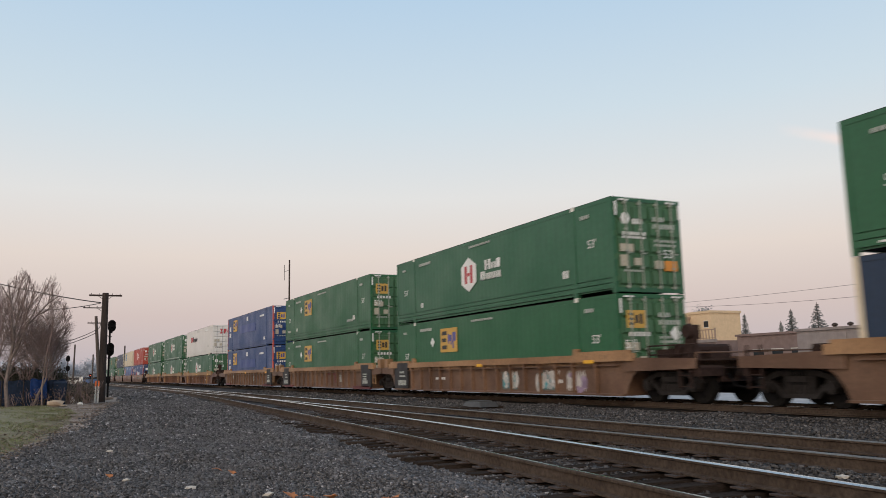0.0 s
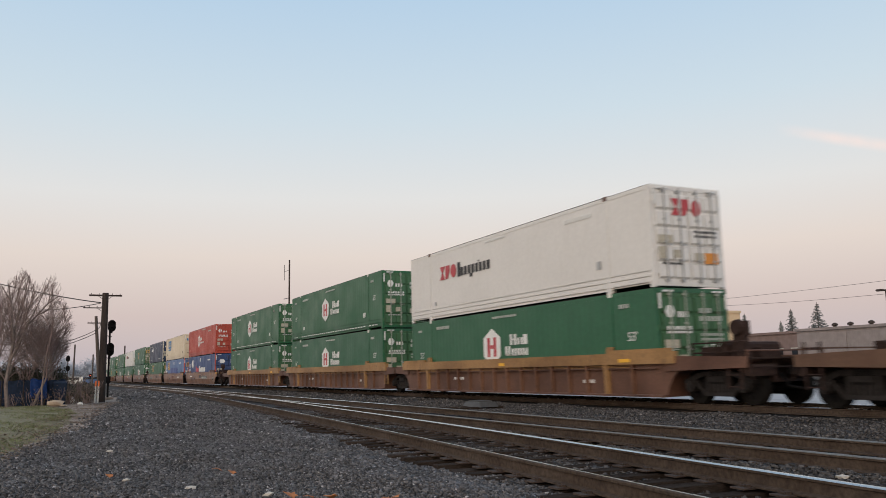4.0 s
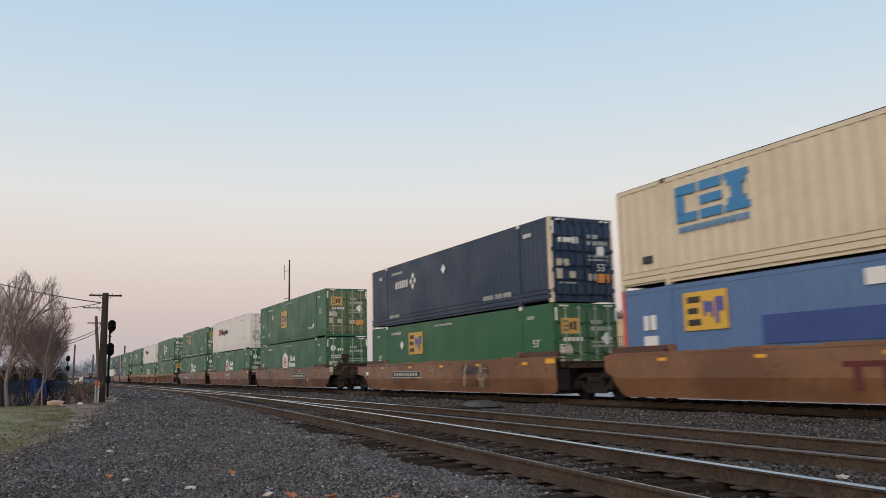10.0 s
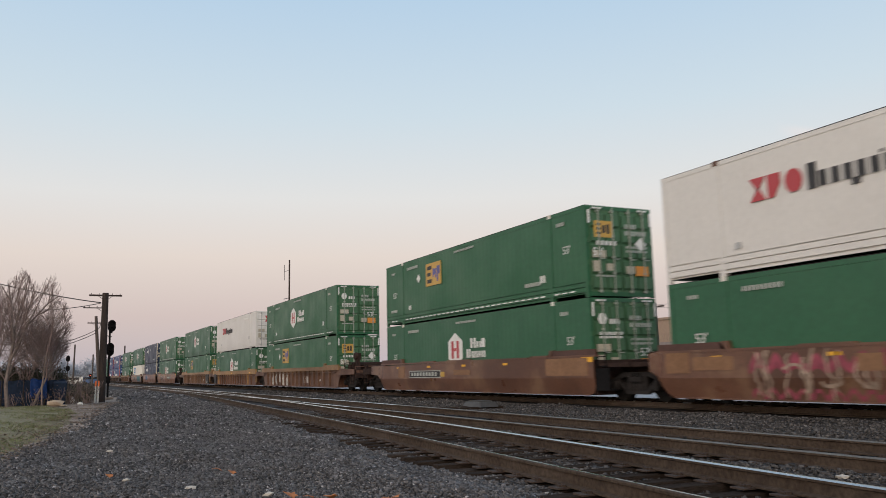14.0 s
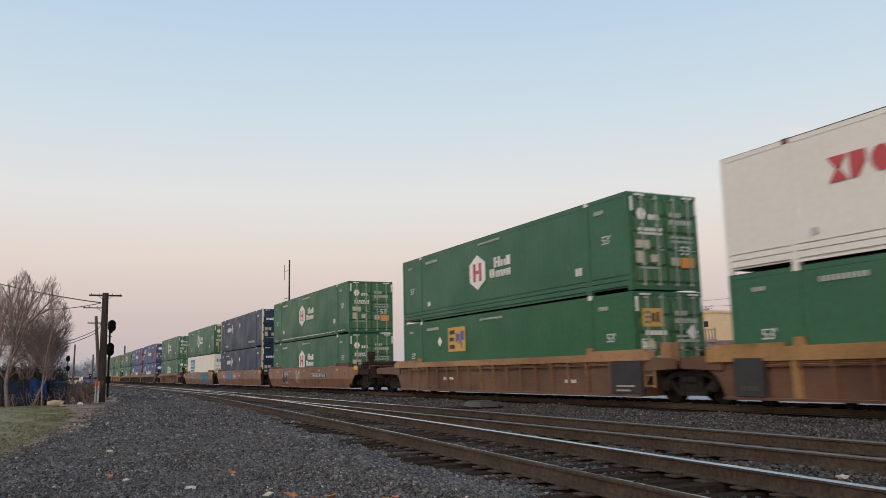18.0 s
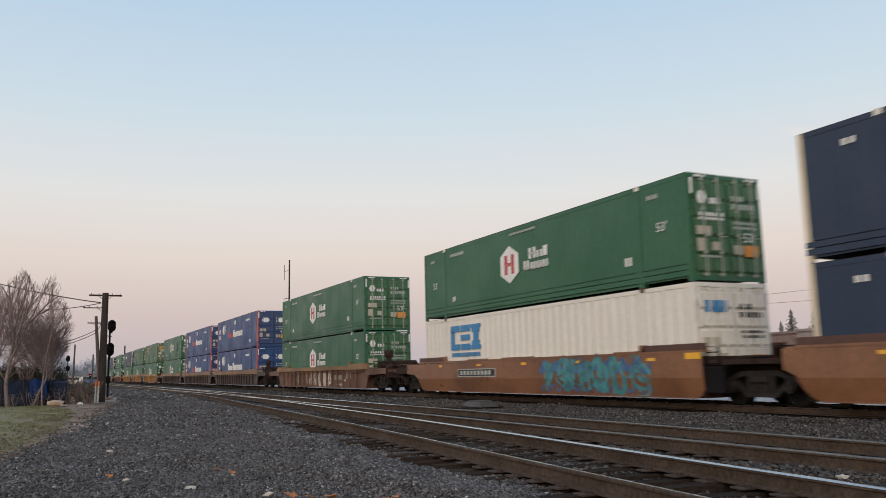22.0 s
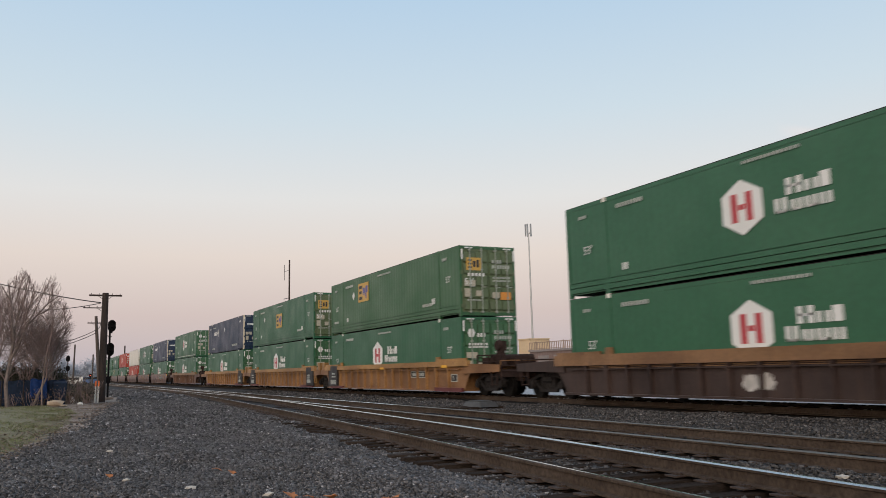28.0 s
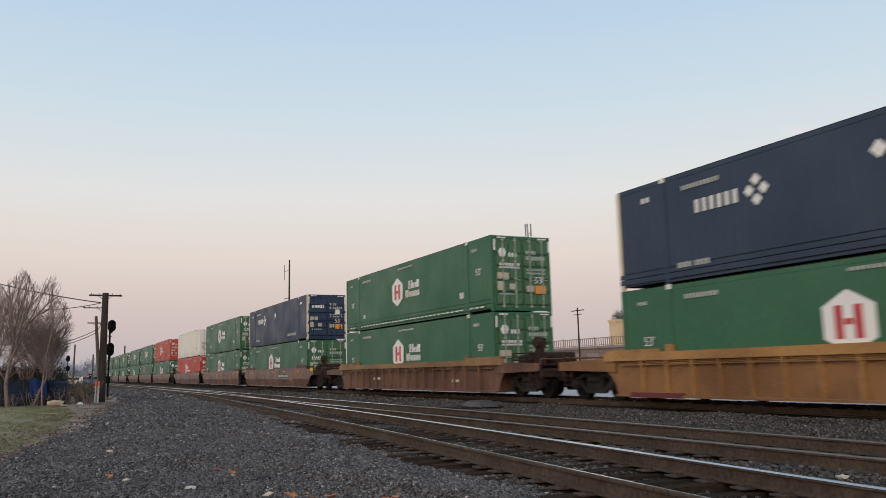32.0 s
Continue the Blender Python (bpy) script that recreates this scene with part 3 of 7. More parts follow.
def grass_tufts():
    rng = np.random.default_rng(5)
    n = 9000
    y = rng.uniform(13, 46, n)
    x = grass_edge(y) - np.abs(rng.normal(0, 1.2, n)) - 0.05
    clump = np.sin(x * 3.1 + y * 0.9) + np.sin(y * 1.7 - x * 2.3) + rng.normal(0, 0.8, n)
    y = np.where(clump < -0.5, 200.0, y)
    s = Shape()
    for i in range(n):
        if x[i] < -0.07 * y[i] - 0.8 or y[i] > 100:
            continue
        h, a, w = rng.uniform(0.02, 0.065), rng.uniform(0, 6.28), rng.uniform(0.006, 0.014)
        c, d = math.cos(a), math.sin(a)
        bx, by = rng.normal(0, 0.03, 2)
        for k in range(2):
            ox, oy = rng.normal(0, 0.03, 2)
            X, Y = x[i] + ox, y[i] + oy
            zz = float(ground_z(X, Y)) - 0.005
            s.face([(X - c * w, Y - d * w, zz), (X + c * w, Y + d * w, zz), (X + bx, Y + by, zz + h)])
    ob = new("grass", s.mesh("grass", M_GRASS))
    tagged(ob, "short patchy winter grass beside the ballast", "grass", kind="stuff")


grass_tufts()


def leaf_litter():
    """Fallen brown leaves and bits of bark over the grass and along its edge."""
    rng = np.random.default_rng(15)
    s = Shape()
    for i in range(5200):
        y = rng.uniform(14, 44)
        x = float(soil_edge(y)) - 0.1 - abs(rng.normal(0, 1.0))
        if x < -0.07 * y - 0.8:
            continue
        z = float(ground_z(x, y)) + rng.uniform(0.004, 0.03)
        h, a, b = rng.uniform(0.015, 0.045), rng.uniform(0, 6.28), rng.normal(0, 0.4)
        c, d = math.cos(a) * h, math.sin(a) * h
        s.face([(x - c, y - d, z), (x - d * 0.6, y + c * 0.6, z + h * b * 0.4), (x + c, y + d, z + h * 0.3), (x + d * 0.6, y - c * 0.6, z - h * b * 0.3)])
    ob = new("leaf_litter", s.mesh("leaf_litter", M_LITTER))
    tagged(ob, "dry brown leaf litter over the thin grass", "leaves", kind="stuff")


leaf_litter()


# ---- the train ----
CL, CW, CH, FLOOR = 16.32, 1.2955, 2.896, 0.233
POSTS = (1.98, CL - 1.98)


def corrugated(x, out, y0, y1, z0, z1, pitch, depth):
    """Upright corrugated sheet at x, its ridges out towards the side."""
    s = Shape()
    ys = []
    y = y0
    while y < y1 - pitch * 0.6:
        ys += [(y, 0), (y + pitch * 0.36, 0), (y + pitch * 0.5, 1), (y + pitch * 0.86, 1)]
        y += pitch
    ys += [(y, 0), (y1, 0)]
    for yy, d in ys:
        s.v += [(x - out * depth * d, yy, z0), (x - out * depth * d, yy, z1)]
    for i in range(len(ys) - 1):
        s.f.append((2 * i, 2 * i + 2, 2 * i + 3, 2 * i + 1) if out > 0 else (2 * i, 2 * i + 1, 2 * i + 3, 2 * i + 2))
        s.m.append(0)
    return s


def beam(outline, y0, y1):
    """A bar along y whose section is given in (x, z)."""
    s = Shape()
    n = len(outline)
    s.v = [(x, y0, z) for x, z in outline] + [(x, y1, z) for x, z in outline]
    s.f = [tuple(range(n)), tuple(reversed(range(n, 2 * n)))] + [(i, n + i, n + (i + 1) % n, (i + 1) % n) for i in range(n)]
    s.m = [0] * len(s.f)
    return s


def door_leaf(x0, x1):
    """Door pressed into bands whose lower lips jut out over a deep ledge."""
    s = Shape()
    s.box(x0, x1, -0.015, 0.045, 0.16, 2.74)
    n = 5
    h = 2.44 / n
    xm = (x0 + x1) / 2
    for i in range(n):
        z = 0.20 + i * h
        for a, b in ((x0 + 0.06, xm - 0.035), (xm + 0.035, x1 - 0.06)):
            s.quad_box([(a, -0.075, z + 0.085), (b, -0.075, z + 0.085), (b, -0.012, z + 0.02), (a, -0.012, z + 0.02),
                        (a, -0.055, z + h - 0.05), (b, -0.055, z + h - 0.05), (b, -0.012, z + h - 0.01), (a, -0.012, z + h - 0.01)])
    s.box(x0 + 0.01, x0 + 0.04, -0.03, -0.014, 0.18, 2.72).box(x1 - 0.04, x1 - 0.01, -0.03, -0.014, 0.18, 2.72)
    hx = x0 - 0.02 if x0 < -0.5 else x1 + 0.02
    for z in (0.35, 1.0, 1.7, 2.4):
        s.box(hx - 0.05, hx + 0.05, -0.04, 0.0, z, z + 0.14)
    return s


def rod_shape(x):
    s = Shape()
    s.tube((x, -0.100, 0.12), (x, -0.100, 2.80), 0.024, n=6)
    for z in (0.18, 0.75, 1.25, 1.9, 2.70):
        s.box(x - 0.05, x + 0.05, -0.112, -0.013, z - 0.03, z + 0.03)
    s.box(x - 0.02, x + 0.20, -0.125, -0.100, 1.17, 1.20)
    return s


def bars(rows, axis="side", depth=0.004):
    """Flat marks: on the near side (y0, y1, z0, z1) or on the doors (x0, x1, z0, z1)."""
    s = Shape()
    for a0, a1, z0, z1 in rows:
        if axis == "side":
            s.box(-CW - 0.020 - depth, -CW - 0.006, a0, a1, z0, z1)
        else:
            s.box(a0, a1, -0.078 - depth, -0.050, z0, z1)
    return s


def word(y, z, length, height, n, gap=0.42, axis="side"):
    """A run of plain bars in place of lettering; y is where it begins, read towards smaller y on the side."""
    w = length / (n - gap)
    rows = []
    for i in range(n):
        a = i * w
        if axis == "side":
            rows.append((y - a - w * (1 - gap), y - a, z, z + height))
        else:
            rows.append((y + a, y + a + w * (1 - gap), z, z + height))
    return rows


def uneven_bars(y, z, length, height, n, seed):
    """A run of plain bars of uneven width, height and spacing in place of broad lettering."""
    r = random.Random(seed)
    w = length / n
    return [(y - (i + r.uniform(0.62, 0.78)) * w, y - i * w, z, z + height * r.uniform(0.84, 1.0)) for i in range(n)]


def sign_shapes(y, z, length, height, axis="side"):
    """Three plain shapes in a row: two triangles tip to tip, a block and a disc."""
    s = Shape()
    w, h = length / 3, height
    pieces = [[(0.02, 1), (0.90, 1), (0.46, 0.42)], [(0.02, 0), (0.46, 0.58), (0.90, 0)], [(1.02, 0), (1.34, 0), (1.72, 0.55), (1.72, 1), (1.02, 1)],
              [(2.42 + 0.46 * math.cos(i * math.pi / 6), 0.5 + 0.5 * math.sin(i * math.pi / 6)) for i in range(12)]]
    for o in pieces:
        if axis == "side":
            s.slab(-CW - 0.024, -CW - 0.006, [(y - a * w, z + b * h) for a, b in o])
        else:
            k, n = len(s.v), len(o)
            s.v += [(y + a * w, -0.084, z + b * h) for a, b in o]
            s.f.append(tuple(range(k, k + n)))
            s.m.append(0)
    return s


def hexagon(yc, zc, hw, hh):
    s = Shape()
    pts = [(yc, zc + hh), (yc + hw, zc + hh / 2), (yc + hw, zc - hh / 2), (yc, zc - hh), (yc - hw, zc - hh / 2), (yc - hw, zc + hh / 2)]
    return s.slab(-CW - 0.022, -CW - 0.008, pts)


def diamond(yc, zc, r):
    return Shape().slab(-CW - 0.023, -CW - 0.008, [(yc, zc + r), (yc + r, zc), (yc, zc - r), (yc - r, zc)])


FIFTY_THREE = text_mesh("53'", 0.26)
FIFTY_THREE.materials.append(M_MARK)
FIFTY_THREE_DARK = text_mesh("53", 0.36)
FIFTY_THREE_DARK.materials.append(M_SIZE_DARK)


def size_mark(c, y, z):
    part("size_marking", FIFTY_THREE, M_MARK, c, at=Matrix.Translation((-CW - 0.024, y, z)) @ pose(0, 0, 0, 90, 0, -90), label="white size figures")


def mark(c, style, name, rows, mat, axis="side", label=""):
    part(name, lambda: bars(rows, axis), mat, c, label=label, key=(style, name, tuple(rows[0]), axis), kind="stuff" if len(rows) > 1 else "")


def side_marks(c, style):
    k = style
    if k in ("hub", "hub_b", "red"):
        hy = 9.05 if k != "red" else 9.45
        part("logo_hexagon", lambda: hexagon(hy, 1.57, 0.62, 0.68), M_MARK, c, "white hexagon sign", key=(k, "hexagon"))
        ink = M_LOGO_RED if k != "red" else M_RED
        s = lambda: Shape().box(-CW - 0.028, -CW - 0.02, hy + 0.13, hy + 0.33, 1.22, 1.92).box(-CW - 0.028, -CW - 0.02, hy - 0.33, hy - 0.13, 1.22, 1.92).box(-CW - 0.027, -CW - 0.02, hy - 0.1, hy + 0.1, 1.51, 1.64)
        part("logo_mark", s, ink, c, "red bars on the hexagon", key=(k, "hexbars"))
        if k == "red":
            mark(c, k, "number_marking", word(4.1, 2.34, 1.65, 0.12, 11), M_STENCIL)
            mark(c, k, "scuffed_patch", [(5.45, 7.8, 2.66, 2.74)], M_STENCIL, label="grey scuffed patch")
            size_mark(c, 1.05, 0.62)
            size_mark(c, 15.3, 0.62)
            mark(c, k, "name_marking", word(8.55, 1.62, 0.75, 0.30, 3) + word(8.55, 1.30, 2.0, 0.17, 8), M_MARK)
        else:
            mark(c, k, "name_marking", word(7.74, 1.60, 0.42, 0.38, 2, 0.5) + [(7.36, 7.70, 1.76, 1.82)] + word(7.24, 1.60, 0.34, 0.24, 2, 0.5) + word(6.84, 1.60, 0.24, 0.34, 1, 0.3)
                 + word(8.08, 1.22, 0.32, 0.34, 2, 0.45) + word(7.64, 1.22, 1.05, 0.25, 6, 0.45) + [(7.40, 7.62, 1.22, 1.27), (6.98, 7.2, 1.22, 1.27), (7.78, 8.06, 1.22, 1.28)], M_MARK)
    if k in ("hub", "hub_b", "emp", "emp_b", "emp_dull", "emp_mid", "emp_old"):
        mark(c, k, "web_line", word(8.95, 2.60, 1.65, 0.08, 14), M_STENCIL)
        mark(c, k, "number_marking", word(13.75, 2.46, 1.15, 0.12, 10), M_STENCIL)
        mark(c, k, "stencil", word(1.55, 2.40, 0.42, 0.12, 4) + word(15.6, 2.42, 0.35, 0.10, 3), M_STENCIL)
        mark(c, k, "data_plate", word(2.62, 0.68, 0.28, 0.24, 2), M_MARK)
        mark(c, k, "small_plate", word(13.6, 0.62, 0.22, 0.20, 2), M_MARK)
        size_mark(c, 1.02, 1.57)
        size_mark(c, 15.2, 1.40)
    if k in ("hub_b", "emp_b"):
        rows = []
        y = 0.7
        while y < 15.6:
            if abs(y - POSTS[0]) > 0.35 and abs(y - POSTS[1]) > 0.35:
                rows.append((y, y + 0.26, 0.19, 0.235))
            y += 0.42
        mark(c, k, "reflective_strip", rows, M_MARK)
    if k in ("emp", "emp_b", "emp_dull", "emp_mid", "emp_old", "emp_blue", "emp_pale"):
        y0, z0 = {"emp": (10.2, 1.50), "emp_b": (10.2, 1.50), "emp_dull": (10.25, 1.53), "emp_mid": (7.5, 1.13), "emp_old": (8.6, 1.05), "emp_blue": (12.3, 1.64), "emp_pale": (12.32, 1.62)}[k]
        gold = M_LOGO_GOLD if k in ("emp", "emp_b", "emp_dull", "emp_mid", "emp_old") else M_LOGO_YELLOW
        mark(c, k, "logo_panel", [(y0, y0 + 1.5, z0, z0 + (1.15 if k == "emp_old" else 0.98))], gold, label="gold logo panel")
        dark = [(y0 + 0.90, y0 + 1.36, z0 + 0.70, z0 + 0.86), (y0 + 0.98, y0 + 1.36, z0 + 0.42, z0 + 0.57), (y0 + 0.90, y0 + 1.36, z0 + 0.12, z0 + 0.28)]
        part("logo_dark_mark", lambda: bars(dark, depth=0.008), M_LOGO_BLACK, c, key=(k, "dark"))
        blue = [(y0 + 0.70, y0 + 0.80, z0 + 0.34, z0 + 0.74), (y0 + 0.56, y0 + 0.70, z0 + 0.44, z0 + 0.70), (y0 + 0.46, y0 + 0.56, z0 + 0.30, z0 + 0.70), (y0 + 0.28, y0 + 0.40, z0 + 0.14, z0 + 0.80), (y0 + 0.10, y0 + 0.28, z0 + 0.44, z0 + 0.80)]
        part("logo_blue_mark", lambda: bars(blue, depth=0.009), M_LOGO_VIOLET, c, key=(k, "blue"))
    if k in ("emp", "emp_b", "emp_dull", "emp_mid", "emp_old"):
        part("hazard_diamond", lambda: diamond(12.5, 1.95, 0.20), M_MARK, c, key=(k, "diamond"))
        mark(c, k, "lift_stencil", word(3.6, 0.62, 0.95, 0.13, 7) + word(15.7, 0.62, 0.7, 0.12, 6), M_STENCIL)
    if k in ("emp_blue", "emp_pale"):
        mark(c, k, "name_patch", [(5.2, 11.3, 1.20, 1.86)] if k == "emp_pale" else [(5.4, 11.0, 1.35, 2.0)], M_PATCH, label="deep blue painted-out name")
    if k in ("emp_blue", "emp_pale", "pacer", "pacer_low"):
        mark(c, k, "size_digits_marking", [(14.92, 15.12, 1.72, 2.12), (15.2, 15.4, 1.72, 2.12)], M_MARK)
        mark(c, k, "plate", [(14.88, 15.42, 1.20, 1.56)], M_MARK)
        mark(c, k, "white_panel", [(8.1, 8.6, 2.28, 2.62)], M_MARK)
        mark(c, k, "number_marking", word(4.0, 2.3, 1.3, 0.14, 8), M_MARK)
        mark(c, k, "data_plate", word(2.75, 0.5, 0.4, 0.22, 2), M_MARK)
    if k in ("pacer", "pacer_low"):
        s = Shape()
        for i in range(13):
            z = 1.64 + i * 0.067
            half = math.sqrt(max(0.02, 1 - ((i - 6) / 6.6) ** 2))
            s.box(-CW - 0.024, -CW - 0.008, 12.98 - 0.62 * half, 13.5, z, z + 0.034)
        part("logo_globe", s, M_MARK, c, "white striped half globe", key=(k, "stripes"))
        disc = Shape().slab(-CW - 0.026, -CW - 0.008, [(13.55 + 0.36 * math.cos(i * math.pi / 8), 2.06 + 0.36 * math.sin(i * math.pi / 8)) for i in range(16)])
        part("logo_disc", disc, M_MARK, c, key=(k, "disc"))
        mark(c, k, "red_name_marking", word(11.1, 1.20, 0.42, 0.58, 1, 0.25) + uneven_bars(10.66, 1.20, 1.45, 0.42, 5, 61), M_LOGO_RED if k == "pacer" else M_MARK)
        mark(c, k, "white_name_marking", word(9.08, 1.20, 0.5, 0.62, 1, 0.1) + uneven_bars(8.52, 1.20, 3.25, 0.47, 9, 62), M_MARK)
    if k in ("xpo", "plain"):
        if k == "xpo":
            part("red_name_marking", lambda: sign_shapes(13.3, 1.62, 1.55, 0.55), M_LOGO_RED, c, "red plain-shaped name sign", key=(k, "sign"), kind="stuff")
            mark(c, k, "black_name_marking", word(11.68, 1.60, 0.22, 0.58, 1, 0.0) + word(11.40, 1.62, 2.35, 0.34, 8, 0.38) + [(10.42, 10.62, 1.48, 1.62), (9.86, 9.94, 2.0, 2.06)], M_LOGO_BLACK)
        mark(c, k, "number_marking", word(4.1, 2.42, 1.4, 0.13, 9) + word(9.3, 2.62, 1.4, 0.07, 10), M_MARK)
        mark(c, k, "data_plate", [(2.3, 2.5, 0.75, 1.0), (13.7, 13.85, 0.6, 0.75)], M_STEEL)
    if k in ("csx", "csx_white"):
        ink = M_LOGO_BLUE
        mark(c, k, "logo_mark", [(13.10, 13.86, 1.55, 1.78), (13.10, 13.86, 2.27, 2.52), (13.55, 13.86, 1.76, 2.29), (12.24, 13.00, 1.55, 1.78), (12.24, 13.00, 1.92, 2.14), (12.24, 13.00, 2.27, 2.52), (11.36, 12.16, 1.55, 1.72), (11.46, 12.06, 1.72, 1.88), (11.58, 11.94, 1.88, 2.20), (11.46, 12.06, 2.20, 2.36), (11.36, 12.16, 2.36, 2.52)], ink)
        mark(c, k, "name_marking", word(13.8, 1.28, 2.35, 0.16, 14), ink)
        mark(c, k, "size_plate", [(0.9, 1.35, 0.62, 0.68), (0.9, 1.35, 0.82, 0.88), (1.3, 1.36, 0.62, 0.88), (14.9, 15.3, 0.66, 0.86)], M_LOGO_BLACK)
    if k == "umax":
        mark(c, k, "name_marking", word(13.15, 1.72, 1.40, 0.34, 6, 0.52), M_MARK)
        ring = Shape()
        for dy, dz in ((0.22, 0.0), (-0.22, 0.0), (0, 0.24), (0, -0.24)):
            ring.slab(-CW - 0.024, -CW - 0.008, [(11.15 + dy, 1.92 + dz + 0.15), (11.15 + dy + 0.15, 1.92 + dz), (11.15 + dy, 1.92 + dz - 0.15), (11.15 + dy - 0.15, 1.92 + dz)])
        part("logo_ring", ring, M_MARK, c, "four white diamonds", key=(k, "ring"))
        part("hazard_diamond", lambda: diamond(8.0, 2.08, 0.20), M_MARK, c, key=(k, "diamond"))
        mark(c, k, "number_marking", word(13.6, 2.40, 1.3, 0.12, 11), M_STENCIL)
        mark(c, k, "lift_stencil", word(4.6, 0.42, 0.7, 0.17, 4) + word(3.7, 0.42, 0.45, 0.17, 3) + word(3.1, 0.42, 0.5, 0.17, 3) + word(13.9, 0.38, 0.45, 0.14, 3) + word(13.3, 0.38, 0.5, 0.14, 4), M_STENCIL)
        mark(c, k, "stencil", word(1.6, 2.35, 0.45, 0.14, 3) + word(15.2, 2.35, 0.3, 0.14, 2), M_MARK)


def door_marks(c, style):
    k = style
    if k in ("hub", "hub_b", "red"):
        pts = [(-0.88 + 0.17 * math.cos(i * math.pi / 3), 2.22 + 0.19 * math.sin(i * math.pi / 3)) for i in range(6)]
        s = Shape()
        n = len(pts)
        s.v = [(x, -0.083, z) for x, z in pts] + [(x, -0.05, z) for x, z in pts]
        s.f = [tuple(range(n))] + [(i, (i + 1) % n, n + (i + 1) % n, n + i) for i in range(n)]
        s.m = [0] * len(s.f)
        part("door_badge", s, M_MARK, c, key=(k, "badge"))
        mark(c, k, "door_badge_mark", [(-0.97, -0.90, 2.12, 2.33), (-0.86, -0.79, 2.12, 2.33)], M_LOGO_RED, "door")
        mark(c, k, "door_name", word(-0.60, 2.06, 0.35, 0.16, 3, axis="door") + word(-1.0, 1.72, 0.85, 0.10, 7, axis="door") + word(-1.0, 1.62, 0.85, 0.07, 9, axis="door"), M_MARK, "door")
    elif k in ("emp", "emp_b", "emp_dull", "emp_mid", "emp_old", "emp_blue", "emp_pale"):
        gold = M_LOGO_GOLD if k in ("emp", "emp_b", "emp_dull", "emp_mid", "emp_old") else M_LOGO_YELLOW
        spots = [(-1.02, -0.32, 1.86, 2.38)] + ([] if k in ("emp", "emp_b", "emp_dull", "emp_mid", "emp_old") else [(0.26, 0.96, 1.86, 2.38)])
        mark(c, k, "door_logo_panel", spots, gold, "door")
        part("door_logo_mark", lambda: bars([(a + 0.07, a + 0.25, z, z + 0.07) for a, *_ in spots for z in (1.95, 2.09, 2.23)], "door", 0.008), M_LOGO_BLACK, c, key=(k, "doorbars"), kind="stuff")
        part("door_logo_blue_mark", lambda: bars([(a + 0.30, a + 0.42, 2.0, 2.24) for a, *_ in spots] + [(a + 0.47, a + 0.58, 1.98, 2.28) for a, *_ in spots], "door", 0.008), M_LOGO_VIOLET if spots[1:] else M_LOGO_BLACK, c, key=(k, "doorblue"), kind="stuff")
        mark(c, k, "door_name", word(-0.95, 1.62, 0.75, 0.13, 5, axis="door"), M_MARK, "door")
    elif k in ("pacer", "pacer_low"):
        s = Shape()
        for x in (-0.98, 0.30):
            o = [(x, 2.13), (x + 0.15, 1.95), (x + 0.5, 1.95), (x + 0.65, 2.13), (x + 0.5, 2.31), (x + 0.15, 2.31)]
            kk = len(s.v)
            s.v += [(a, -0.083, b) for a, b in o] + [(a, -0.05, b) for a, b in o]
            s.f += [tuple(range(kk, kk + 6))] + [(kk + i, kk + (i + 1) % 6, kk + 6 + (i + 1) % 6, kk + 6 + i) for i in range(6)]
            s.m += [0] * 7
        part("door_badge", s, M_MARK, c, key=(k, "badge"))
    elif k == "xpo":
        part("door_name", lambda: sign_shapes(-0.62, 2.02, 1.15, 0.48, "door"), M_LOGO_RED, c, "red plain-shaped name sign", key=(k, "doorsign"), kind="stuff")
    elif k in ("csx", "csx_white"):
        mark(c, k, "door_name", word(-1.02, 2.1, 0.78, 0.30, 3, 0.15, axis="door"), M_LOGO_BLUE, "door")
    elif k == "umax":
        mark(c, k, "door_name", word(-1.0, 2.02, 0.5, 0.16, 4, 0.2, axis="door") + [(-0.45, -0.22, 1.99, 2.21)], M_MARK, "door")
        mark(c, k, "door_diamond", [(0.55, 0.85, 1.62, 1.92)], M_MARK, "door")
    ink = M_LOGO_BLACK if k in ("xpo", "plain", "csx", "csx_white") else M_MARK
    ink2 = M_STENCIL if ink is M_MARK else ink
    if k != "xpo":
        mark(c, k, "door_number", word(0.18, 2.18, 0.42, 0.14, 4, axis="door") + word(0.18, 1.96, 0.80, 0.14, 7, axis="door"), ink2, "door")
    mark(c, k, "door_data", word(0.2, 1.55, 0.8, 0.07, 8, axis="door") + word(0.2, 1.42, 0.8, 0.07, 9, axis="door") + word(-1.0, 0.62, 0.7, 0.06, 6, axis="door"), ink2, "door")
    if k not in ("csx",):
        mark(c, k, "door_placard", [(-1.12, -0.62, 1.22, 1.45), (-1.12, -0.86, 0.78, 1.12), (-0.60, -0.36, 0.82, 1.04), (0.16, 0.48, 0.74, 0.98)], M_PLACARD, "door")
        mark(c, k, "door_sticker", [(0.54, 1.02, 0.68, 0.99)], M_STICKER, "door")
    if k in ("emp", "emp_b", "emp_old"):
        d = Shape()
        o = [(0.78, 1.92), (1.0, 1.70), (0.78, 1.48), (0.56, 1.70)]
        d.v = [(x, -0.084, z) for x, z in o] + [(x, -0.05, z) for x, z in o]
        d.f = [(0, 3, 2, 1)] + [(i, (i + 1) % 4, 4 + (i + 1) % 4, 4 + i) for i in range(4)]
        d.m = [0] * 5
        part("door_diamond", d, M_MARK, c, "white hazard diamond", key=(k, "door_diamond"))
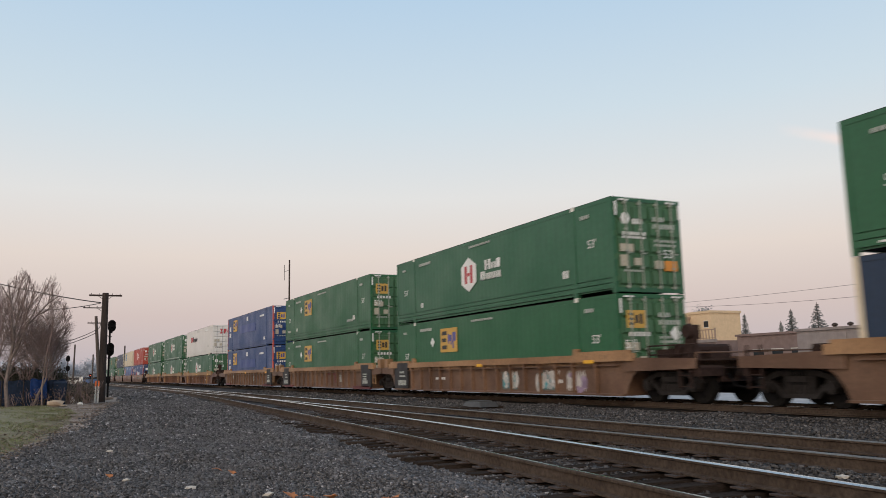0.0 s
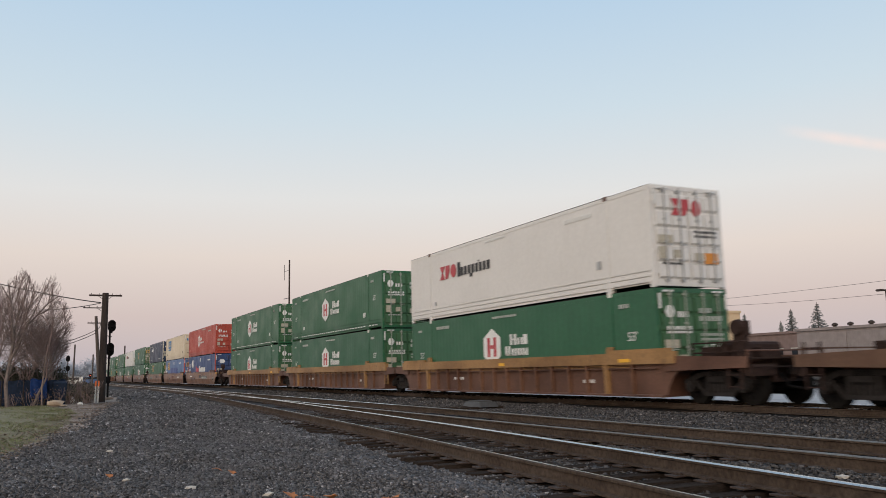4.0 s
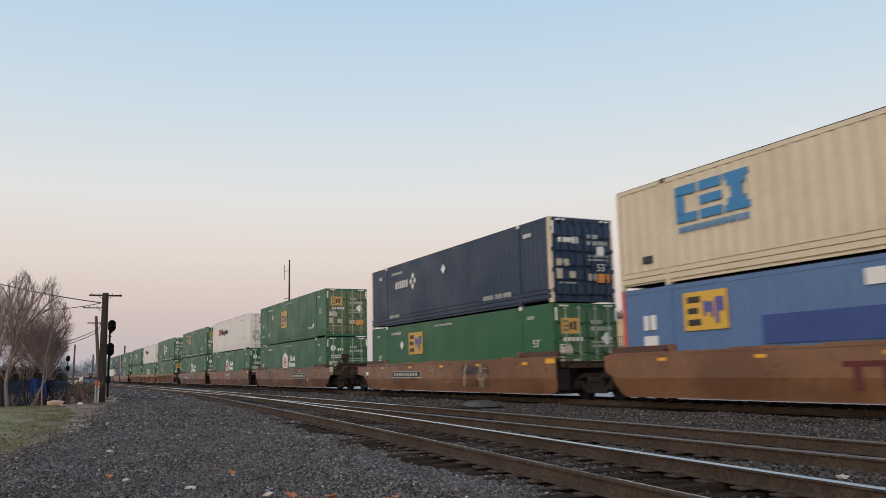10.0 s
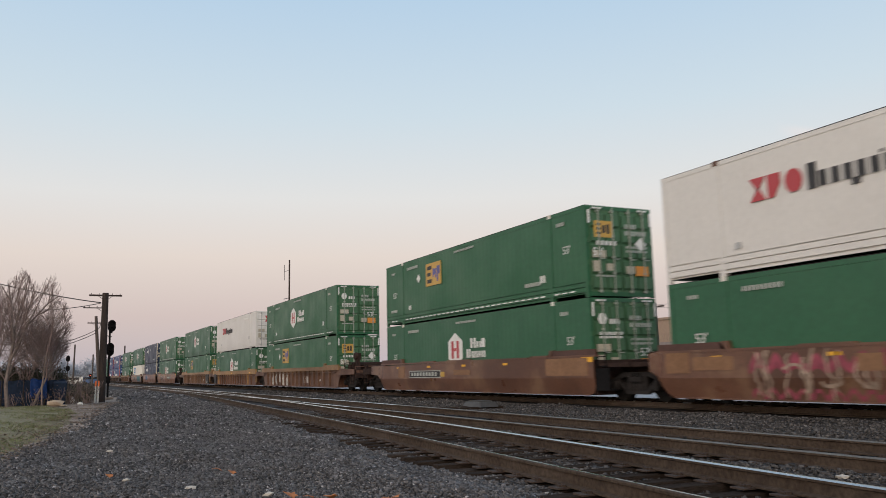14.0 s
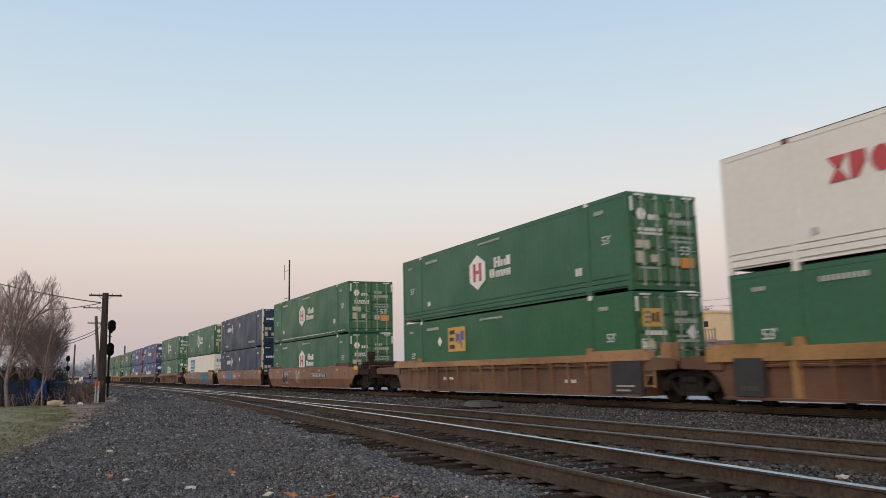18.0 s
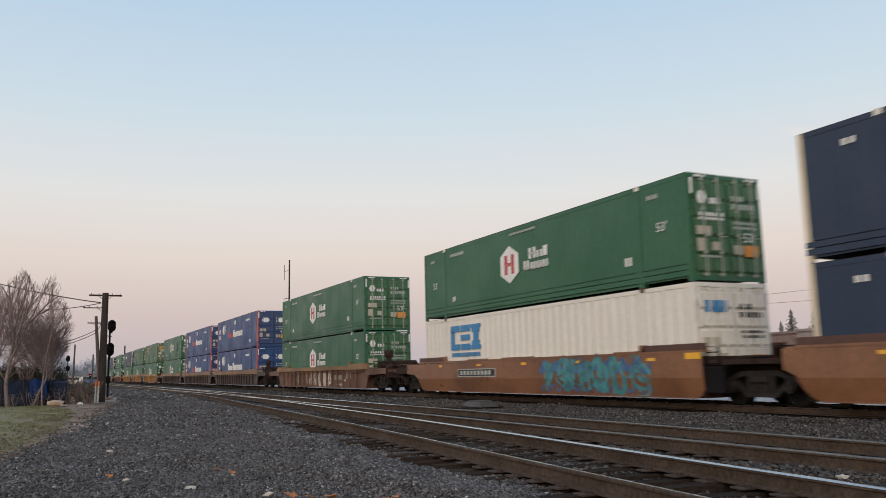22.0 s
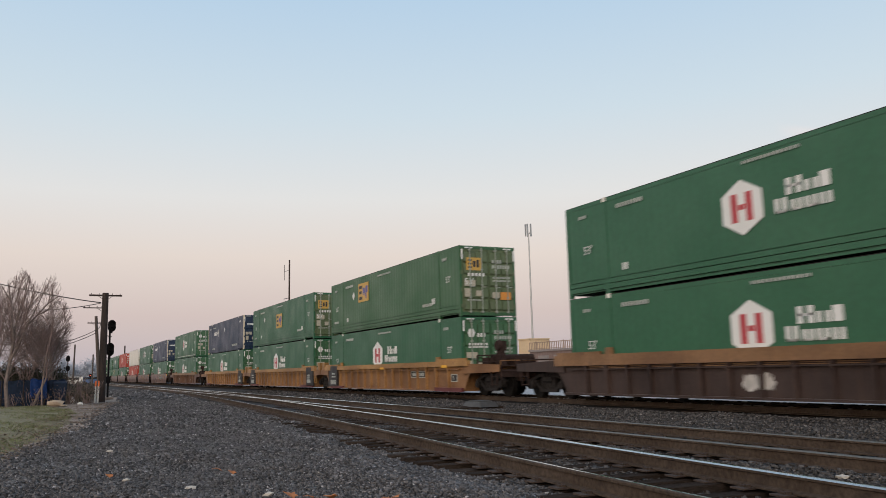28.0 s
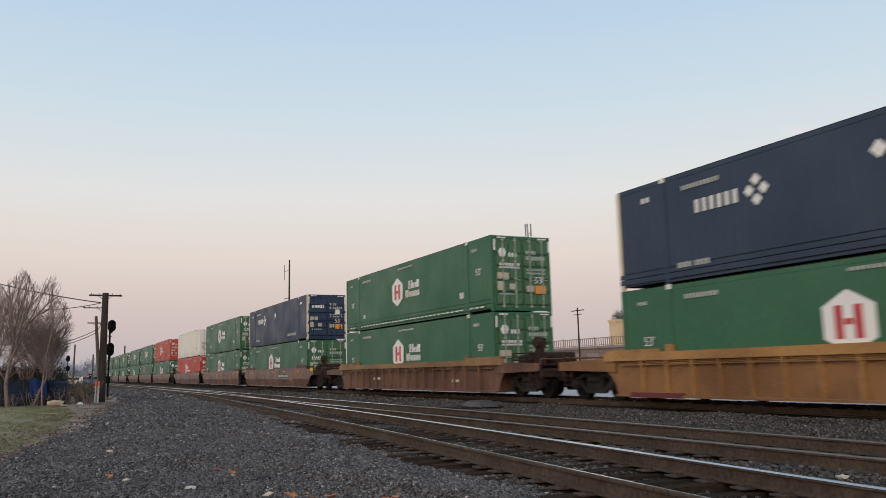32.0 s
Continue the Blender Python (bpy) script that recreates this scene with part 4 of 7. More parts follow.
    if k not in ("csx", "xpo", "plain", "csx_white"):
        part("door_size_marking", FIFTY_THREE, M_MARK, c, "white size figures", at=Matrix.Translation((-0.92 if k[:3] == "emp" else 0.72, -0.086, 1.38 if k[:3] == "emp" else 1.18)) @ pose(0, 0, 0, 90, 0, 0))
    mark(c, k, "corner_reflector", [(-1.24, -1.18, 2.3, 2.72), (1.18, 1.24, 2.3, 2.72), (-1.08, -0.72, 2.76, 2.81), (0.72, 1.08, 2.76, 2.81)], M_MARK, "door")


STYLE = {  # body paint, posts at the corners, corrugation pitch and depth, words
    "hub": (M_GREEN, M_GREEN, 0.30, 0.002, "green intermodal container with a white hexagon sign"),
    "hub_b": (M_GREEN2, M_GREEN2, 0.30, 0.002, "bright green intermodal container with a white hexagon sign and dashes"),
    "emp": (M_GREEN2, M_GREEN2, 0.30, 0.002, "green intermodal container with a gold logo panel"),
    "emp_b": (M_GREEN2, M_GREEN2, 0.30, 0.002, "green intermodal container with gold panel and reflective dashes"),
    "emp_dull": (M_GREEN3, M_GREEN3, 0.30, 0.004, "sun-faded green intermodal container with a dull gold panel"),
    "emp_old": (M_GREEN, M_GREEN, 0.30, 0.006, "dull green intermodal container with a large gold panel"),
    "emp_mid": (M_GREEN, M_GREEN, 0.30, 0.006, "weathered green intermodal container with a gold panel amidships"),
    "emp_blue": (M_BLUE, M_SALMON, 0.36, 0.007, "blue intermodal container with red corner posts and yellow panel"),
    "emp_pale": (M_LBLUE, M_SALMON, 0.36, 0.007, "faded blue intermodal container with a painted-out name"),
    "xpo": (M_WHITE, M_WHITE, 0.30, 0.003, "white intermodal container with red and black lettering bars"),
    "plain": (M_OFFW, M_OFFW, 0.30, 0.010, "plain off-white intermodal container"),
    "csx": (M_CREAM, M_CREAM, 0.42, 0.020, "rust-streaked cream corrugated container with blue logo bars"),
    "csx_white": (M_OFFW, M_OFFW, 0.42, 0.020, "chalky white corrugated container with blue logo bars"),
    "umax": (M_NAVY, M_NAVY, 0.30, 0.004, "navy intermodal container with cream door posts"),
    "red": (M_RED, M_RED, 0.42, 0.014, "orange-red corrugated container with a white hexagon sign"),
    "pacer": (M_BLUE, M_SALMON, 0.36, 0.007, "blue intermodal container with red posts and striped globe"),
    "pacer_low": (M_BLUE, M_SALMON, 0.36, 0.007, "blue intermodal container with red posts and white name bars"),
}


# doors of the green kinds take the lit copy of their paint
DOOR_PAINT = {"pacer": M_BLUE_DOOR, "hub": M_GREEN_DOOR_LIT, "hub_b": M_GREEN_DOOR_LIT, "emp": M_GREEN_DOOR_LIT, "emp_b": M_GREEN_DOOR_LIT, "emp_mid": M_OLIVE_DOOR_LIT, "emp_dull": M_OLIVE_DOOR_LIT, "emp_old": M_OLIVE_DOOR_LIT}


def container(style):
    body, post, pitch, depth, label = STYLE[style]
    c = thing("shipping_container", label, "container", group="containers of the train")
    k = style
    for sd in (-1, 1):
        y0 = [0.16, POSTS[0] + 0.09, POSTS[1] + 0.09]
        y1 = [POSTS[0] - 0.09, POSTS[1] - 0.09, CL - 0.16]

        def sheet(sd=sd):
            s = Shape()
            for a, b in zip(y0, y1):
                t = corrugated(sd * (CW - 0.008), sd, a, b, 0.465, 2.76, pitch, depth)
                o = len(s.v)
                s.v += t.v
                s.f += [tuple(i + o for i in f) for f in t.f]
                s.m += t.m
            return s
        part("side_panel", sheet, body, c, key=(k, "side", sd))
        a, b = sorted((sd * CW, sd * (CW - 0.07)))
        part("top_rail", lambda: Shape().box(a, b, 0.0, CL, 2.755, 2.866), body, c, key=(k, "top", sd))
        part("bottom_rail", lambda: beam([(sd * (CW + x), z) for x, z in ((-0.09, 0.10), (-0.05, 0.10), (-0.05, 0.15), (0.004, 0.15), (0.004, 0.286), (-0.05, 0.286), (-0.05, 0.312), (0.004, 0.312), (0.004, 0.438), (-0.05, 0.438), (-0.05, 0.475), (-0.09, 0.475))], 0.0, CL), body, c, key=(k, "bottom", sd))
        for y, m in ((0.0, M_CREAM if k == "umax" else post), (CL - 0.15, M_CREAM if k == "umax" else post)):
            a4, b4 = sorted((sd * (CW + 0.003), sd * (CW - 0.10)))
            part("corner_post", lambda: Shape().box(a4, b4, y - (0.004 if y == 0 else -0.004), y + 0.15, 0.0, 2.87), m, c, key=(k, "corner", sd, y))
        for y in POSTS:
            a5, b5 = sorted((sd * (CW + 0.006), sd * (CW - 0.08)))
            part("lifting_post", lambda: Shape().box(a5, b5, y - 0.085, y + 0.085, 0.13, 2.80), body, c, key=(k, "lift", sd, y))
            a6, b6 = sorted((sd * (CW + 0.010), sd * (CW - 0.14)))
            for z in (0.0, 2.766):
                part("corner_casting", lambda: Shape().box(a6, b6, y - 0.095, y + 0.095, z, z + 0.13), M_OFFW if k in ("hub", "hub_b", "emp", "emp_b", "umax") and z else CAR_PAINT["rust"][0] if k in ("xpo", "csx", "csx_white") and z else body, c, key=(k, "cast", sd, y, z))
    edges, skids = Shape(), Shape()
    for a, b in ((-CW, -CW + 0.07), (CW - 0.07, CW)):
        edges.box(a, b, POSTS[0], POSTS[1], 2.866, 2.886).box(a, b, 0.0, POSTS[0], 2.866, 2.878).box(a, b, POSTS[1], CL, 2.866, 2.878)
        skids.box(a - 0.004, b + 0.004, POSTS[0], POSTS[1], 0.052, 0.10)
    # dark strip stands for the shadow line and gasket along the roof
    part("roof_edge", edges, M_UNDER, c, "dark roof-edge strip for shadow line and gasket", key="roof_edge")
    part("skid_rail", skids, body, c, key=(k, "skid"))
    part("roof_panel", lambda: Shape().box(-CW + 0.02, CW - 0.02, 0.02, CL - 0.02, 2.835, 2.856), body, c, key=(k, "roof"))
    part("floor_frame", lambda: Shape().box(-CW + 0.09, CW - 0.09, 0.03, CL - 0.03, 0.13, 0.24), M_UNDER, c, key=(k, "floor"))
    part("front_wall", lambda: Shape().box(-CW + 0.09, CW - 0.09, CL - 0.06, CL - 0.02, 0.10, 2.83), body, c, key=(k, "front"))
    part("door_header", lambda: Shape().box(-CW + 0.09, CW - 0.09, -0.03, 0.09, 2.745, 2.868), body, c, key=(k, "header"))
    part("door_sill", lambda: Shape().box(-CW + 0.09, CW - 0.09, -0.03, 0.09, 0.03, 0.158), body, c, key=(k, "sill"))
    for x0, x1 in ((-CW + 0.105, -0.008), (0.008, CW - 0.105)):
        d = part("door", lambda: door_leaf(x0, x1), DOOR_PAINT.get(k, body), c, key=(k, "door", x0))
        for f in (0.27, 0.73):
            x = x0 + (x1 - x0) * f
            part("lock_rod", lambda: rod_shape(x), M_STEEL if k in ("xpo", "plain") else M_ROD if k in DOOR_PAINT and k != "pacer" else body, d, "upright lock rod", key=(k, "rod", x))
    side_marks(c, style)
    door_marks(c, style)
    return c


# ---- well cars ----
def wheelset_shape():
    s = Shape()
    s.tube((-1.0, 0, 0), (1.0, 0, 0), 0.085, n=10)
    for sd in (-1, 1):
        s.tube((sd * 0.70, 0, 0), (sd * 0.83, 0, 0), 0.42, n=28, mat=1)
        s.tube((sd * 0.665, 0, 0), (sd * 0.70, 0, 0), 0.45, n=28, mat=1)
        s.tube((sd * 0.83, 0, 0), (sd * 0.845, 0, 0), 0.30, 0.16, n=20)
        for i in range(3):
            t = 2 * math.pi * i / 3
            s.box(sd * 0.842 - 0.012, sd * 0.842 + 0.012, 0.24 * math.cos(t) - 0.03, 0.24 * math.cos(t) + 0.03, 0.24 * math.sin(t) - 0.03, 0.24 * math.sin(t) + 0.03)
    return s


def side_frame_shape(sd):
    """Cast side frame: arched top member, hanging lower member, columns, open windows and a nest of springs."""
    s = Shape()
    x0, x1 = sorted((sd * 0.92, sd * 1.05))
    s.slab(x0, x1, [(-1.16, 0.52), (-0.86, 0.58), (-0.50, 0.70), (0.50, 0.70), (0.86, 0.58), (1.16, 0.52), (1.16, 0.60), (0.86, 0.70), (0.55, 0.82), (-0.55, 0.82), (-0.86, 0.70), (-1.16, 0.60)])
    s.slab(x0, x1, [(-0.74, 0.46), (-0.46, 0.20), (0.46, 0.20), (0.74, 0.46), (0.66, 0.54), (0.40, 0.29), (-0.40, 0.29), (-0.66, 0.54)])
    for sg in (-1, 1):
        s.box(x0, x1, *sorted((sg * 0.30, sg * 0.40)), 0.27, 0.72)
        s.box(x0, x1, *sorted((sg * 0.72, sg * 1.06)), 0.44, 0.60)
        s.tube((sd * 0.9, sg * 0.89, 0.44), (sd * 1.15, sg * 0.89, 0.44), 0.14, n=12)
        s.tube((sd * 1.15, sg * 0.89, 0.44), (sd * 1.18, sg * 0.89, 0.44), 0.09, n=10)
    for y in (-0.20, -0.07, 0.07, 0.20):
        s.tube((sd * 1.0, y, 0.28), (sd * 1.0, y, 0.56), 0.055, n=8)
    s.box(*sorted((sd * 0.96, sd * 1.10)), -0.28, 0.28, 0.56, 0.69)
    return s


def truck(parent, y):
    t = part("truck", lambda: Shape().box(-1.05, 1.05, -0.22, 0.22, 0.50, 0.80).tube((0, 0, 0.8), (0, 0, 0.95), 0.25, n=12), M_DARK, parent, "grimy black wheel truck", key="bolster", at=pose(0, y, 0))
    for sd in (-1, 1):
        part("side_frame", lambda: side_frame_shape(sd), M_TRUCK, t, key=("side_frame", sd))
    for yy in (-0.89, 0.89):
        ob = part("wheelset", wheelset_shape, [M_DARK, M_WHEEL], t, "worn steel wheels on an axle", key="wheelset", at=pose(0, yy, 0.42))
        WHEELS.setdefault(yy, []).append(ob)


WHEELS = {}


RIBS = [1.0] + [2.16 + 0.947 * i for i in range(14)] + [15.45]
CREASE = 0.66


def side_outline(lo, hi):
    """Outline of a ribbed well side, arched up over the trucks at its ends."""
    right = [(-0.75, hi), (-0.75, 0.82), (-0.58, 0.70), (-0.40, lo + 0.25), (-0.30, lo)]
    return right + [(CL - y, z) for y, z in reversed(right)]


def plate_outline(lo, hi, front_open, back_open):
    """Outline of a plate side: cut away over the trucks, longer at an open end."""
    if front_open:
        right = [(-1.78, hi - 0.06), (-1.78, 0.90), (-1.30, 0.86), (-0.90, 0.57), (-0.45, 0.28), (-0.30, lo)]
    else:
        right = [(-0.28, hi), (-0.28, 0.40), (-0.16, lo + 0.06), (0.05, lo)]
    if back_open:
        left = [(CL + 0.22, lo), (CL + 0.32, 0.28), (CL + 0.55, 0.62), (CL + 0.95, 0.82), (CL + 1.75, 0.86), (CL + 1.75, hi - 0.08)]
    else:
        left = [(CL - 0.10, lo), (CL + 0.12, lo + 0.10), (CL + 0.32, lo + 0.30), (CL + 0.45, lo + 0.55), (CL + 0.75, lo + 0.68), (CL + 0.75, hi - 0.05), (CL + 0.6, hi)]
    return right + left


def half_of(outline, z, above):
    """The part of an outline over, or under, the height z."""
    out = []
    for (ya, za), (yb, zb) in zip(outline, outline[1:] + outline[:1]):
        ina, inb = (za >= z) == above or za == z, (zb >= z) == above or zb == z
        if ina:
            out.append((ya, za))
        if ina != inb:
            out.append((ya + (yb - ya) * (z - za) / (zb - za), z))
    return out


def lean_in(x, z):
    """How far the lower half of a plate side leans inwards at height z."""
    return max(0.0, CREASE - z) * 0.14 if -1.475 < x < -1.42 else 0.0


def plate_shape_of(outline, sd):
    s = Shape()
    x0, x1 = sorted((sd * 1.435, sd * 1.46))
    s.slab(x0, x1, half_of(outline, CREASE, True))
    k = len(s.v)
    s.slab(x0, x1, half_of(outline, CREASE, False))
    s.v[k:] = [(x - sd * (CREASE - z) * 0.14, y, z) for x, y, z in s.v[k:]]
    return s


def ladder_shape(x, y):
    s = Shape()
    for dy in (-0.2, 0.2):
        s.box(x - 0.02, x + 0.02, y + dy - 0.02, y + dy + 0.02, 0.40, 1.42)
    for i in range(4):
        s.tube((x, y - 0.2, 0.45 + i * 0.28), (x, y + 0.2, 0.45 + i * 0.28), 0.014, n=6)
    return s


def well_car(paint, kind, role, extras=()):
    side_m, chord_m = CAR_PAINT[paint]
    words = {"tan": "weathered tan", "brown": "red-brown with tan top chord", "orange": "orange-tan plate-sided", "tan_plate": "pale salmon-tan", "plate_brown": "patched brown plate-sided",
             "rust": "rust-streaked brown", "dark": "dark brown", "yellow": "ochre yellow"}[paint]
    w = thing("well_car", f"{words} {'smooth-sided' if kind == 'plate' else 'ribbed'} steel well car on rails", "railway wagon", group="well cars of the train")
    k = (paint, kind)
    TOP, low = 1.36, 1.04 if paint in ("brown", "dark") else 1.14  # top of the side, underside of its chord
    front_open, back_open = role in ("first", "single"), role in ("last", "single")
    for sd in (-1, 1):
        def xr(a, b):
            return sorted((sd * a, sd * b))
        if kind == "rib":
            x0, x1 = xr(1.33, 1.35)
            part("side_sheet", lambda: Shape().slab(x0, x1, side_outline(0.20, low + 0.05)), side_m, w, key=(*k, "sheet", sd))
            part("top_chord", lambda: Shape().box(*xr(1.33, 1.485), -0.75, CL + 0.75, low, TOP), chord_m, w, key=(*k, "chord", sd))
            part("chord_flange", lambda: Shape().box(*xr(1.35, 1.45), 0.0, CL, low - 0.13, low - 0.10), side_m, w, key=(*k, "flange", sd))
            part("bottom_chord", lambda: Shape().box(*xr(1.36, 1.47), -0.28, CL + 0.28, 0.155, 0.215), side_m, w, key=(*k, "bottom", sd))
            def slots():
                s = Shape()
                for i in range(15):
                    y = RIBS[i]
                    for z in (low - 0.085, low - 0.045):
                        s.box(*xr(1.33, 1.40), y + 0.10, RIBS[i + 1] - 0.10, z, z + 0.018)
                return s
            tagged(part("chord_lip", slots, chord_m, w, key=(*k, "lips", sd)), kind="stuff")
            for i, y in enumerate(RIBS):
                wide = paint in ("brown", "dark", "rust") and i in (1, 14)
                hw = 0.09 if wide else 0.04
                part("rib", lambda: Shape().quad_box([(sd * 1.348, y - hw, 0.21), (sd * 1.455, y - hw * 0.8, 0.21), (sd * 1.455, y + hw * 0.8, 0.21), (sd * 1.348, y + hw, 0.21),
                                                      (sd * 1.348, y - hw, low), (sd * 1.478, y - hw * 0.8, low), (sd * 1.478, y + hw * 0.8, low), (sd * 1.348, y + hw, low)]),
                     chord_m if wide and paint == "brown" else LIT_RIB_PAINT.get(paint, side_m), w, key=(*k, "rib", sd, i))
            for ya, yb in ((-0.60, 2.1), (CL - 1.6, CL + 0.60)):
                part("shoulder", lambda: Shape().box(*xr(1.36, 1.46), ya, yb, TOP, TOP + 0.09), chord_m, w, key=(*k, "shoulder", sd, ya))
        else:
            part("side_plate", lambda: plate_shape_of(plate_outline(0.165, TOP - 0.02, front_open, back_open), sd), side_m, w, key=(*k, "plate", sd, front_open, back_open))
            ye = -1.72 if front_open else -0.25
            part("end_reflector", lambda: Shape().box(*xr(1.455, 1.470), ye, ye + 0.55, 1.14, 1.33), M_REFLECT, w, "yellow reflector plate", key=("endreflect", sd, ye))
            part("top_chord", lambda: Shape().box(*xr(1.33, 1.475), -0.40, CL + 0.40, TOP - 0.06, TOP), chord_m, w, key=(*k, "chord", sd))
            part("bottom_flange", lambda: Shape().box(*xr(1.33, 1.402), 0.10, CL - 0.10, 0.145, 0.18), side_m, w, key=(*k, "bottom", sd))
            for ya, yb in ((-0.38, 2.0), (CL - 2.0, CL + 0.38)):
                part("shoulder", lambda: Shape().slab(*xr(1.37, 1.45), [(ya, TOP), (yb, TOP), (yb - 0.12 if ya < 5 else yb, TOP + 0.17), (ya if ya < 5 else ya + 0.12, TOP + 0.17)]), M_SHOULDER, w, key=(*k, "shoulder", sd, ya))
            part("reflector_row", lambda: [s := Shape()] and [s.box(*xr(1.462, 1.467), y - 0.16, y + 0.16, 1.12, 1.20) for y in (1.6, 4.9, 8.1, 11.3, 14.6)] and s, M_REFLECT, w, "yellow reflector plates", key=("reflect", sd), kind="stuff")
            for ya, yb in ((2.2, 3.2), (7.6, 9.6), (10.8, 12.2)):
                part("top_pad", lambda: Shape().box(*xr(1.33, 1.47), ya, yb, TOP, TOP + 0.035), chord_m, w, key=(*k, "pad", sd, ya))
        for z, yy in ((TOP, POSTS[0]), (TOP, POSTS[1])):
            part("container_guide", lambda: Shape().slab(*xr(1.315, 1.45), [(yy - 0.14, z), (yy + 0.14, z), (yy + 0.10, z + 0.19), (yy - 0.10, z + 0.19)]), chord_m, w, key=(*k, "guide", sd, yy))
    for yb0, yb1 in ((-0.20, -0.10), (CL + 0.10, CL + 0.20)):
        part("end_bulkhead", lambda: Shape().box(-1.32, 1.32, yb0, yb1, 0.16, 1.20), M_GRIME if kind == "plate" else side_m, w, key=(*k, "bulkhead", yb0))
    # black plates added for the shade that hides the container at well corners
    for sd in (-1, 1):
        for yb0, yb1 in ((-0.09, 0.9), (CL - 0.9, CL + 0.09)):
            part("corner_gusset", lambda: Shape().box(*sorted((sd * 1.303, sd * 1.325)), yb0, yb1, 0.16, 1.05), M_DARK, w, key=("shade_plate", sd, yb0))
    if kind == "plate":
        part("end_ladder", lambda: ladder_shape(-1.36, -0.55), M_DARK, w, "black steel end ladder", key="end_ladder")
        part("end_step", lambda: Shape().box(-1.42, -1.05, -0.95, -0.30, 0.30, 0.35).box(-1.42, -1.38, -0.95, -0.30, 0.35, 0.95), M_DARK, w, key="end_step")
    for yy in ((15.3, 13.3, 11.5) if kind == "rib" else (15.7, 14.5)):
        part("drain_lug", lambda: Shape().slab(-1.36, -1.22, [(yy - 0.16, 0.20), (yy - 0.10, 0.06), (yy + 0.10, 0.06), (yy + 0.16, 0.20)]), M_DARK, w, key=("lug", yy))
    part("well_floor", lambda: Shape().box(-0.3, 0.3, 0.3, CL - 0.3, 0.175, 0.225).box(-1.33, 1.33, 0.3, 1.2, 0.17, 0.23).box(-1.33, 1.33, 5, 5.6, 0.17, 0.23).box(-1.33, 1.33, 10.5, 11.1, 0.17, 0.23).box(-1.33, 1.33, CL - 1.2, CL - 0.3, 0.17, 0.23), side_m, w, key=(*k, "floor"))
    for end, opened in ((0, front_open), (1, back_open)):
        reach = 1.72 if not opened else 3.15
        ya, yb = (-reach, -0.30) if end == 0 else (CL + 0.30, CL + reach)
        part("end_platform", lambda: Shape().box(-1.30, 1.30, ya, yb, 0.98, 1.10).box(-0.45, 0.45, ya, yb, 0.62, 0.98), M_GRIME if kind == "plate" else side_m, w, key=(*k, "platform", end, opened))
        yc = -1.80 if end == 0 else CL + 1.80
        part("air_reservoir", lambda: Shape().tube((-0.75, yc - 0.3, 1.24), (0.75, yc - 0.3, 1.24), 0.15, n=12).box(0.1, 0.7, yc + 0.1, yc + 0.5, 1.10, 1.42).tube((-1.1, yc + 0.35, 1.16), (1.1, yc + 0.35, 1.16), 0.03, n=6), M_GRIME, w, "grimy brake cylinder and pipes", key=("reservoir", end))
        for sd in (-1, 1):
            p0, p1 = (ya, yb) if end == 0 else (yb, ya)
            if kind == "plate" and opened:
                q0, q1 = sorted((p0, -1.78 if end == 0 else CL + 1.75))
                part("end_skirt", lambda: Shape().box(*sorted((sd * 1.36, sd * 1.40)), q0, q1, 0.88, 1.16), M_GRIME, w, key=("plate_skirt", end, sd))
            if kind == "rib":
                part("end_skirt", lambda: Shape().slab(*sorted((sd * 1.40, sd * 1.42)), [(p0, 0.90), (p0, 1.16), (p1, 1.24), (p1, 0.84)]), side_m, w, key=(*k, "skirt", end, opened, sd))
        if opened:
            yo = ya if end == 0 else yb
            dr = -1 if end == 0 else 1
            part("coupler", lambda: Shape().box(-0.11, 0.11, min(yo, yo + dr * 0.6), max(yo, yo + dr * 0.6), 0.72, 0.94).box(-0.17, 0.17, min(yo + dr * 0.36, yo + dr * 0.62), max(yo + dr * 0.36, yo + dr * 0.62), 0.66, 1.0), M_DARK, w, "black steel coupler", key=("coupler", end))
            part("ladder", lambda: ladder_shape(-1.38, yo - dr * 0.45), M_GRIME, w, "grimy end ladder", key=("ladder", end, opened))
            y2 = sorted((yo, yo - dr * 0.22))
            part("end_sill", lambda: Shape().box(-1.32, 1.32, *y2, 0.70, 1.14).box(-0.55, 0.55, *y2, 0.55, 0.72), M_GRIME, w, "grimed end sill", key=("end_sill", end))
            part("air_hose", lambda: Shape().tube((-0.35, yo + dr * 0.02, 0.75), (-0.42, yo + dr * 0.30, 0.45), 0.03, n=6).tube((-0.42, yo + dr * 0.30, 0.45), (-0.30, yo + dr * 0.75, 0.38), 0.03, n=6), M_DARK, w, "black rubber air hose", key=("hose", end))
            part("uncoupling_rod", lambda: Shape().tube((-1.35, yo + dr * 0.06, 0.92), (-0.15, yo + dr * 0.12, 0.90), 0.018, n=6).tube((-1.35, yo + dr * 0.06, 0.92), (-1.38, yo + dr * 0.10, 0.62), 0.018, n=6), M_GRIME, w, key=("cut", end))
            part("hand_rail", lambda: Shape().tube((-1.3, yo - dr * 0.1, 1.1), (-1.3, yo - dr * 0.1, 1.32), 0.02, n=6).tube((1.3, yo - dr * 0.1, 1.1), (1.3, yo - dr * 0.1, 1.32), 0.02, n=6).tube((-1.3, yo - dr * 0.1, 1.30), (1.3, yo - dr * 0.1, 1.30), 0.02, n=6), side_m, w, key=(*k, "handrail", end))
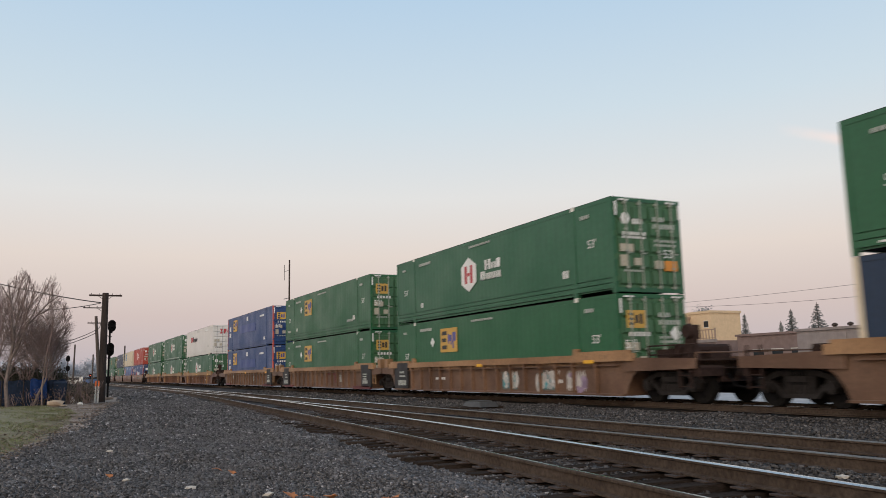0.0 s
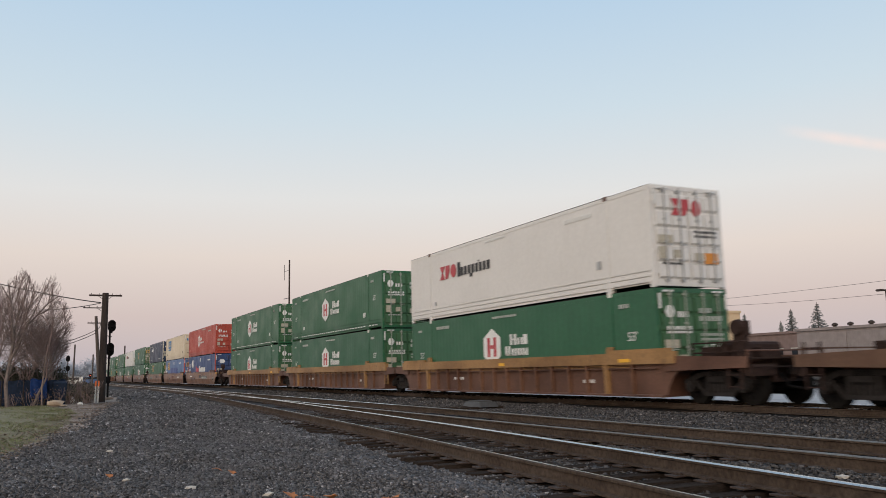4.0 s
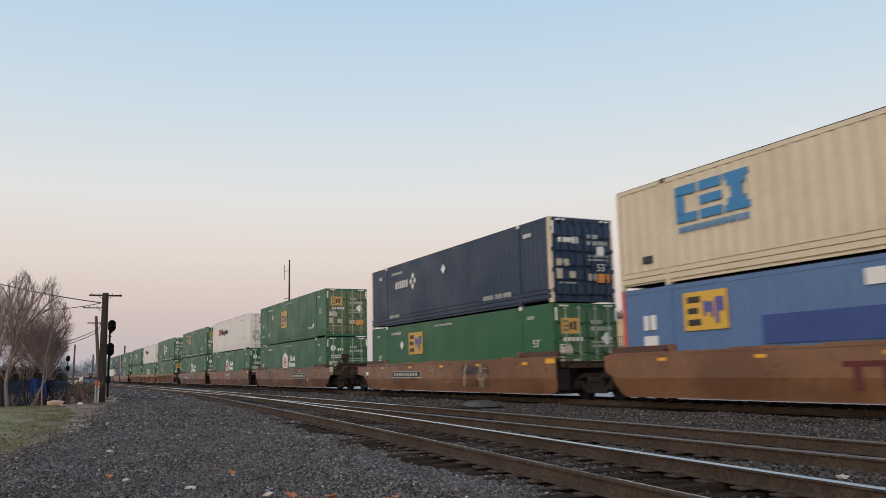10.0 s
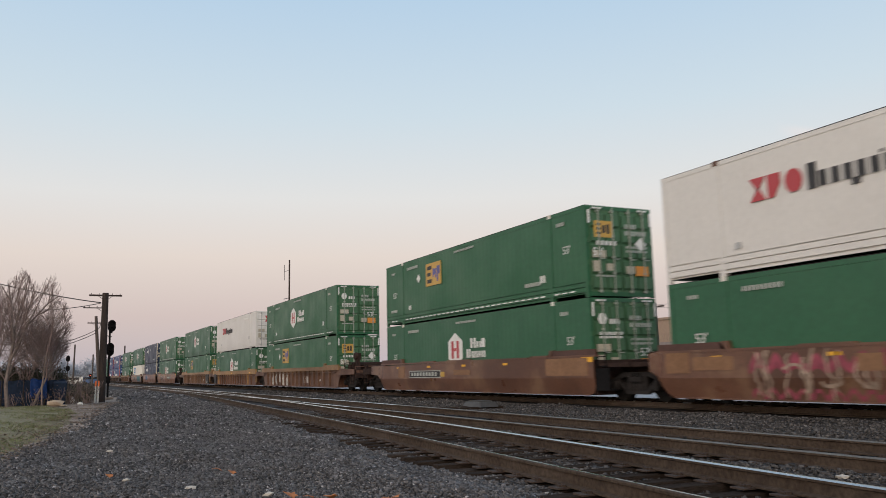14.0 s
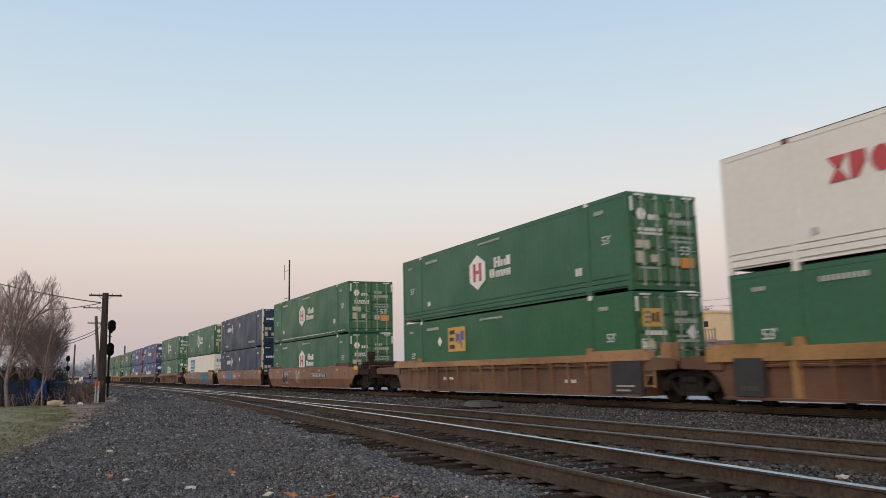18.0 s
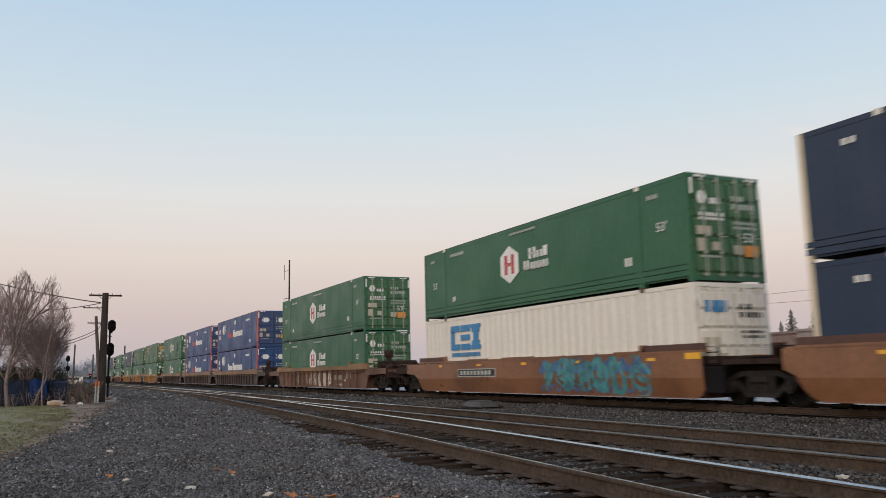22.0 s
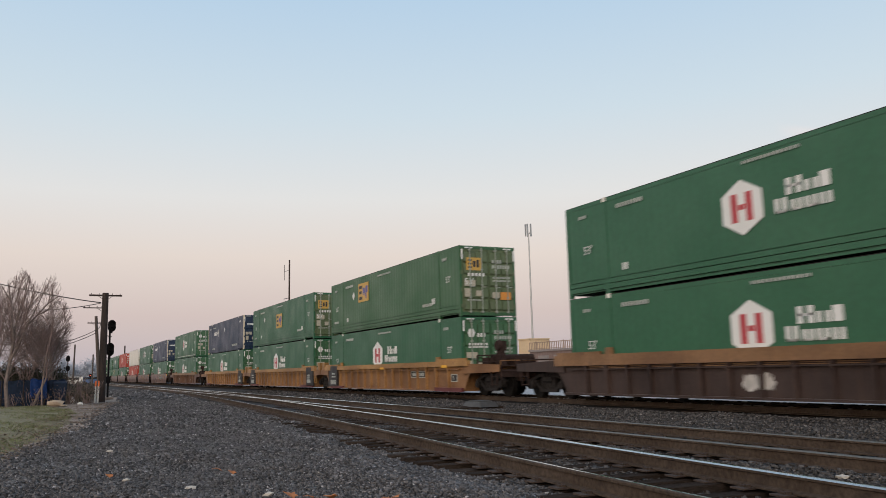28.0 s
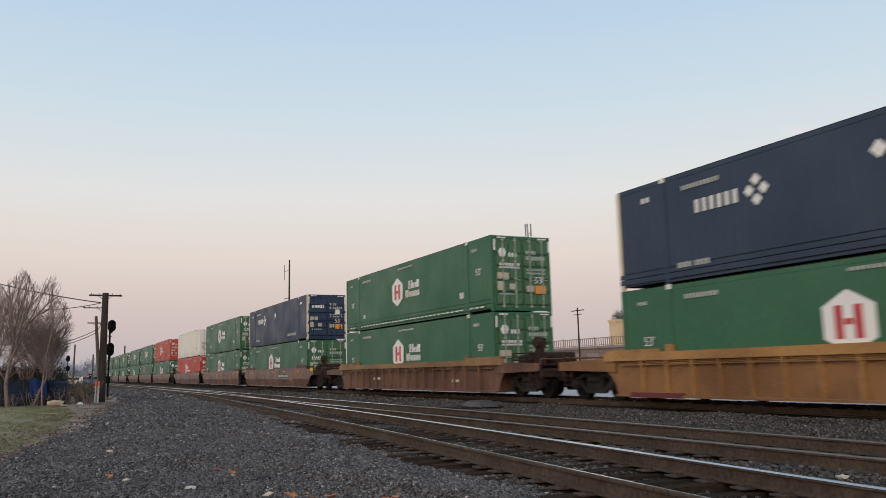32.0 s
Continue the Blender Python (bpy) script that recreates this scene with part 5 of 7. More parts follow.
            if end == 0:
                part("brake_stand", lambda: Shape().quad_box([(-1.14, yo + 0.28, 1.10), (-0.92, yo + 0.28, 1.10), (-0.92, yo + 0.80, 1.10), (-1.14, yo + 0.80, 1.10), (-1.10, yo + 0.38, 1.78), (-0.96, yo + 0.38, 1.78), (-0.96, yo + 0.66, 1.78), (-1.10, yo + 0.66, 1.78)]).tube((-1.06, yo + 0.52, 1.86), (-1.20, yo + 0.52, 1.86), 0.21, 0.18, n=16).box(-1.08, -0.88, yo + 0.34, yo + 0.72, 1.66, 2.02).box(-0.5, 0.2, yo + 0.4, yo + 0.9, 1.10, 1.38).box(-1.25, -0.7, yo + 0.9, yo + 1.15, 1.10, 1.30), M_GRIME, w, "hand-brake housing with wheel", key=("brake",))
                part("valve_gear", lambda: Shape().box(-1.15, -0.55, yo + 1.25, yo + 1.75, 1.10, 1.42).tube((-1.2, yo + 0.9, 1.40), (0.6, yo + 0.9, 1.40), 0.14, n=10).tube((-1.28, yo + 0.1, 1.28), (-1.28, yo + 1.9, 1.28), 0.02, n=6).tube((-1.28, yo + 0.1, 1.52), (-1.28, yo + 1.9, 1.52), 0.02, n=6).box(-1.30, -1.26, yo + 1.0, yo + 1.06, 1.10, 1.54).box(-1.30, -1.26, yo + 1.86, yo + 1.92, 1.10, 1.54), M_GRIME, w, "brake valve, cylinder and rails", key=("valves",))
        else:
            if kind == "rib" and end == 0:
                part("ladder", lambda: ladder_shape(-1.38, -0.62), chord_m, w, key=(*k, "midladder"))
            if paint in ("yellow", "tan"):
                yy = ya + 0.2 if end == 0 else yb - 0.6
                part("end_post", lambda: Shape().box(-1.38, -1.1, yy, yy + 0.4, 1.10, 1.6), chord_m, w, key=(*k, "endpost", end))
    if front_open:
        truck(w, -1.80)
    truck(w, CL + 1.80)
    for e in extras:
        e(w)
    return w


NEAR = -1.488


def panel(name, y0, y1, z0, z1, mat, label="", out=0.0):
    x, thick = NEAR - 0.006 - out, 0.10 if out > -0.01 else 0.02
    return lambda w: part(name, lambda: Shape().box(x, x + thick, y0, y1, z0, z1), mat, w, label, key=(name, y0, z0, mat.name, out))


def strip_text(y, z, length, height, n, mat=M_MARK, name="number_marking", x=NEAR):
    rows = word(y, z, length, height, n)

    def put(w):
        s = Shape()
        for a, b, c, d in rows:
            s.box(x - 0.012, x, a, b, c, d)
        tagged(part(name, s, mat, w, key=(name, y, z, mat.name, x)), kind="stuff")
    return put


def ribbon(s, x, pts, width):
    """A painted stroke through the points (y, z)."""
    k = len(s.v)
    for i, (a, b) in enumerate(pts):
        p, q = pts[max(0, i - 1)], pts[min(len(pts) - 1, i + 1)]
        dy, dz = q[0] - p[0], q[1] - p[1]
        ln = math.hypot(dy, dz) or 1
        for e in (-1, 1):
            zz = b - e * dy / ln * width / 2
            s.v.append((x + lean_in(x, zz), a + e * dz / ln * width / 2, zz))
    for i in range(len(pts) - 1):
        s.f.append((k + 2 * i, k + 2 * i + 1, k + 2 * i + 3, k + 2 * i + 2))
        s.m.append(0)


def spray(y, z, length, height, colours, seed, x=-1.462, fat=0.13):
    """Graffiti: a rough ground coat and looping letter strokes over it."""
    def put(w):
        r = random.Random(seed)
        n = max(2, int(length / 0.8))
        for j, cn in enumerate(colours):
            s = Shape()
            lay = x - 0.003 - 0.002 * j
            if j == 0 and len(colours) > 1:
                m = 40
                top = [(y - length * i / m, z + height * (0.82 + 0.18 * math.sin(i * 1.3 + seed) * r.uniform(0.4, 1))) for i in range(m + 1)]
                low = [(a, z + height * (0.10 + 0.10 * math.sin(i * 1.7 + seed))) for i, (a, b) in enumerate(top)]
                k = len(s.v)
                for (a, b), (c, d) in zip(top, low):
                    s.v += [(lay, a, b), (lay, a, (b + CREASE) / 2 if b > CREASE else b), (lay + lean_in(lay, d), c, d)]
                for i in range(m):
                    for q in (0, 1):
                        s.f.append((k + 3 * i + q, k + 3 * i + q + 1, k + 3 * i + q + 4, k + 3 * i + q + 3))
                        s.m.append(0)
            else:
                for i in range(n):
                    yc, hw = y - (i + 0.5) * length / n, length / n * 0.42
                    for q in range(r.randint(3, 5)):
                        if r.random() < 0.45:
                            a = yc + hw * r.uniform(-1, 1)
                            b = a + hw * r.uniform(-0.5, 0.5)
                            pts = [(a + (b - a) * t / 5 + 0.06 * math.sin(t * 1.9 + q), z + height * (r.uniform(0.0, 0.2) + 0.8 * t / 5)) for t in range(6)]
                        else:
                            ph, sp, ra, rb = r.uniform(0, 6), r.uniform(1.6, 3.6), r.uniform(0.4, 1.1), r.uniform(0.15, 0.42)
                            m0, m1 = r.uniform(-0.4, 0.4), r.uniform(0.35, 0.65)
                            pts = [(yc + hw * (m0 + ra * math.cos(ph + sp * t / 9) + 0.12 * math.sin(t + q)), z + height * (m1 + rb * math.sin(ph + sp * t / 9))) for t in range(10)]
                        ribbon(s, lay - 0.0003 * q, pts, fat * r.uniform(0.5, 1.5))
            tagged(part("graffiti", s, M_GRAF[cn], w, "spray-painted graffiti"), kind="stuff")
    return put


# positions of the doors' ends at the start, unit by unit from the head of what is seen
START = [-4.38, 19.64, 39.5, 59.41, 83.35, 103.26, 123.18, 147.14, 166.93, 186.81, 210.72, 230.61, 250.44, 274.32, 294.22, 314.15, 338.01, 357.87, 377.68, 401.56, 425.43, 445.31, 465.2, 489.03, 508.88, 528.76, 552.53, 576.38]
while len(START) < 38:
    START.append(START[-1] + (23.85 if (len(START) - 27) % 3 == 0 else 19.85))


SLIP_T = [0, 1, 2, 3, 4, 7, 8, 9, 10, 11, 12, 13, 14, 15, 18, 19, 20, 21, 22, 23, 24, 25, 28, 29, 30, 31, 32]
SLIP_D = [0.98, 0.85, 0.73, 0.6, 0.42, -0.04, -0.2, -0.28, 0.04, 0.02, -0.04, -0.14, -0.2, -0.19, -0.28, -0.27, -0.26, -0.21, -0.14, -0.11, -0.11, -0.03, -0.41, -0.33, -0.25, -0.16, 0.0]


def travelled(t):
    """Metres rolled by the train: a nearly steady speed plus slips fitted to the camera's view."""
    return 16.4891 * t - 0.031218 * t * t / 32 + float(np.interp(t, SLIP_T, SLIP_D))


STACKS = ["hub_b umax", "hub emp", "emp emp", "emp_blue emp_blue", "xpo hub", "hub_b hub", "hub_b hub", "red pacer", "csx emp_pale", "umax emp", "emp_old hub", "xpo hub",
          "emp_b hub", "hub_b emp", "xpo hub", "hub emp", "hub_b hub", "umax umax", "hub csx_white", "hub hub", "pacer pacer_low", "pacer pacer", "hub hub", "emp_dull hub",
          "emp_mid hub", "umax hub", "hub_b hub", "umax hub", "hub hub", "plain red", "red hub", "hub emp", "hub hub", "hub hub", "hub hub", "hub hub", "emp hub", "hub hub", "umax hub", "hub hub"]
BOARD_R = (panel("stencil_board", -0.42, 0.92, 0.24, 1.12, M_PLATE_BLACK, "black stencilled board"), panel("chord_patch", -0.1, 1.0, 1.12, 1.365, M_PLATE_BLACK, "black chord patch"),
           strip_text(0.75, 0.42, 0.75, 0.16, 7, M_STENCIL, x=-1.495), strip_text(0.65, 0.62, 0.5, 0.06, 6, M_STENCIL, x=-1.495), strip_text(0.65, 0.74, 0.5, 0.06, 6, M_STENCIL, x=-1.495), strip_text(0.65, 0.86, 0.5, 0.06, 6, M_STENCIL, x=-1.495))
BOARD_L = (panel("stencil_board", 14.85, 16.30, 0.24, 1.12, M_PLATE_BLACK, "black stencilled board"), panel("chord_patch", 14.8, 16.0, 1.12, 1.365, M_PLATE_BLACK, "black chord patch"),
           strip_text(15.85, 0.36, 0.85, 0.24, 6, M_STENCIL, x=-1.495), strip_text(15.7, 0.74, 0.6, 0.07, 7, M_STENCIL, x=-1.495), strip_text(15.7, 0.90, 0.5, 0.09, 5, M_STENCIL, x=-1.495))
REDBASE = (panel("sill_patch", 13.9, 15.9, 0.14, 0.28, M_PLATE_RED, "maroon sill patch"), panel("sill_patch", -0.3, 2.2, 0.14, 0.30, M_PLATE_RED, "maroon sill patch"))


def number_board(y, length=3.1, z=0.73, x=-1.46):
    """A black board with a thin white border and a row of bars for the number."""
    out = NEAR - 0.006 - x
    return (panel("board_border", y - length - 0.05, y + 0.05, z - 0.03, z + 0.27, M_STENCIL, "thin white border", out + 0.004), panel("number_board", y - length, y, z, z + 0.24, M_PLATE_BLACK, "black number board", out + 0.007),
            strip_text(y - 0.2, z + 0.045, length - 0.5, 0.15, 9, M_STENCIL, x=x - 0.008))


NUM = number_board(6.6)
NUM_FRONT = number_board(13.3)


def size_figures(y, z):
    """Worn dark size figures low on a plate side."""
    return lambda w: part("size_marking", FIFTY_THREE_DARK, M_SIZE_DARK, w, "worn dark size figures", at=Matrix.Translation((-1.457, y, z)) @ pose(0, -7.97, 0, 90, 0, -90))


def triangle(y0, y1, z0, z1):
    return lambda w: part("graffiti", lambda: Shape().slab(-1.468, -1.459, [(y0, z0), (y0, z1), (y1, (z0 + z1) / 2)]), M_GRAF["white"], w, "white sprayed triangle", key=("tri", y0, z0))


def faded_name(y, x):
    """A large weathered red mark: a long cap bar over plain stems."""
    def put(w):
        s = Shape()
        s.box(x - 0.006, x, y - 2.0, y, 0.88, 1.0)
        for d in (0.30, 0.95, 1.70):
            s.box(x - 0.006, x, y - d - 0.14, y - d + 0.06, 0.42, 0.88)
        tagged(part("faded_name", s, M_PLATE_RED, w, "faded red painted mark", key=("faded_name", y, x)), kind="stuff")
    return put


NAME_BARS = (faded_name(7.24, -1.353),)
PATCHES = (panel("paint_patch", 0.5, 1.25, 0.72, 1.10, M_TAN_PATCH, "tan repainted patch", -0.022), panel("paint_patch", 1.7, 2.6, 0.90, 1.22, M_TAN_PATCH, "tan repainted patch", -0.022),
           panel("paint_patch", 3.0, 3.5, 0.50, 0.85, M_TAN_PATCH, "tan repainted patch", -0.022), panel("paint_patch", 7.3, 8.9, 0.62, 0.95, M_TAN_PATCH, "tan repainted patch", -0.022),
           panel("paint_patch", 10.2, 10.8, 0.80, 1.15, M_TAN_PATCH, "tan repainted patch", -0.022), panel("paint_patch", 14.1, 15.4, 0.85, 1.18, M_TAN_PATCH, "tan repainted patch", -0.022))
CARS = (["tan rib last"] + ["tan rib first", "tan rib mid", "tan rib last"] + ["brown rib first", "brown rib mid", "brown rib last"] + ["orange plate first", "orange plate mid", "orange plate last"]
        + ["plate_brown plate first", "plate_brown plate mid", "plate_brown plate last"] + ["rust rib first", "brown rib mid", "tan rib last"] + ["tan_plate plate first", "tan_plate plate mid", "tan_plate plate last"]
        + ["rust rib single"] + ["dark rib first", "dark rib mid", "dark rib last"] + ["yellow rib first", "yellow rib mid", "yellow rib last"] + ["rust rib single"]
        + ["plate_brown plate first", "plate_brown plate mid", "plate_brown plate last"] + ["plate_brown plate first", "plate_brown plate mid", "plate_brown plate last"] * 4)
TAGS = (strip_text(3.4, 0.52, 0.55, 0.10, 4, M_MARK, "stencil_marking", -1.352), strip_text(12.1, 0.62, 0.8, 0.10, 5, M_MARK, "stencil_marking", -1.352))
CHORD_TAGS = (panel("chord_reflector", 1.0, 1.5, 1.10, 1.20, M_REFLECT, "yellow reflector plate"), panel("chord_reflector", 7.9, 8.3, 1.10, 1.20, M_REFLECT, "yellow reflector plate"))
ON_RIBS = -1.462
def tan_patch(y0, y1, z0, z1, mat=M_TAN_PATCH):
    return panel("paint_patch", y0, y1, z0, z1, mat, "tan repainted patch", -0.022)


def frost_rect(y0, y1, z0, z1, x=-1.352):
    """A pale stencilled block of fine lines."""
    n = 7
    return tuple(strip_text(y1, z0 + (z1 - z0) * i / n, y1 - y0, (z1 - z0) / n * 0.55, 1, M_STENCIL, "stencil_marking", x) for i in range(n))


EXTRA = {0: CHORD_TAGS, 1: CHORD_TAGS + TAGS + BOARD_L + (spray(6.6, 0.25, 1.0, 0.7, ["teal", "white"], 1, -1.353), spray(4.3, 0.25, 1.2, 0.7, ["teal", "white"], 21, -1.353), spray(2.6, 0.25, 1.0, 0.7, ["white", "violet"], 22, -1.353)),
         2: BOARD_L + BOARD_R + NAME_BARS + REDBASE + frost_rect(4.35, 4.74, 0.5, 0.9), 3: BOARD_R + CHORD_TAGS + REDBASE + frost_rect(5.24, 5.80, 0.51, 0.92) + number_board(14.0, 1.4, 0.72, -1.353),
         4: CHORD_TAGS + TAGS, 5: TAGS, 6: TAGS + CHORD_TAGS,
         7: NUM + (panel("grey_plate", 7.0, 7.95, 0.80, 1.08, M_BOX_GREY, "dull grey plate", -0.022), strip_text(13.95, 0.90, 1.2, 0.13, 5, M_MARK, x=-1.466)) + number_board(0.42, 0.52, 0.55),
         8: (faded_name(9.2, ON_RIBS), strip_text(4.15, 0.82, 1.3, 0.14, 5, M_MARK, x=-1.466)),
         9: NUM_FRONT + (spray(6.3, 0.30, 2.2, 0.98, ["black", "faint"], 3, fat=0.06), spray(9.6, 0.4, 2.3, 0.8, ["faint"], 34, fat=0.04), spray(15.5, 0.36, 2.9, 1.0, ["faint"], 30, fat=0.05), tan_patch(16.5, 16.8, 0.83, 1.0, M_MARK)),
         10: NUM + PATCHES + (tan_patch(-1.05, -0.30, 0.70, 1.30), tan_patch(-1.68, -1.18, 1.04, 1.30, M_STENCIL), spray(13.0, 0.35, 3.6, 0.7, ["faint"], 4, fat=0.05)),
         11: PATCHES[1:] + (spray(13.6, 0.15, 4.4, 1.15, ["pink", "faint"], 5, fat=0.07), spray(8.9, 0.68, 1.8, 0.5, ["white"], 6, fat=0.16), spray(6.1, 0.36, 2.4, 1.0, ["faint"], 31, fat=0.04), tan_patch(15.55, 16.4, 0.78, 1.3), size_figures(15.95, 0.55)),
         12: NUM_FRONT + (tan_patch(9.8, 10.15, 0.74, 0.94, M_LOGO_GOLD), tan_patch(7.57, 8.96, 0.80, 1.0), tan_patch(0.0, 2.3, 0.74, 1.28), tan_patch(13.9, 14.6, 0.7, 1.2)),
         13: TAGS + (spray(15.2, 0.18, 5.4, 0.95, ["white"], 7, -1.353, 0.20), spray(15.0, 0.18, 5.0, 0.9, ["white"], 47, -1.356, 0.15), strip_text(6.4, 0.4, 1.2, 0.4, 4, M_GRAF["white"], "faded_tag", -1.353)),
         14: CHORD_TAGS + (panel("stencil_board", 15.3, 16.2, 0.24, 1.12, M_PLATE_BLACK, "black stencilled board"), strip_text(16.0, 0.36, 0.5, 0.12, 4, M_BOX_GREY, x=-1.495)),
         15: BOARD_R[:1] + TAGS + (strip_text(0.65, 0.42, 0.75, 0.05, 7, M_STENCIL, x=-1.495), strip_text(0.65, 0.30, 0.55, 0.05, 6, M_STENCIL, x=-1.495)),
         16: NUM + (spray(13.35, 0.28, 1.5, 0.95, ["white", "black"], 8, fat=0.16), spray(9.95, 0.32, 0.95, 1.0, ["white"], 32, fat=0.10), size_figures(15.78, 0.54)),
         17: (spray(13.57, 0.50, 4.1, 0.84, ["violet", "violet"], 10), spray(12.24, 0.50, 1.9, 0.86, ["teal", "blue"], 44, -1.467), triangle(13.6, 14.3, 0.75, 1.08), triangle(9.43, 8.6, 0.70, 1.08),
              spray(7.3, 0.6, 1.4, 0.5, ["pink"], 12, fat=0.08), spray(8.6, 0.85, 1.8, 0.2, ["white"], 45, fat=0.03), spray(5.24, 0.3, 2.3, 0.5, ["faint"], 33, fat=0.04)),
         18: (spray(7.13, 0.2, 5.5, 1.12, ["blue", "teal", "teal"], 11),) + number_board(13.0, 2.9, 0.76),
         19: TAGS[:1] + (spray(10.2, 0.2, 5.0, 0.98, ["white"], 13, -1.353, 0.22), spray(10.1, 0.25, 4.9, 0.85, ["white"], 46, -1.356, 0.16), spray(12.16, 0.2, 0.5, 0.9, ["white"], 48, -1.353, 0.06),
              spray(4.94, 0.2, 1.9, 0.2, ["white"], 49, -1.353, 0.05)) + frost_rect(3.2, 4.75, 0.62, 0.88) + frost_rect(2.0, 2.75, 0.66, 1.02),
         20: (strip_text(10.3, 0.5, 0.5, 0.34, 2, M_MARK, x=-1.352),), 21: (strip_text(10.3, 0.5, 0.5, 0.34, 2, M_MARK, x=-1.352),), 22: (spray(9.37, 0.37, 0.87, 0.41, ["white", "white"], 50, -1.353, 0.08),),
         23: CHORD_TAGS + REDBASE + BOARD_L + number_board(4.85, 1.65, 0.72, -1.353) + number_board(0.82, 0.45, 0.56, -1.353), 24: BOARD_L + BOARD_R + REDBASE, 25: BOARD_R + REDBASE, 26: TAGS, 27: NUM + PATCHES[:3], 28: PATCHES[2:]}
MOVERS = []
SCUFF = (3.45, 1.57)
M_SCUFF = material("dark_green_scuff", (0.012, 0.035, 0.028), rough=0.6, vary=0.4, grain=6)
TEMPLATES = {}
for i, start in enumerate(START):
    paint, kind, role = CARS[i].split()
    car = well_car(paint, kind, role, EXTRA.get(i, ()))
    MOVERS.append((car, start, 0.0))
    for style, z in zip(STACKS[i].split(), (FLOOR + CH, FLOOR)):
        box = copy_thing(TEMPLATES[style], pose(0, 0, 0)) if style in TEMPLATES else container(style)
        TEMPLATES.setdefault(style, box)
        MOVERS.append((box, start, z))
        if i == 22 and z > FLOOR:
            oval = [(SCUFF[0] + 0.24 * math.cos(a * math.pi / 8), SCUFF[1] + 0.70 * math.sin(a * math.pi / 8)) for a in range(16)]
            part("scuffed_patch", Shape().slab(-CW - 0.016, -CW - 0.006, oval), M_SCUFF, box, "dark scuffed patch")


# ---- trackside on the near side of the line ----
def inside_crown(q):
    """Limit of the crowns, shaped to fit their outline as the camera sees it."""
    return q.z < 5.85 + 0.4 * math.sin(q.x * 4.0) and q.x < float(np.interp(q.z, (0, 1.4, 2.6, 3.4, 4.0, 4.8, 5.7, 6.3), (0.60, 0.45, 1.0, 1.15, 1.05, 0.6, 0.3, -0.3))) + 0.12 * math.sin(q.z * 9 + q.y * 7)


def grow(s, twigs, a, d, length, radius, depth, r, spread=0.5, kids=(2, 4), up=0.15, thin=0.012, origin=None):
    """A limb that forks into thinner limbs."""
    steps = 3
    p = Vector(a)
    d = Vector(d).normalized()
    for i in range(steps):
        q = p + d * (length / steps)
        if origin is not None and radius < 0.04 and not inside_crown(q + origin):
            return
        ra, rb = radius * (1 - 0.3 * i / steps), radius * (1 - 0.3 * (i + 1) / steps)
        tgt = s if radius > 0.03 else twigs
        tgt.tube(p, q, max(ra, 0.004), max(rb, 0.003), n=6 if radius > 0.05 else 3, caps=False)
        if depth > 0 and i > 0:
            for _ in range(r.randint(*kids) - (1 if i == 1 else 0)):
                nd = (d + Vector((r.gauss(0, spread), r.gauss(0, spread), r.gauss(up, spread * 0.7)))).normalized()
                grow(s, twigs, q, nd, length * r.uniform(0.55, 0.8), radius * r.uniform(0.42, 0.6), depth - 1, r, spread, kids, up, thin, origin)
        p = q
        d = (d + Vector((r.gauss(0, 0.12), r.gauss(0, 0.12), r.gauss(0.03, 0.1)))).normalized()


def bare_tree(x, y, height, seed, label, stems=1, depth=4, lean=(0, 0), radius=0.075, spread=0.5, kids=(2, 4), name="tree", up=0.15):
    r = random.Random(seed)
    t = thing(name, label, "tree", pose(x, y, -0.22), group="bare trees by the fence")
    s, tw = Shape(), Shape()
    for k in range(stems):
        a = (r.gauss(0, 0.12) * (stems > 1), r.gauss(0, 0.12) * (stems > 1), 0)
        grow(s, tw, a, (lean[0] + r.gauss(0, 0.12), lean[1] + r.gauss(0, 0.1), 1), height * r.uniform(0.36, 0.46), radius * r.uniform(0.8, 1.1), depth, r, spread, kids, up, origin=Vector((x, y, -0.22)))
    part("trunk", s, M_BARK, t)
    part("crown", tw, M_TWIG, t, "fine bare twigs")
    return t


bare_tree(-1.5, 42.0, 7.4, 3, "bare grey-barked tree with thin upright twigs", 1, 4, (0.0, 0), 0.11, 0.42, (2, 3), up=0.12)
bare_tree(-0.45, 42.2, 5.6, 8, "bare grey tree with spreading twigs behind the fence", 1, 4, (0.20, 0), 0.065, 0.45, (1, 4), up=0.10)
bare_tree(-0.08, 41.8, 5.2, 15, "slender pale-stemmed bare tree leaning over the fence", 1, 4, (-0.04, 0), 0.06, 0.4, (2, 4))
bare_tree(0.05, 43.6, 4.1, 21, "dense mauve-brown leafless thicket tree", 6, 4, (0.20, 0), 0.040, 0.45, (2, 4), up=0.06)
bare_tree(-0.75, 44.0, 4.2, 33, "dense mauve-brown leafless thicket tree", 5, 4, (0.10, 0), 0.040, 0.45, (2, 4), up=0.06)
bare_tree(-2.2, 43.4, 5.4, 37, "dense mauve-brown leafless thicket tree", 4, 4, (0.0, 0), 0.05, 0.5, (2, 4))


def leaf_clumps(s, r, cx, cy, cz, rx, ry, rz, n, size):
    for _ in range(n):
        u, v, w = r.gauss(0, 0.45), r.gauss(0, 0.45), r.gauss(0, 0.45)
        p = Vector((cx + rx * u, cy + ry * v, cz + rz * w))
        a = Vector((r.uniform(-1, 1), r.uniform(-1, 1), r.uniform(-1, 1))).normalized()
        b = a.orthogonal().normalized()
        h = size * r.uniform(0.6, 1.4)
        s.face([p - a * h, p + b * h * 0.5, p + a * h, p - b * h * 0.5])


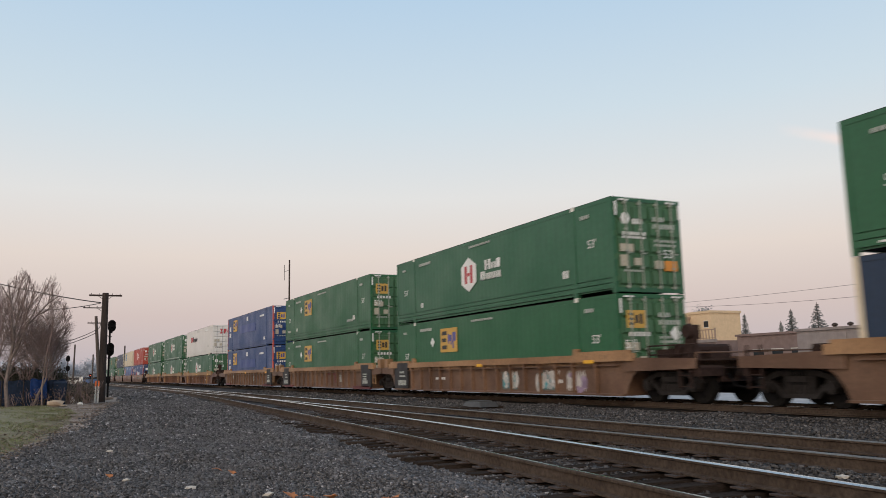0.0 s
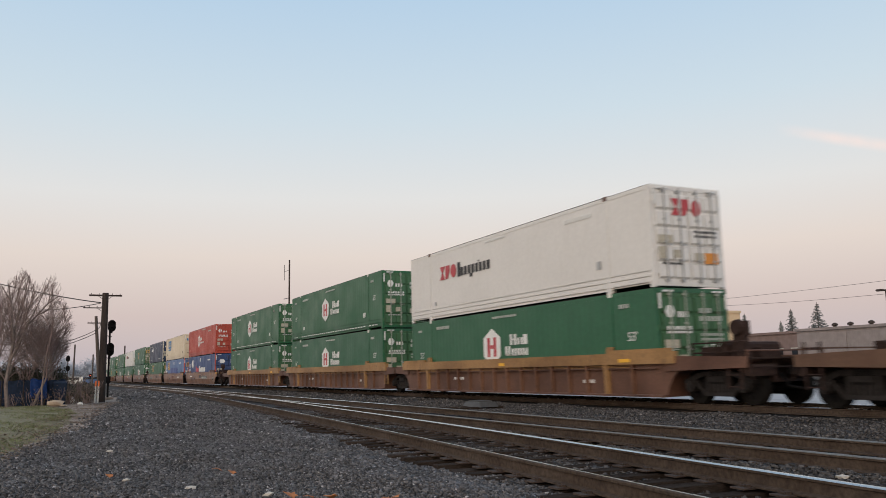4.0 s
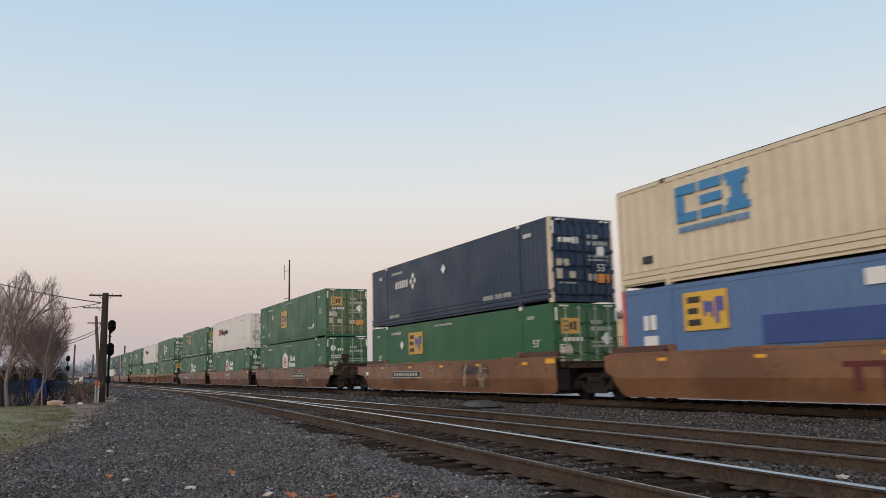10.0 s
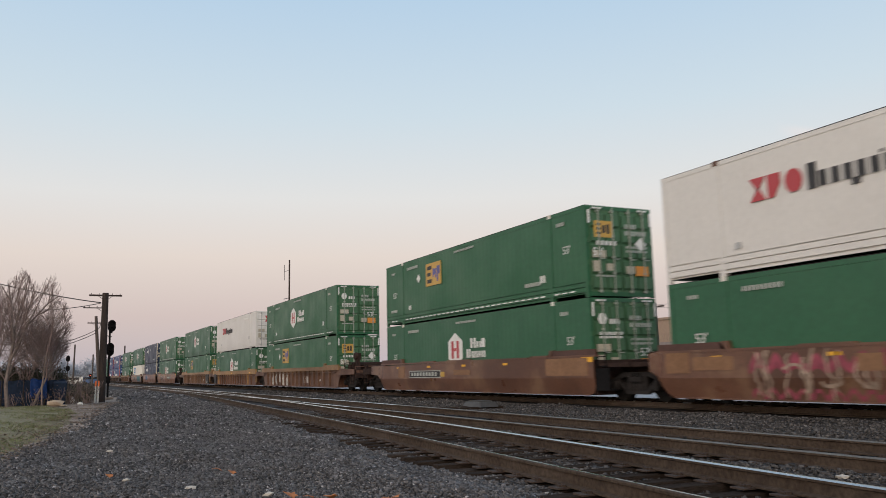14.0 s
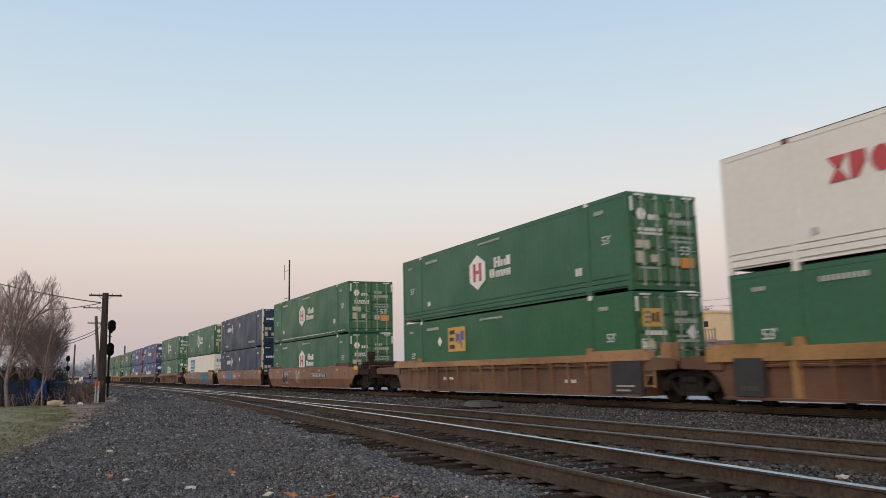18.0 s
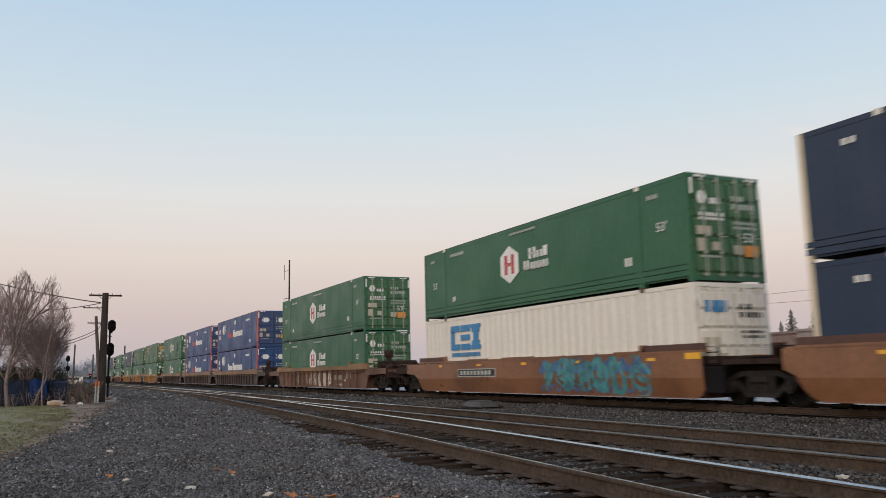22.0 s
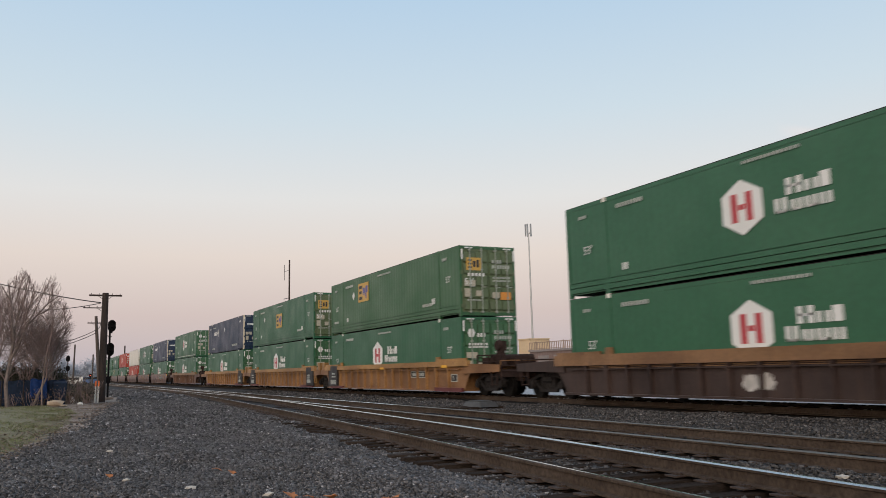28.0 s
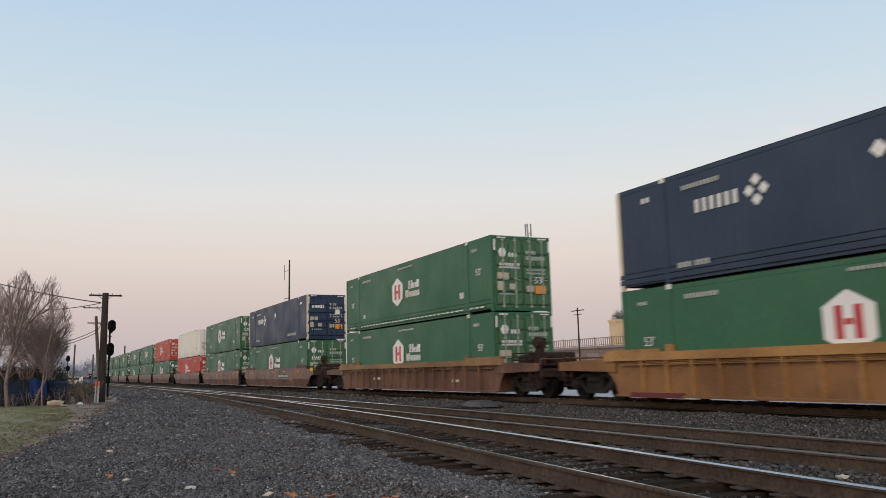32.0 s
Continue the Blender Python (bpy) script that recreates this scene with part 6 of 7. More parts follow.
def shrub(x, y, spots, n, size, mat, label, seed, stalks=0):
    r = random.Random(seed)
    t = thing("shrub", label, "shrub", pose(x, y, -0.2), group="undergrowth by the fence")
    s, st = Shape(), Shape()
    for cx, cz, rx, rz in spots:
        leaf_clumps(s, r, cx, 0, cz, rx, 0.5, rz, n, size)
        for _ in range(14 + stalks):
            a = Vector((cx + r.gauss(0, rx * 0.4), r.gauss(0, 0.3), 0))
            grow(st, st, a, (r.gauss(0, 0.35), r.gauss(0, 0.3), 1), cz * r.uniform(0.8, 1.5), 0.012, 1, r, 0.4, (1, 3))
    part("foliage", s, mat, t)
    part("stems", st, M_TWIG, t)
    return t


shrub(0, 45.2, [(1.15, 0.55, 0.4, 0.55), (1.6, 0.55, 0.4, 0.5), (2.05, 0.45, 0.35, 0.5)], 900, 0.05, M_LEAF_DRY, "dry brown bramble thicket beside the pole", 51, 16)
shrub(0, 44.6, [(-2.4, 1.0, 0.7, 0.8), (-1.5, 1.1, 0.7, 0.8), (-0.6, 1.1, 0.6, 0.8), (0.2, 1.0, 0.6, 0.8), (0.7, 0.8, 0.35, 0.7)], 3600, 0.055, M_IVY, "dark evergreen hedge behind the fence", 52)


shrub(0, 42.25, [(-2.2, 0.35, 0.5, 0.4), (-1.2, 0.30, 0.5, 0.35), (-0.3, 0.35, 0.5, 0.4), (0.5, 0.4, 0.4, 0.45), (1.2, 0.4, 0.35, 0.45), (1.8, 0.35, 0.3, 0.4)], 120, 0.035, M_LITTER, "dry brown weeds and bare stems along the fence", 53, -5)
shrub(0, 42.9, [(1.05, 0.7, 0.3, 0.5), (1.9, 0.6, 0.3, 0.5)], 350, 0.045, M_IVY, "dark olive weeds beside the pole", 54, 0)


def screen_fence():
    f = thing("fence", "dark blue-green screened fence under bare trees", "fence", pose(0, 43, -0.22), kind="")
    x = -3.6
    r = random.Random(9)
    while x < 0.45:
        s = Shape()
        n = 7
        tops = [(x + 0.9 * i / (n - 1), 1.22 + r.uniform(-0.05, 0.04)) for i in range(n)]
        ring = [(x, 0.02)] + tops + [(x + 0.9, 0.02)]
        m = len(ring)
        s.v = [(a, 0.0, b) for a, b in ring] + [(a, 0.03, b) for a, b in ring]
        s.f = [tuple(range(m)), tuple(reversed(range(m, 2 * m)))] + [(i, m + i, m + (i + 1) % m, (i + 1) % m) for i in range(m)]
        s.m = [0] * len(s.f)
        part("screen_panel", s, M_FENCE, f)
        part("fence_post", lambda: Shape().tube((0, 0, 0), (0, 0, 1.3), 0.025, n=8), M_POLE, f, key="fence_post", at=pose(x, -0.05, 0))
        x += 0.9
    return f


screen_fence()


def tarpaulin():
    s = Shape()
    n, m = 12, 8
    for j in range(m + 1):
        for i in range(n + 1):
            u, v = i / n, j / m
            s.v.append((-0.62 + 0.72 * u, 42.86 - 0.10 * math.sin(u * 7) * (1 - v) - 0.06 * math.sin(u * 13 + v * 4), 0.14 + 0.90 * v + 0.05 * math.sin(u * 9) - 0.12 * u * (1 - v)))
    for j in range(m):
        for i in range(n):
            k = j * (n + 1) + i
            s.f.append((k, k + 1, k + n + 2, k + n + 1))
            s.m.append(0)
    ob = new("tarpaulin", s.mesh("tarpaulin", M_TARP, True))
    so = ob.modifiers.new("thick", "SOLIDIFY")
    so.thickness = 0.01
    tagged(ob, "crumpled bright blue tarpaulin hung on the fence", "tarpaulin")


tarpaulin()


def waste_bin():
    b = thing("waste_bin", "dark blue-black wheeled waste bin by the fence", "bin", pose(0.66, 42.7, -0.2))
    part("body", Shape().quad_box([(-0.22, -0.22, 0.06), (0.22, -0.22, 0.06), (0.22, 0.22, 0.06), (-0.22, 0.22, 0.06), (-0.29, -0.29, 1.0), (0.29, -0.29, 1.0), (0.29, 0.29, 1.0), (-0.29, 0.29, 1.0)]), M_FENCE, b)
    part("lid", Shape().quad_box([(-0.31, -0.33, 1.0), (0.31, -0.33, 1.0), (0.31, 0.32, 1.03), (-0.31, 0.32, 1.03), (-0.29, -0.30, 1.05), (0.29, -0.30, 1.05), (0.29, 0.30, 1.12), (-0.29, 0.30, 1.12)]), M_FENCE, b)
    for x in (-0.2, 0.2):
        part("wheel", Shape().tube((x - 0.03, 0.24, 0.1), (x + 0.03, 0.24, 0.1), 0.1, n=14), M_DARK, b)


waste_bin()


def crumpled(name, x, y, sx, sy, sz, mat, label, category, seed):
    rng = np.random.default_rng(seed)
    v = ICO_V * (1 + rng.uniform(-0.35, 0.35, (12, 1))) * np.array([sx, sy, sz])
    s = Shape()
    s.v = [tuple(q) for q in v]
    s.f = [tuple(int(i) for i in f) for f in ICO_F]
    s.m = [0] * len(s.f)
    low = min(q[2] for q in s.v)
    ob = new(name, s.mesh(name, mat))
    ob.matrix_basis = pose(x, y, -0.215 - low * 0.8)
    return tagged(ob, label, category)


crumpled("cardboard_heap", 0.45, 41.2, 0.34, 0.3, 0.16, M_CARDBOARD, "flattened buff cardboard heap on the grass", "litter", 1)
crumpled("cardboard_scrap", 0.80, 41.0, 0.20, 0.2, 0.05, M_CARDBOARD, "scrap of buff cardboard on the grass", "litter", 2)
crumpled("plastic_bag", 1.22, 43.0, 0.13, 0.13, 0.24, M_OFFW, "crumpled white plastic bag in dry weeds", "litter", 3)
crumpled("plastic_bag", 1.52, 42.0, 0.14, 0.12, 0.07, M_OFFW, "torn white plastic bag on the ground", "litter", 4)
crumpled("paper_scrap", 0.02, 30.5, 0.10, 0.08, 0.03, M_OFFW, "white paper scrap on the grass", "litter", 5)
for i, (x, y, sz, mt, nm, lb) in enumerate([(1.45, 9.15, 0.045, M_PALE_ROCK, "stone", "pale flat stone lying on dark ballast"), (2.04, 8.15, 0.042, M_PALE_ROCK, "stone", "buff angular stone lying on dark ballast"),
                                            (7.35, 5.79, 0.06, M_PALE_ROCK, "stone", "pale stone beside the rusty rail"), (0.9, 10.3, 0.035, M_PALE_ROCK, "stone", "small pale stone on dark ballast"),
                                            (1.0, 14.5, 0.04, M_PALE_ROCK, "stone", "small pale stone on dark ballast"), (9.9, 17.8, 0.05, M_PALE_ROCK, "stone", "small pale stone on dark ballast")]):
    ob = crumpled(nm, x, y, sz * 1.4, sz, sz * 0.55, mt, lb, "stone", 20 + i)
    ob.location.z += 0.03


def dead_leaf(x, y, rz, size):
    s = Shape()
    pts = [(0.0, -0.5), (0.22, -0.3), (0.42, -0.32), (0.34, -0.05), (0.5, 0.2), (0.22, 0.22), (0.0, 0.55), (-0.22, 0.22), (-0.5, 0.2), (-0.34, -0.05), (-0.42, -0.32), (-0.22, -0.3)]
    s.v = [(0, 0, 0.02)] + [(a * size, b * size, 0.35 * size * abs(a) + 0.1 * size * b) for a, b in pts]
    s.f = [(0, 1 + i, 1 + (i + 1) % 12) for i in range(12)]
    s.m = [0] * 12
    ob = new("fallen_leaf", s.mesh("fallen_leaf", M_LEAF))
    ob.matrix_basis = pose(x, y, -0.165, 12, 8, rz)
    so = ob.modifiers.new("thick", "SOLIDIFY")
    so.thickness = 0.003
    tagged(ob, "curled orange-brown dead leaf on the ballast", "leaf", group="dead leaves")


for x, y, rz, sz in ((2.2, 7.95, 20, 0.15), (2.32, 7.7, 80, 0.12), (2.5, 7.6, 140, 0.13), (2.9, 7.15, 40, 0.12), (3.0, 7.2, 200, 0.10), (2.0, 10.6, 70, 0.12), (2.1, 10.2, 10, 0.10), (0.75, 10.8, 10, 0.10)):
    dead_leaf(x, y, rz, sz)


def wooden_pole(name, label, base, top, r0, r1, arms, mat=M_POLE, group=""):
    p = thing(name, label, "pole", pose(*base), group=group)
    d = Vector(top) - Vector(base)
    s = Shape()
    n = 6
    for i in range(n):
        s.tube(d * (i / n), d * ((i + 1) / n), r0 + (r1 - r0) * i / n, r0 + (r1 - r0) * (i + 1) / n, n=12, caps=i in (0, n - 1))
    part("shaft", s, mat, p)
    for (ax0, ax1, ay, az, th) in arms:
        a = part("crossarm", Shape().box(ax0, ax1, ay - th / 2, ay + th / 2, az - th / 2, az + th / 2), mat, p)
        for f in (0.06, 0.30, 0.70, 0.94):
            x = ax0 + (ax1 - ax0) * f
            part("insulator", Shape().tube((x, ay, az + th / 2), (x, ay, az + th / 2 + 0.06), 0.012, n=6).tube((x, ay, az + th / 2 + 0.02), (x, ay, az + th / 2 + 0.07), 0.022, 0.016, n=8), M_GLASS_DARK, a)
        cx = d.x * az / d.z
        part("brace", Shape().tube((cx, ay, az - 0.28), (cx - 0.35 * (1 if cx - ax0 > 0.4 else 0), ay, az - 0.03), 0.012, n=5).tube((cx, ay, az - 0.28), (cx + 0.35 * (1 if ax1 - cx > 0.4 else 0), ay, az - 0.03), 0.012, n=5), mat, a)
    return p


wooden_pole("utility_pole", "thick dark creosoted utility pole with two crossarms beside the track", (2.60, 45, -0.2), (2.62, 45, 5.38), 0.20, 0.155,
            [(-0.76, 0.82, 0.0, 5.45, 0.085), (-1.02, -0.08, 0.0, 4.80, 0.05)])
wooden_pole("utility_pole", "slim weathered leaning utility pole with one crossarm", (4.19, 75, -0.2), (3.68, 75, 6.27), 0.17, 0.12, [(-1.16, -0.13, 0.0, 5.89, 0.09)], M_POLE_PALE)
wooden_pole("utility_pole", "far slim weathered pole", (3.05, 110, -0.2), (3.14, 110, 5.2), 0.12, 0.09, [], M_POLE_PALE, "far poles")
wooden_pole("utility_pole", "far slim weathered pole", (5.25, 110, -0.2), (5.25, 110, 3.95), 0.10, 0.08, [], M_POLE_PALE, "far poles")


def cable(a, b, sag, radius, label="thin dark overhead cable"):
    s = Shape()
    a, b = Vector(a), Vector(b)
    n = 14
    pts = [a.lerp(b, i / n) - Vector((0, 0, sag * 4 * (i / n) * (1 - i / n))) for i in range(n + 1)]
    m = 5
    for p in pts:
        s.v += [(p.x, p.y + radius * math.cos(6.2832 * i / m), p.z + radius * math.sin(6.2832 * i / m)) if abs(b.x - a.x) > abs(b.y - a.y) else (p.x + radius * math.cos(6.2832 * i / m), p.y, p.z + radius * math.sin(6.2832 * i / m)) for i in range(m)]
    for k in range(n):
        for i in range(m):
            s.f.append((k * m + i, k * m + (i + 1) % m, (k + 1) * m + (i + 1) % m, (k + 1) * m + i))
            s.m.append(0)
    ob = new("overhead_cable", s.mesh("overhead_cable", M_WIRE))
    tagged(ob, label, "cable", group="overhead cables")


cable((2.42, 44.98, 4.87), (-7.0, 44.8, 7.2), 0.30, 0.026)
cable((2.42, 44.97, 4.85), (-7.0, 44.8, 5.9), 0.85, 0.020)
cable((3.75, 74.9, 4.85), (-8.0, 74, 5.2), 1.7, 0.030)
cable((3.75, 74.9, 5.1), (-8.0, 74, 6.4), 2.0, 0.030)
cable((2.60, 45.2, 5.0), (3.78, 74.8, 5.7), 0.9, 0.02)


def marker_post(x):
    m = thing("marker_post", "white plastic marker post with an orange tip", "marker", pose(x, 44, -0.2), group="marker posts by the pole")
    part("post", Shape().tube((0, 0, 0), (0.02, 0, 0.80), 0.042, n=10), M_OFFW, m)
    part("tip", Shape().tube((0.02, 0, 0.80), (0.03, 0, 1.08), 0.044, 0.040, n=10), M_ORANGE, m, "orange tip")


marker_post(2.25)
marker_post(2.39)


def signal_head(parent, x, y, z, w, h, facing=0.0):
    """A black oval-backed searchlight head with hood."""
    outline = [(0.5 * w * math.cos(t) * (1 if abs(math.sin(t)) < 0.6 else 0.92), (h / 2 - w / 2) * (1 if math.sin(t) > 0 else -1) + 0.5 * w * math.sin(t)) for t in [2 * math.pi * (i + 0.5) / 20 for i in range(20)]]
    s = Shape()
    n = len(outline)
    s.v = [(a, -0.02, b) for a, b in outline] + [(a, 0.03, b) for a, b in outline]
    s.f = [tuple(range(n)), tuple(reversed(range(n, 2 * n)))] + [(i, n + i, n + (i + 1) % n, (i + 1) % n) for i in range(n)]
    s.m = [0] * len(s.f)
    hd = part("signal_head", s, M_DARK, parent, "black oval signal head", at=pose(x, y, z, 0, 0, facing))
    part("housing", Shape().box(-w * 0.28, w * 0.28, 0.03, 0.30, -h * 0.30, h * 0.30).tube((0, 0.1, -h * 0.3), (0, 0.1, -h * 0.62), 0.05, n=8), M_DARK, hd)
    for dz in (h * 0.22, -h * 0.22):
        hood = Shape()
        m = 10
        for i in range(m + 1):
            t = math.pi * (0.0 + i / m)
            for yy in (-0.02, -0.30):
                for rr in (0.125, 0.135):
                    hood.v.append((rr * math.cos(t) * (w / 0.6), yy, dz + rr * math.sin(t) * (w / 0.6)))
        for i in range(m):
            k = 4 * i
            hood.f += [(k, k + 2, k + 6, k + 4), (k + 1, k + 5, k + 7, k + 3), (k + 2, k + 3, k + 7, k + 6)]
            hood.m += [0, 0, 0]
        part("hood", hood, M_DARK, hd)
        part("lens", Shape().tube((0, -0.025, dz), (0, -0.035, dz), 0.10 * w / 0.6, n=16), M_LENS, hd)
    return hd


def near_signal():
    t = thing("railway_signal", "two black oval signal heads on a slim mast behind the pole", "signal", pose(3.22, 50, -0.2))
    part("mast", Shape().tube((0, 0, 0), (0, 0, 4.4), 0.055, n=10), M_DARK, t)
    signal_head(t, 0.08, -0.25, 4.16, 0.43, 0.68)
    signal_head(t, 0.03, -0.25, 2.82, 0.42, 0.76)
    for z in (2.3, 3.55):
        part("bracket", Shape().tube((-0.35, 0, z + 0.1), (0.1, 0, z), 0.025, n=6), M_DARK, t)
    part("junction_box", Shape().box(-0.12, 0.12, -0.12, 0.12, 0.9, 1.3), M_DARK, t, "dark junction box")
    part("base", Shape().box(-0.3, 0.3, -0.3, 0.3, 0.0, 0.12), M_DIRT, t)


near_signal()


def far_signal():
    t = thing("railway_signal", "far small signal with two dark heads on a mast", "signal", pose(2.85, 130, -0.2))
    part("mast", Shape().tube((0, 0, 0), (0, 0, 4.6), 0.07, n=8), M_POLE_PALE, t)
    signal_head(t, 0, -0.25, 4.1, 0.55, 0.85)
    signal_head(t, 0.04, -0.25, 2.7, 0.52, 0.80)


far_signal()


def red_lamp():
    t = thing("signal_lamp", "small far lamp glowing red on a post", "signal", pose(6.39, 140, -0.2))
    part("post", Shape().tube((0, 0, 0), (0, 0, 1.9), 0.06, n=8), M_DARK, t)
    part("lens", Shape().tube((0, -0.1, 1.64), (0, -0.14, 1.64), 0.07, n=14), M_RED_LAMP, t, "lit red lens")
    part("hood", Shape().tube((0, 0.0, 1.64), (0, -0.1, 1.64), 0.26, n=14), M_DARK, t)


red_lamp()


def far_car(x, y, mat, label):
    c = thing("car", label, "car", pose(x, y, -0.2), group="far parked cars")
    part("body", Shape().slab(-2.1, 2.1, [(-0.85, 0.3), (0.85, 0.3), (0.85, 0.9), (0.7, 0.95), (0.6, 1.5), (-0.6, 1.5), (-0.7, 0.95), (-0.85, 0.9)]), mat, c)
    for wx in (-1.3, 1.3):
        part("wheel", Shape().tube((wx, -0.86, 0.33), (wx, -0.66, 0.33), 0.33, n=14), M_DARK, c)
    part("window", Shape().box(-1.7, 1.5, -0.72, -0.69, 1.0, 1.42), M_GLASS_DARK, c)


far_car(3.6, 150, M_OFFW, "far white parked van in haze")
far_car(8.0, 165, M_LBLUE, "far pale parked car in haze")
far_car(0.2, 158, M_OFFW, "far white parked car in haze")


def woods(name, label, spots, seed, mat, size, n):
    r = random.Random(seed)
    s = Shape()
    for x, y, z, rx, rz in spots:
        leaf_clumps(s, r, x, y, z, rx, rx, rz, n, size)
        s.tube((x, y, -0.2), (x, y, z), 0.3, 0.15, n=6)
    ob = new(name, s.mesh(name, mat))
    tagged(ob, label, "trees", kind="stuff")


woods("far_trees", "pale hazy trees on the horizon", [(2, 400, 5.5, 4, 6.5), (6.5, 410, 6.0, 3.5, 6.0), (-6, 420, 5, 6, 5), (11, 430, 4.5, 4, 4), (18, 400, 5.0, 4.5, 4.5), (16, 430, 3.5, 6, 3), (24, 420, 4, 6, 4), (-16, 420, 5, 7, 6), (-28, 420, 5, 8, 6)], 61, M_FAR_TREE, 0.42, 1500)


# ---- between the tracks ----
def switch_box():
    b = thing("switch_machine", "low grey steel switch machine beside the rail", "switch machine", pose(12.3, 22.5, -0.2))
    part("housing", Shape().quad_box([(-0.32, -0.6, 0.05), (0.32, -0.6, 0.05), (0.32, 0.6, 0.05), (-0.32, 0.6, 0.05), (-0.26, -0.5, 0.20), (0.26, -0.5, 0.20), (0.26, 0.5, 0.20), (-0.26, 0.5, 0.20)]), M_BOX_GREY, b)
    part("lid", Shape().box(-0.22, 0.22, -0.35, 0.35, 0.20, 0.24), M_BOX_GREY, b)
    part("base_plank", Shape().box(-1.6, 0.55, -0.5, -0.25, -0.02, 0.06), M_TIE, b)
    part("base_plank", Shape().box(-1.6, 0.55, 0.25, 0.5, -0.02, 0.06), M_TIE, b)


switch_box()
for y in (17.3, 18.6, 19.9):
    x = float(np.interp(y, *MAIN))
    ob = new("grease_pad", Shape().box(x - 1.3, x + 1.4, y - 0.45, y + 0.4, -0.185, -0.150).mesh("grease_pad", M_DARK))
    tagged(ob, "oil-blackened track mat between rusty rails", "track mat", group="track mats")


# ---- beyond the line ----
def far_side_signal():
    t = thing("railway_signal", "tall steel signal mast with two black heads and ladder", "signal", pose(20.5, 36.1, -0.22))
    part("mast", Shape().tube((0, 0, 0), (0, 0, 6.7), 0.09, 0.075, n=12), M_STEEL, t)
    signal_head(t, -0.25, 0.75, 6.42, 0.72, 1.22, -25)
    signal_head(t, -0.25, 0.75, 4.06, 0.72, 1.14, -25)
    for z in (5.68, 3.40):
        part("bracket", Shape().tube((0, 0, z), (-0.2, 0.8, z), 0.04, n=6).box(-0.32, -0.08, 0.68, 0.92, z - 0.12, z + 0.12), M_STEEL, t)
    ld = Shape()
    for yy in (-1.15, -0.75):
        ld.tube((0.05, yy, 0.2), (0.05, yy, 5.8), 0.025, n=6)
    for i in range(18):
        ld.tube((0.05, -1.15, 0.4 + i * 0.3), (0.05, -0.75, 0.4 + i * 0.3), 0.014, n=5)
    part("ladder", ld, M_STEEL, t)
    for z in (3.05, 5.35):
        part("platform", Shape().box(-0.30, 0.30, -1.30, 0.35, z - 0.04, z), M_STEEL, t, "small steel grating platform")
        rail = Shape()
        for x in (-0.28, 0.28):
            rail.tube((x, -1.28, z + 0.95), (x, 0.30, z + 0.95), 0.018, n=5)
            for y in (-1.28, 0.30):
                rail.tube((x, y, z), (x, y, z + 0.95), 0.018, n=5)
        part("guard_rail", rail, M_STEEL, t, kind="stuff")
    for z in (1.6, 2.95, 4.3, 5.6):
        part("ladder_stay", Shape().tube((0, 0, z), (0.05, -0.75, z), 0.02, n=5), M_STEEL, t)
    part("cable_duct", Shape().tube((0.0, 0.55, 0), (0.0, 0.55, 3.3), 0.04, n=6), M_STEEL, t)
    part("base", Shape().box(-0.5, 0.5, -0.5, 0.5, 0, 0.3), M_PAVE, t)
    b = thing("equipment_cabinet", "pale grey railway equipment cabinet beyond the line", "cabinet", pose(32, 60.2, -0.23))
    part("body", Shape().box(-1.2, 1.2, -1.6, 1.6, 0, 3.1), M_OFFW, b)
    part("roof", Shape().box(-1.3, 1.3, -1.7, 1.7, 3.1, 3.25), M_STEEL, b)
    part("door", Shape().box(-1.23, -1.2, -0.5, 0.5, 0.2, 2.3), M_STEEL, b)


far_side_signal()


def cell_tower():
    t = thing("cell_tower", "tall slender grey antenna tower with panels at its top", "antenna tower", pose(80, 125.5, -0.23))
    part("mast", Shape().tube((0, 0, 0), (0, 0, 26), 0.22, 0.11, n=10), M_STEEL, t)
    for i in range(5):
        a = 2 * math.pi * i / 5
        x, y = 0.55 * math.cos(a), 0.55 * math.sin(a)
        part("antenna_panel", Shape().box(x - 0.1, x + 0.1, y - 0.10, y + 0.10, 25.6, 27.9), M_STEEL, t)
        part("antenna_arm", Shape().tube((0, 0, 26), (x, y, 26.4), 0.05, n=5), M_STEEL, t)


cell_tower()
m = wooden_pole("radio_pole", "tall dark wooden pole with a side antenna", (35, 127.6, -0.23), (35, 127.5, 19.4), 0.17, 0.12, [])
part("antenna", Shape().tube((0, 0, 18.0), (0, 3.0, 18.0), 0.03, n=6).tube((0, 3.0, 16.6), (0, 3.0, 19.2), 0.04, n=6), M_WIRE, m)
part("antenna", Shape().tube((0, 0, 13.4), (0, 3.2, 13.5), 0.05, n=6), M_WIRE, m)
wooden_pole("utility_pole", "far slim dark pole beyond the train", (24, 296, -0.23), (24, 296, 11.8), 0.3, 0.22, [])
wooden_pole("utility_pole", "dark utility pole with crossarm beyond the yard", (55, 63.1, -0.23), (55, 63.1, 7.2), 0.15, 0.11, [], group="yard poles")
m = wooden_pole("utility_pole", "second dark utility pole beyond the yard", (58, 67.4, -0.23), (58, 67.4, 6.9), 0.12, 0.09, [], group="yard poles")
part("crossarm", Shape().box(-0.06, 0.06, -0.7, 0.7, 6.6, 6.72), M_POLE, m)
ca = new("crossarm", Shape().box(54.92, 55.08, 61.9, 64.3, 6.75, 6.9).mesh("crossarm", M_POLE))
ca.parent = bpy.data.objects["utility_pole.005"] if "utility_pole.005" in bpy.data.objects else None
if ca.parent:
    ca.matrix_parent_inverse = Matrix.Translation((-55, -63.1, 0.23))


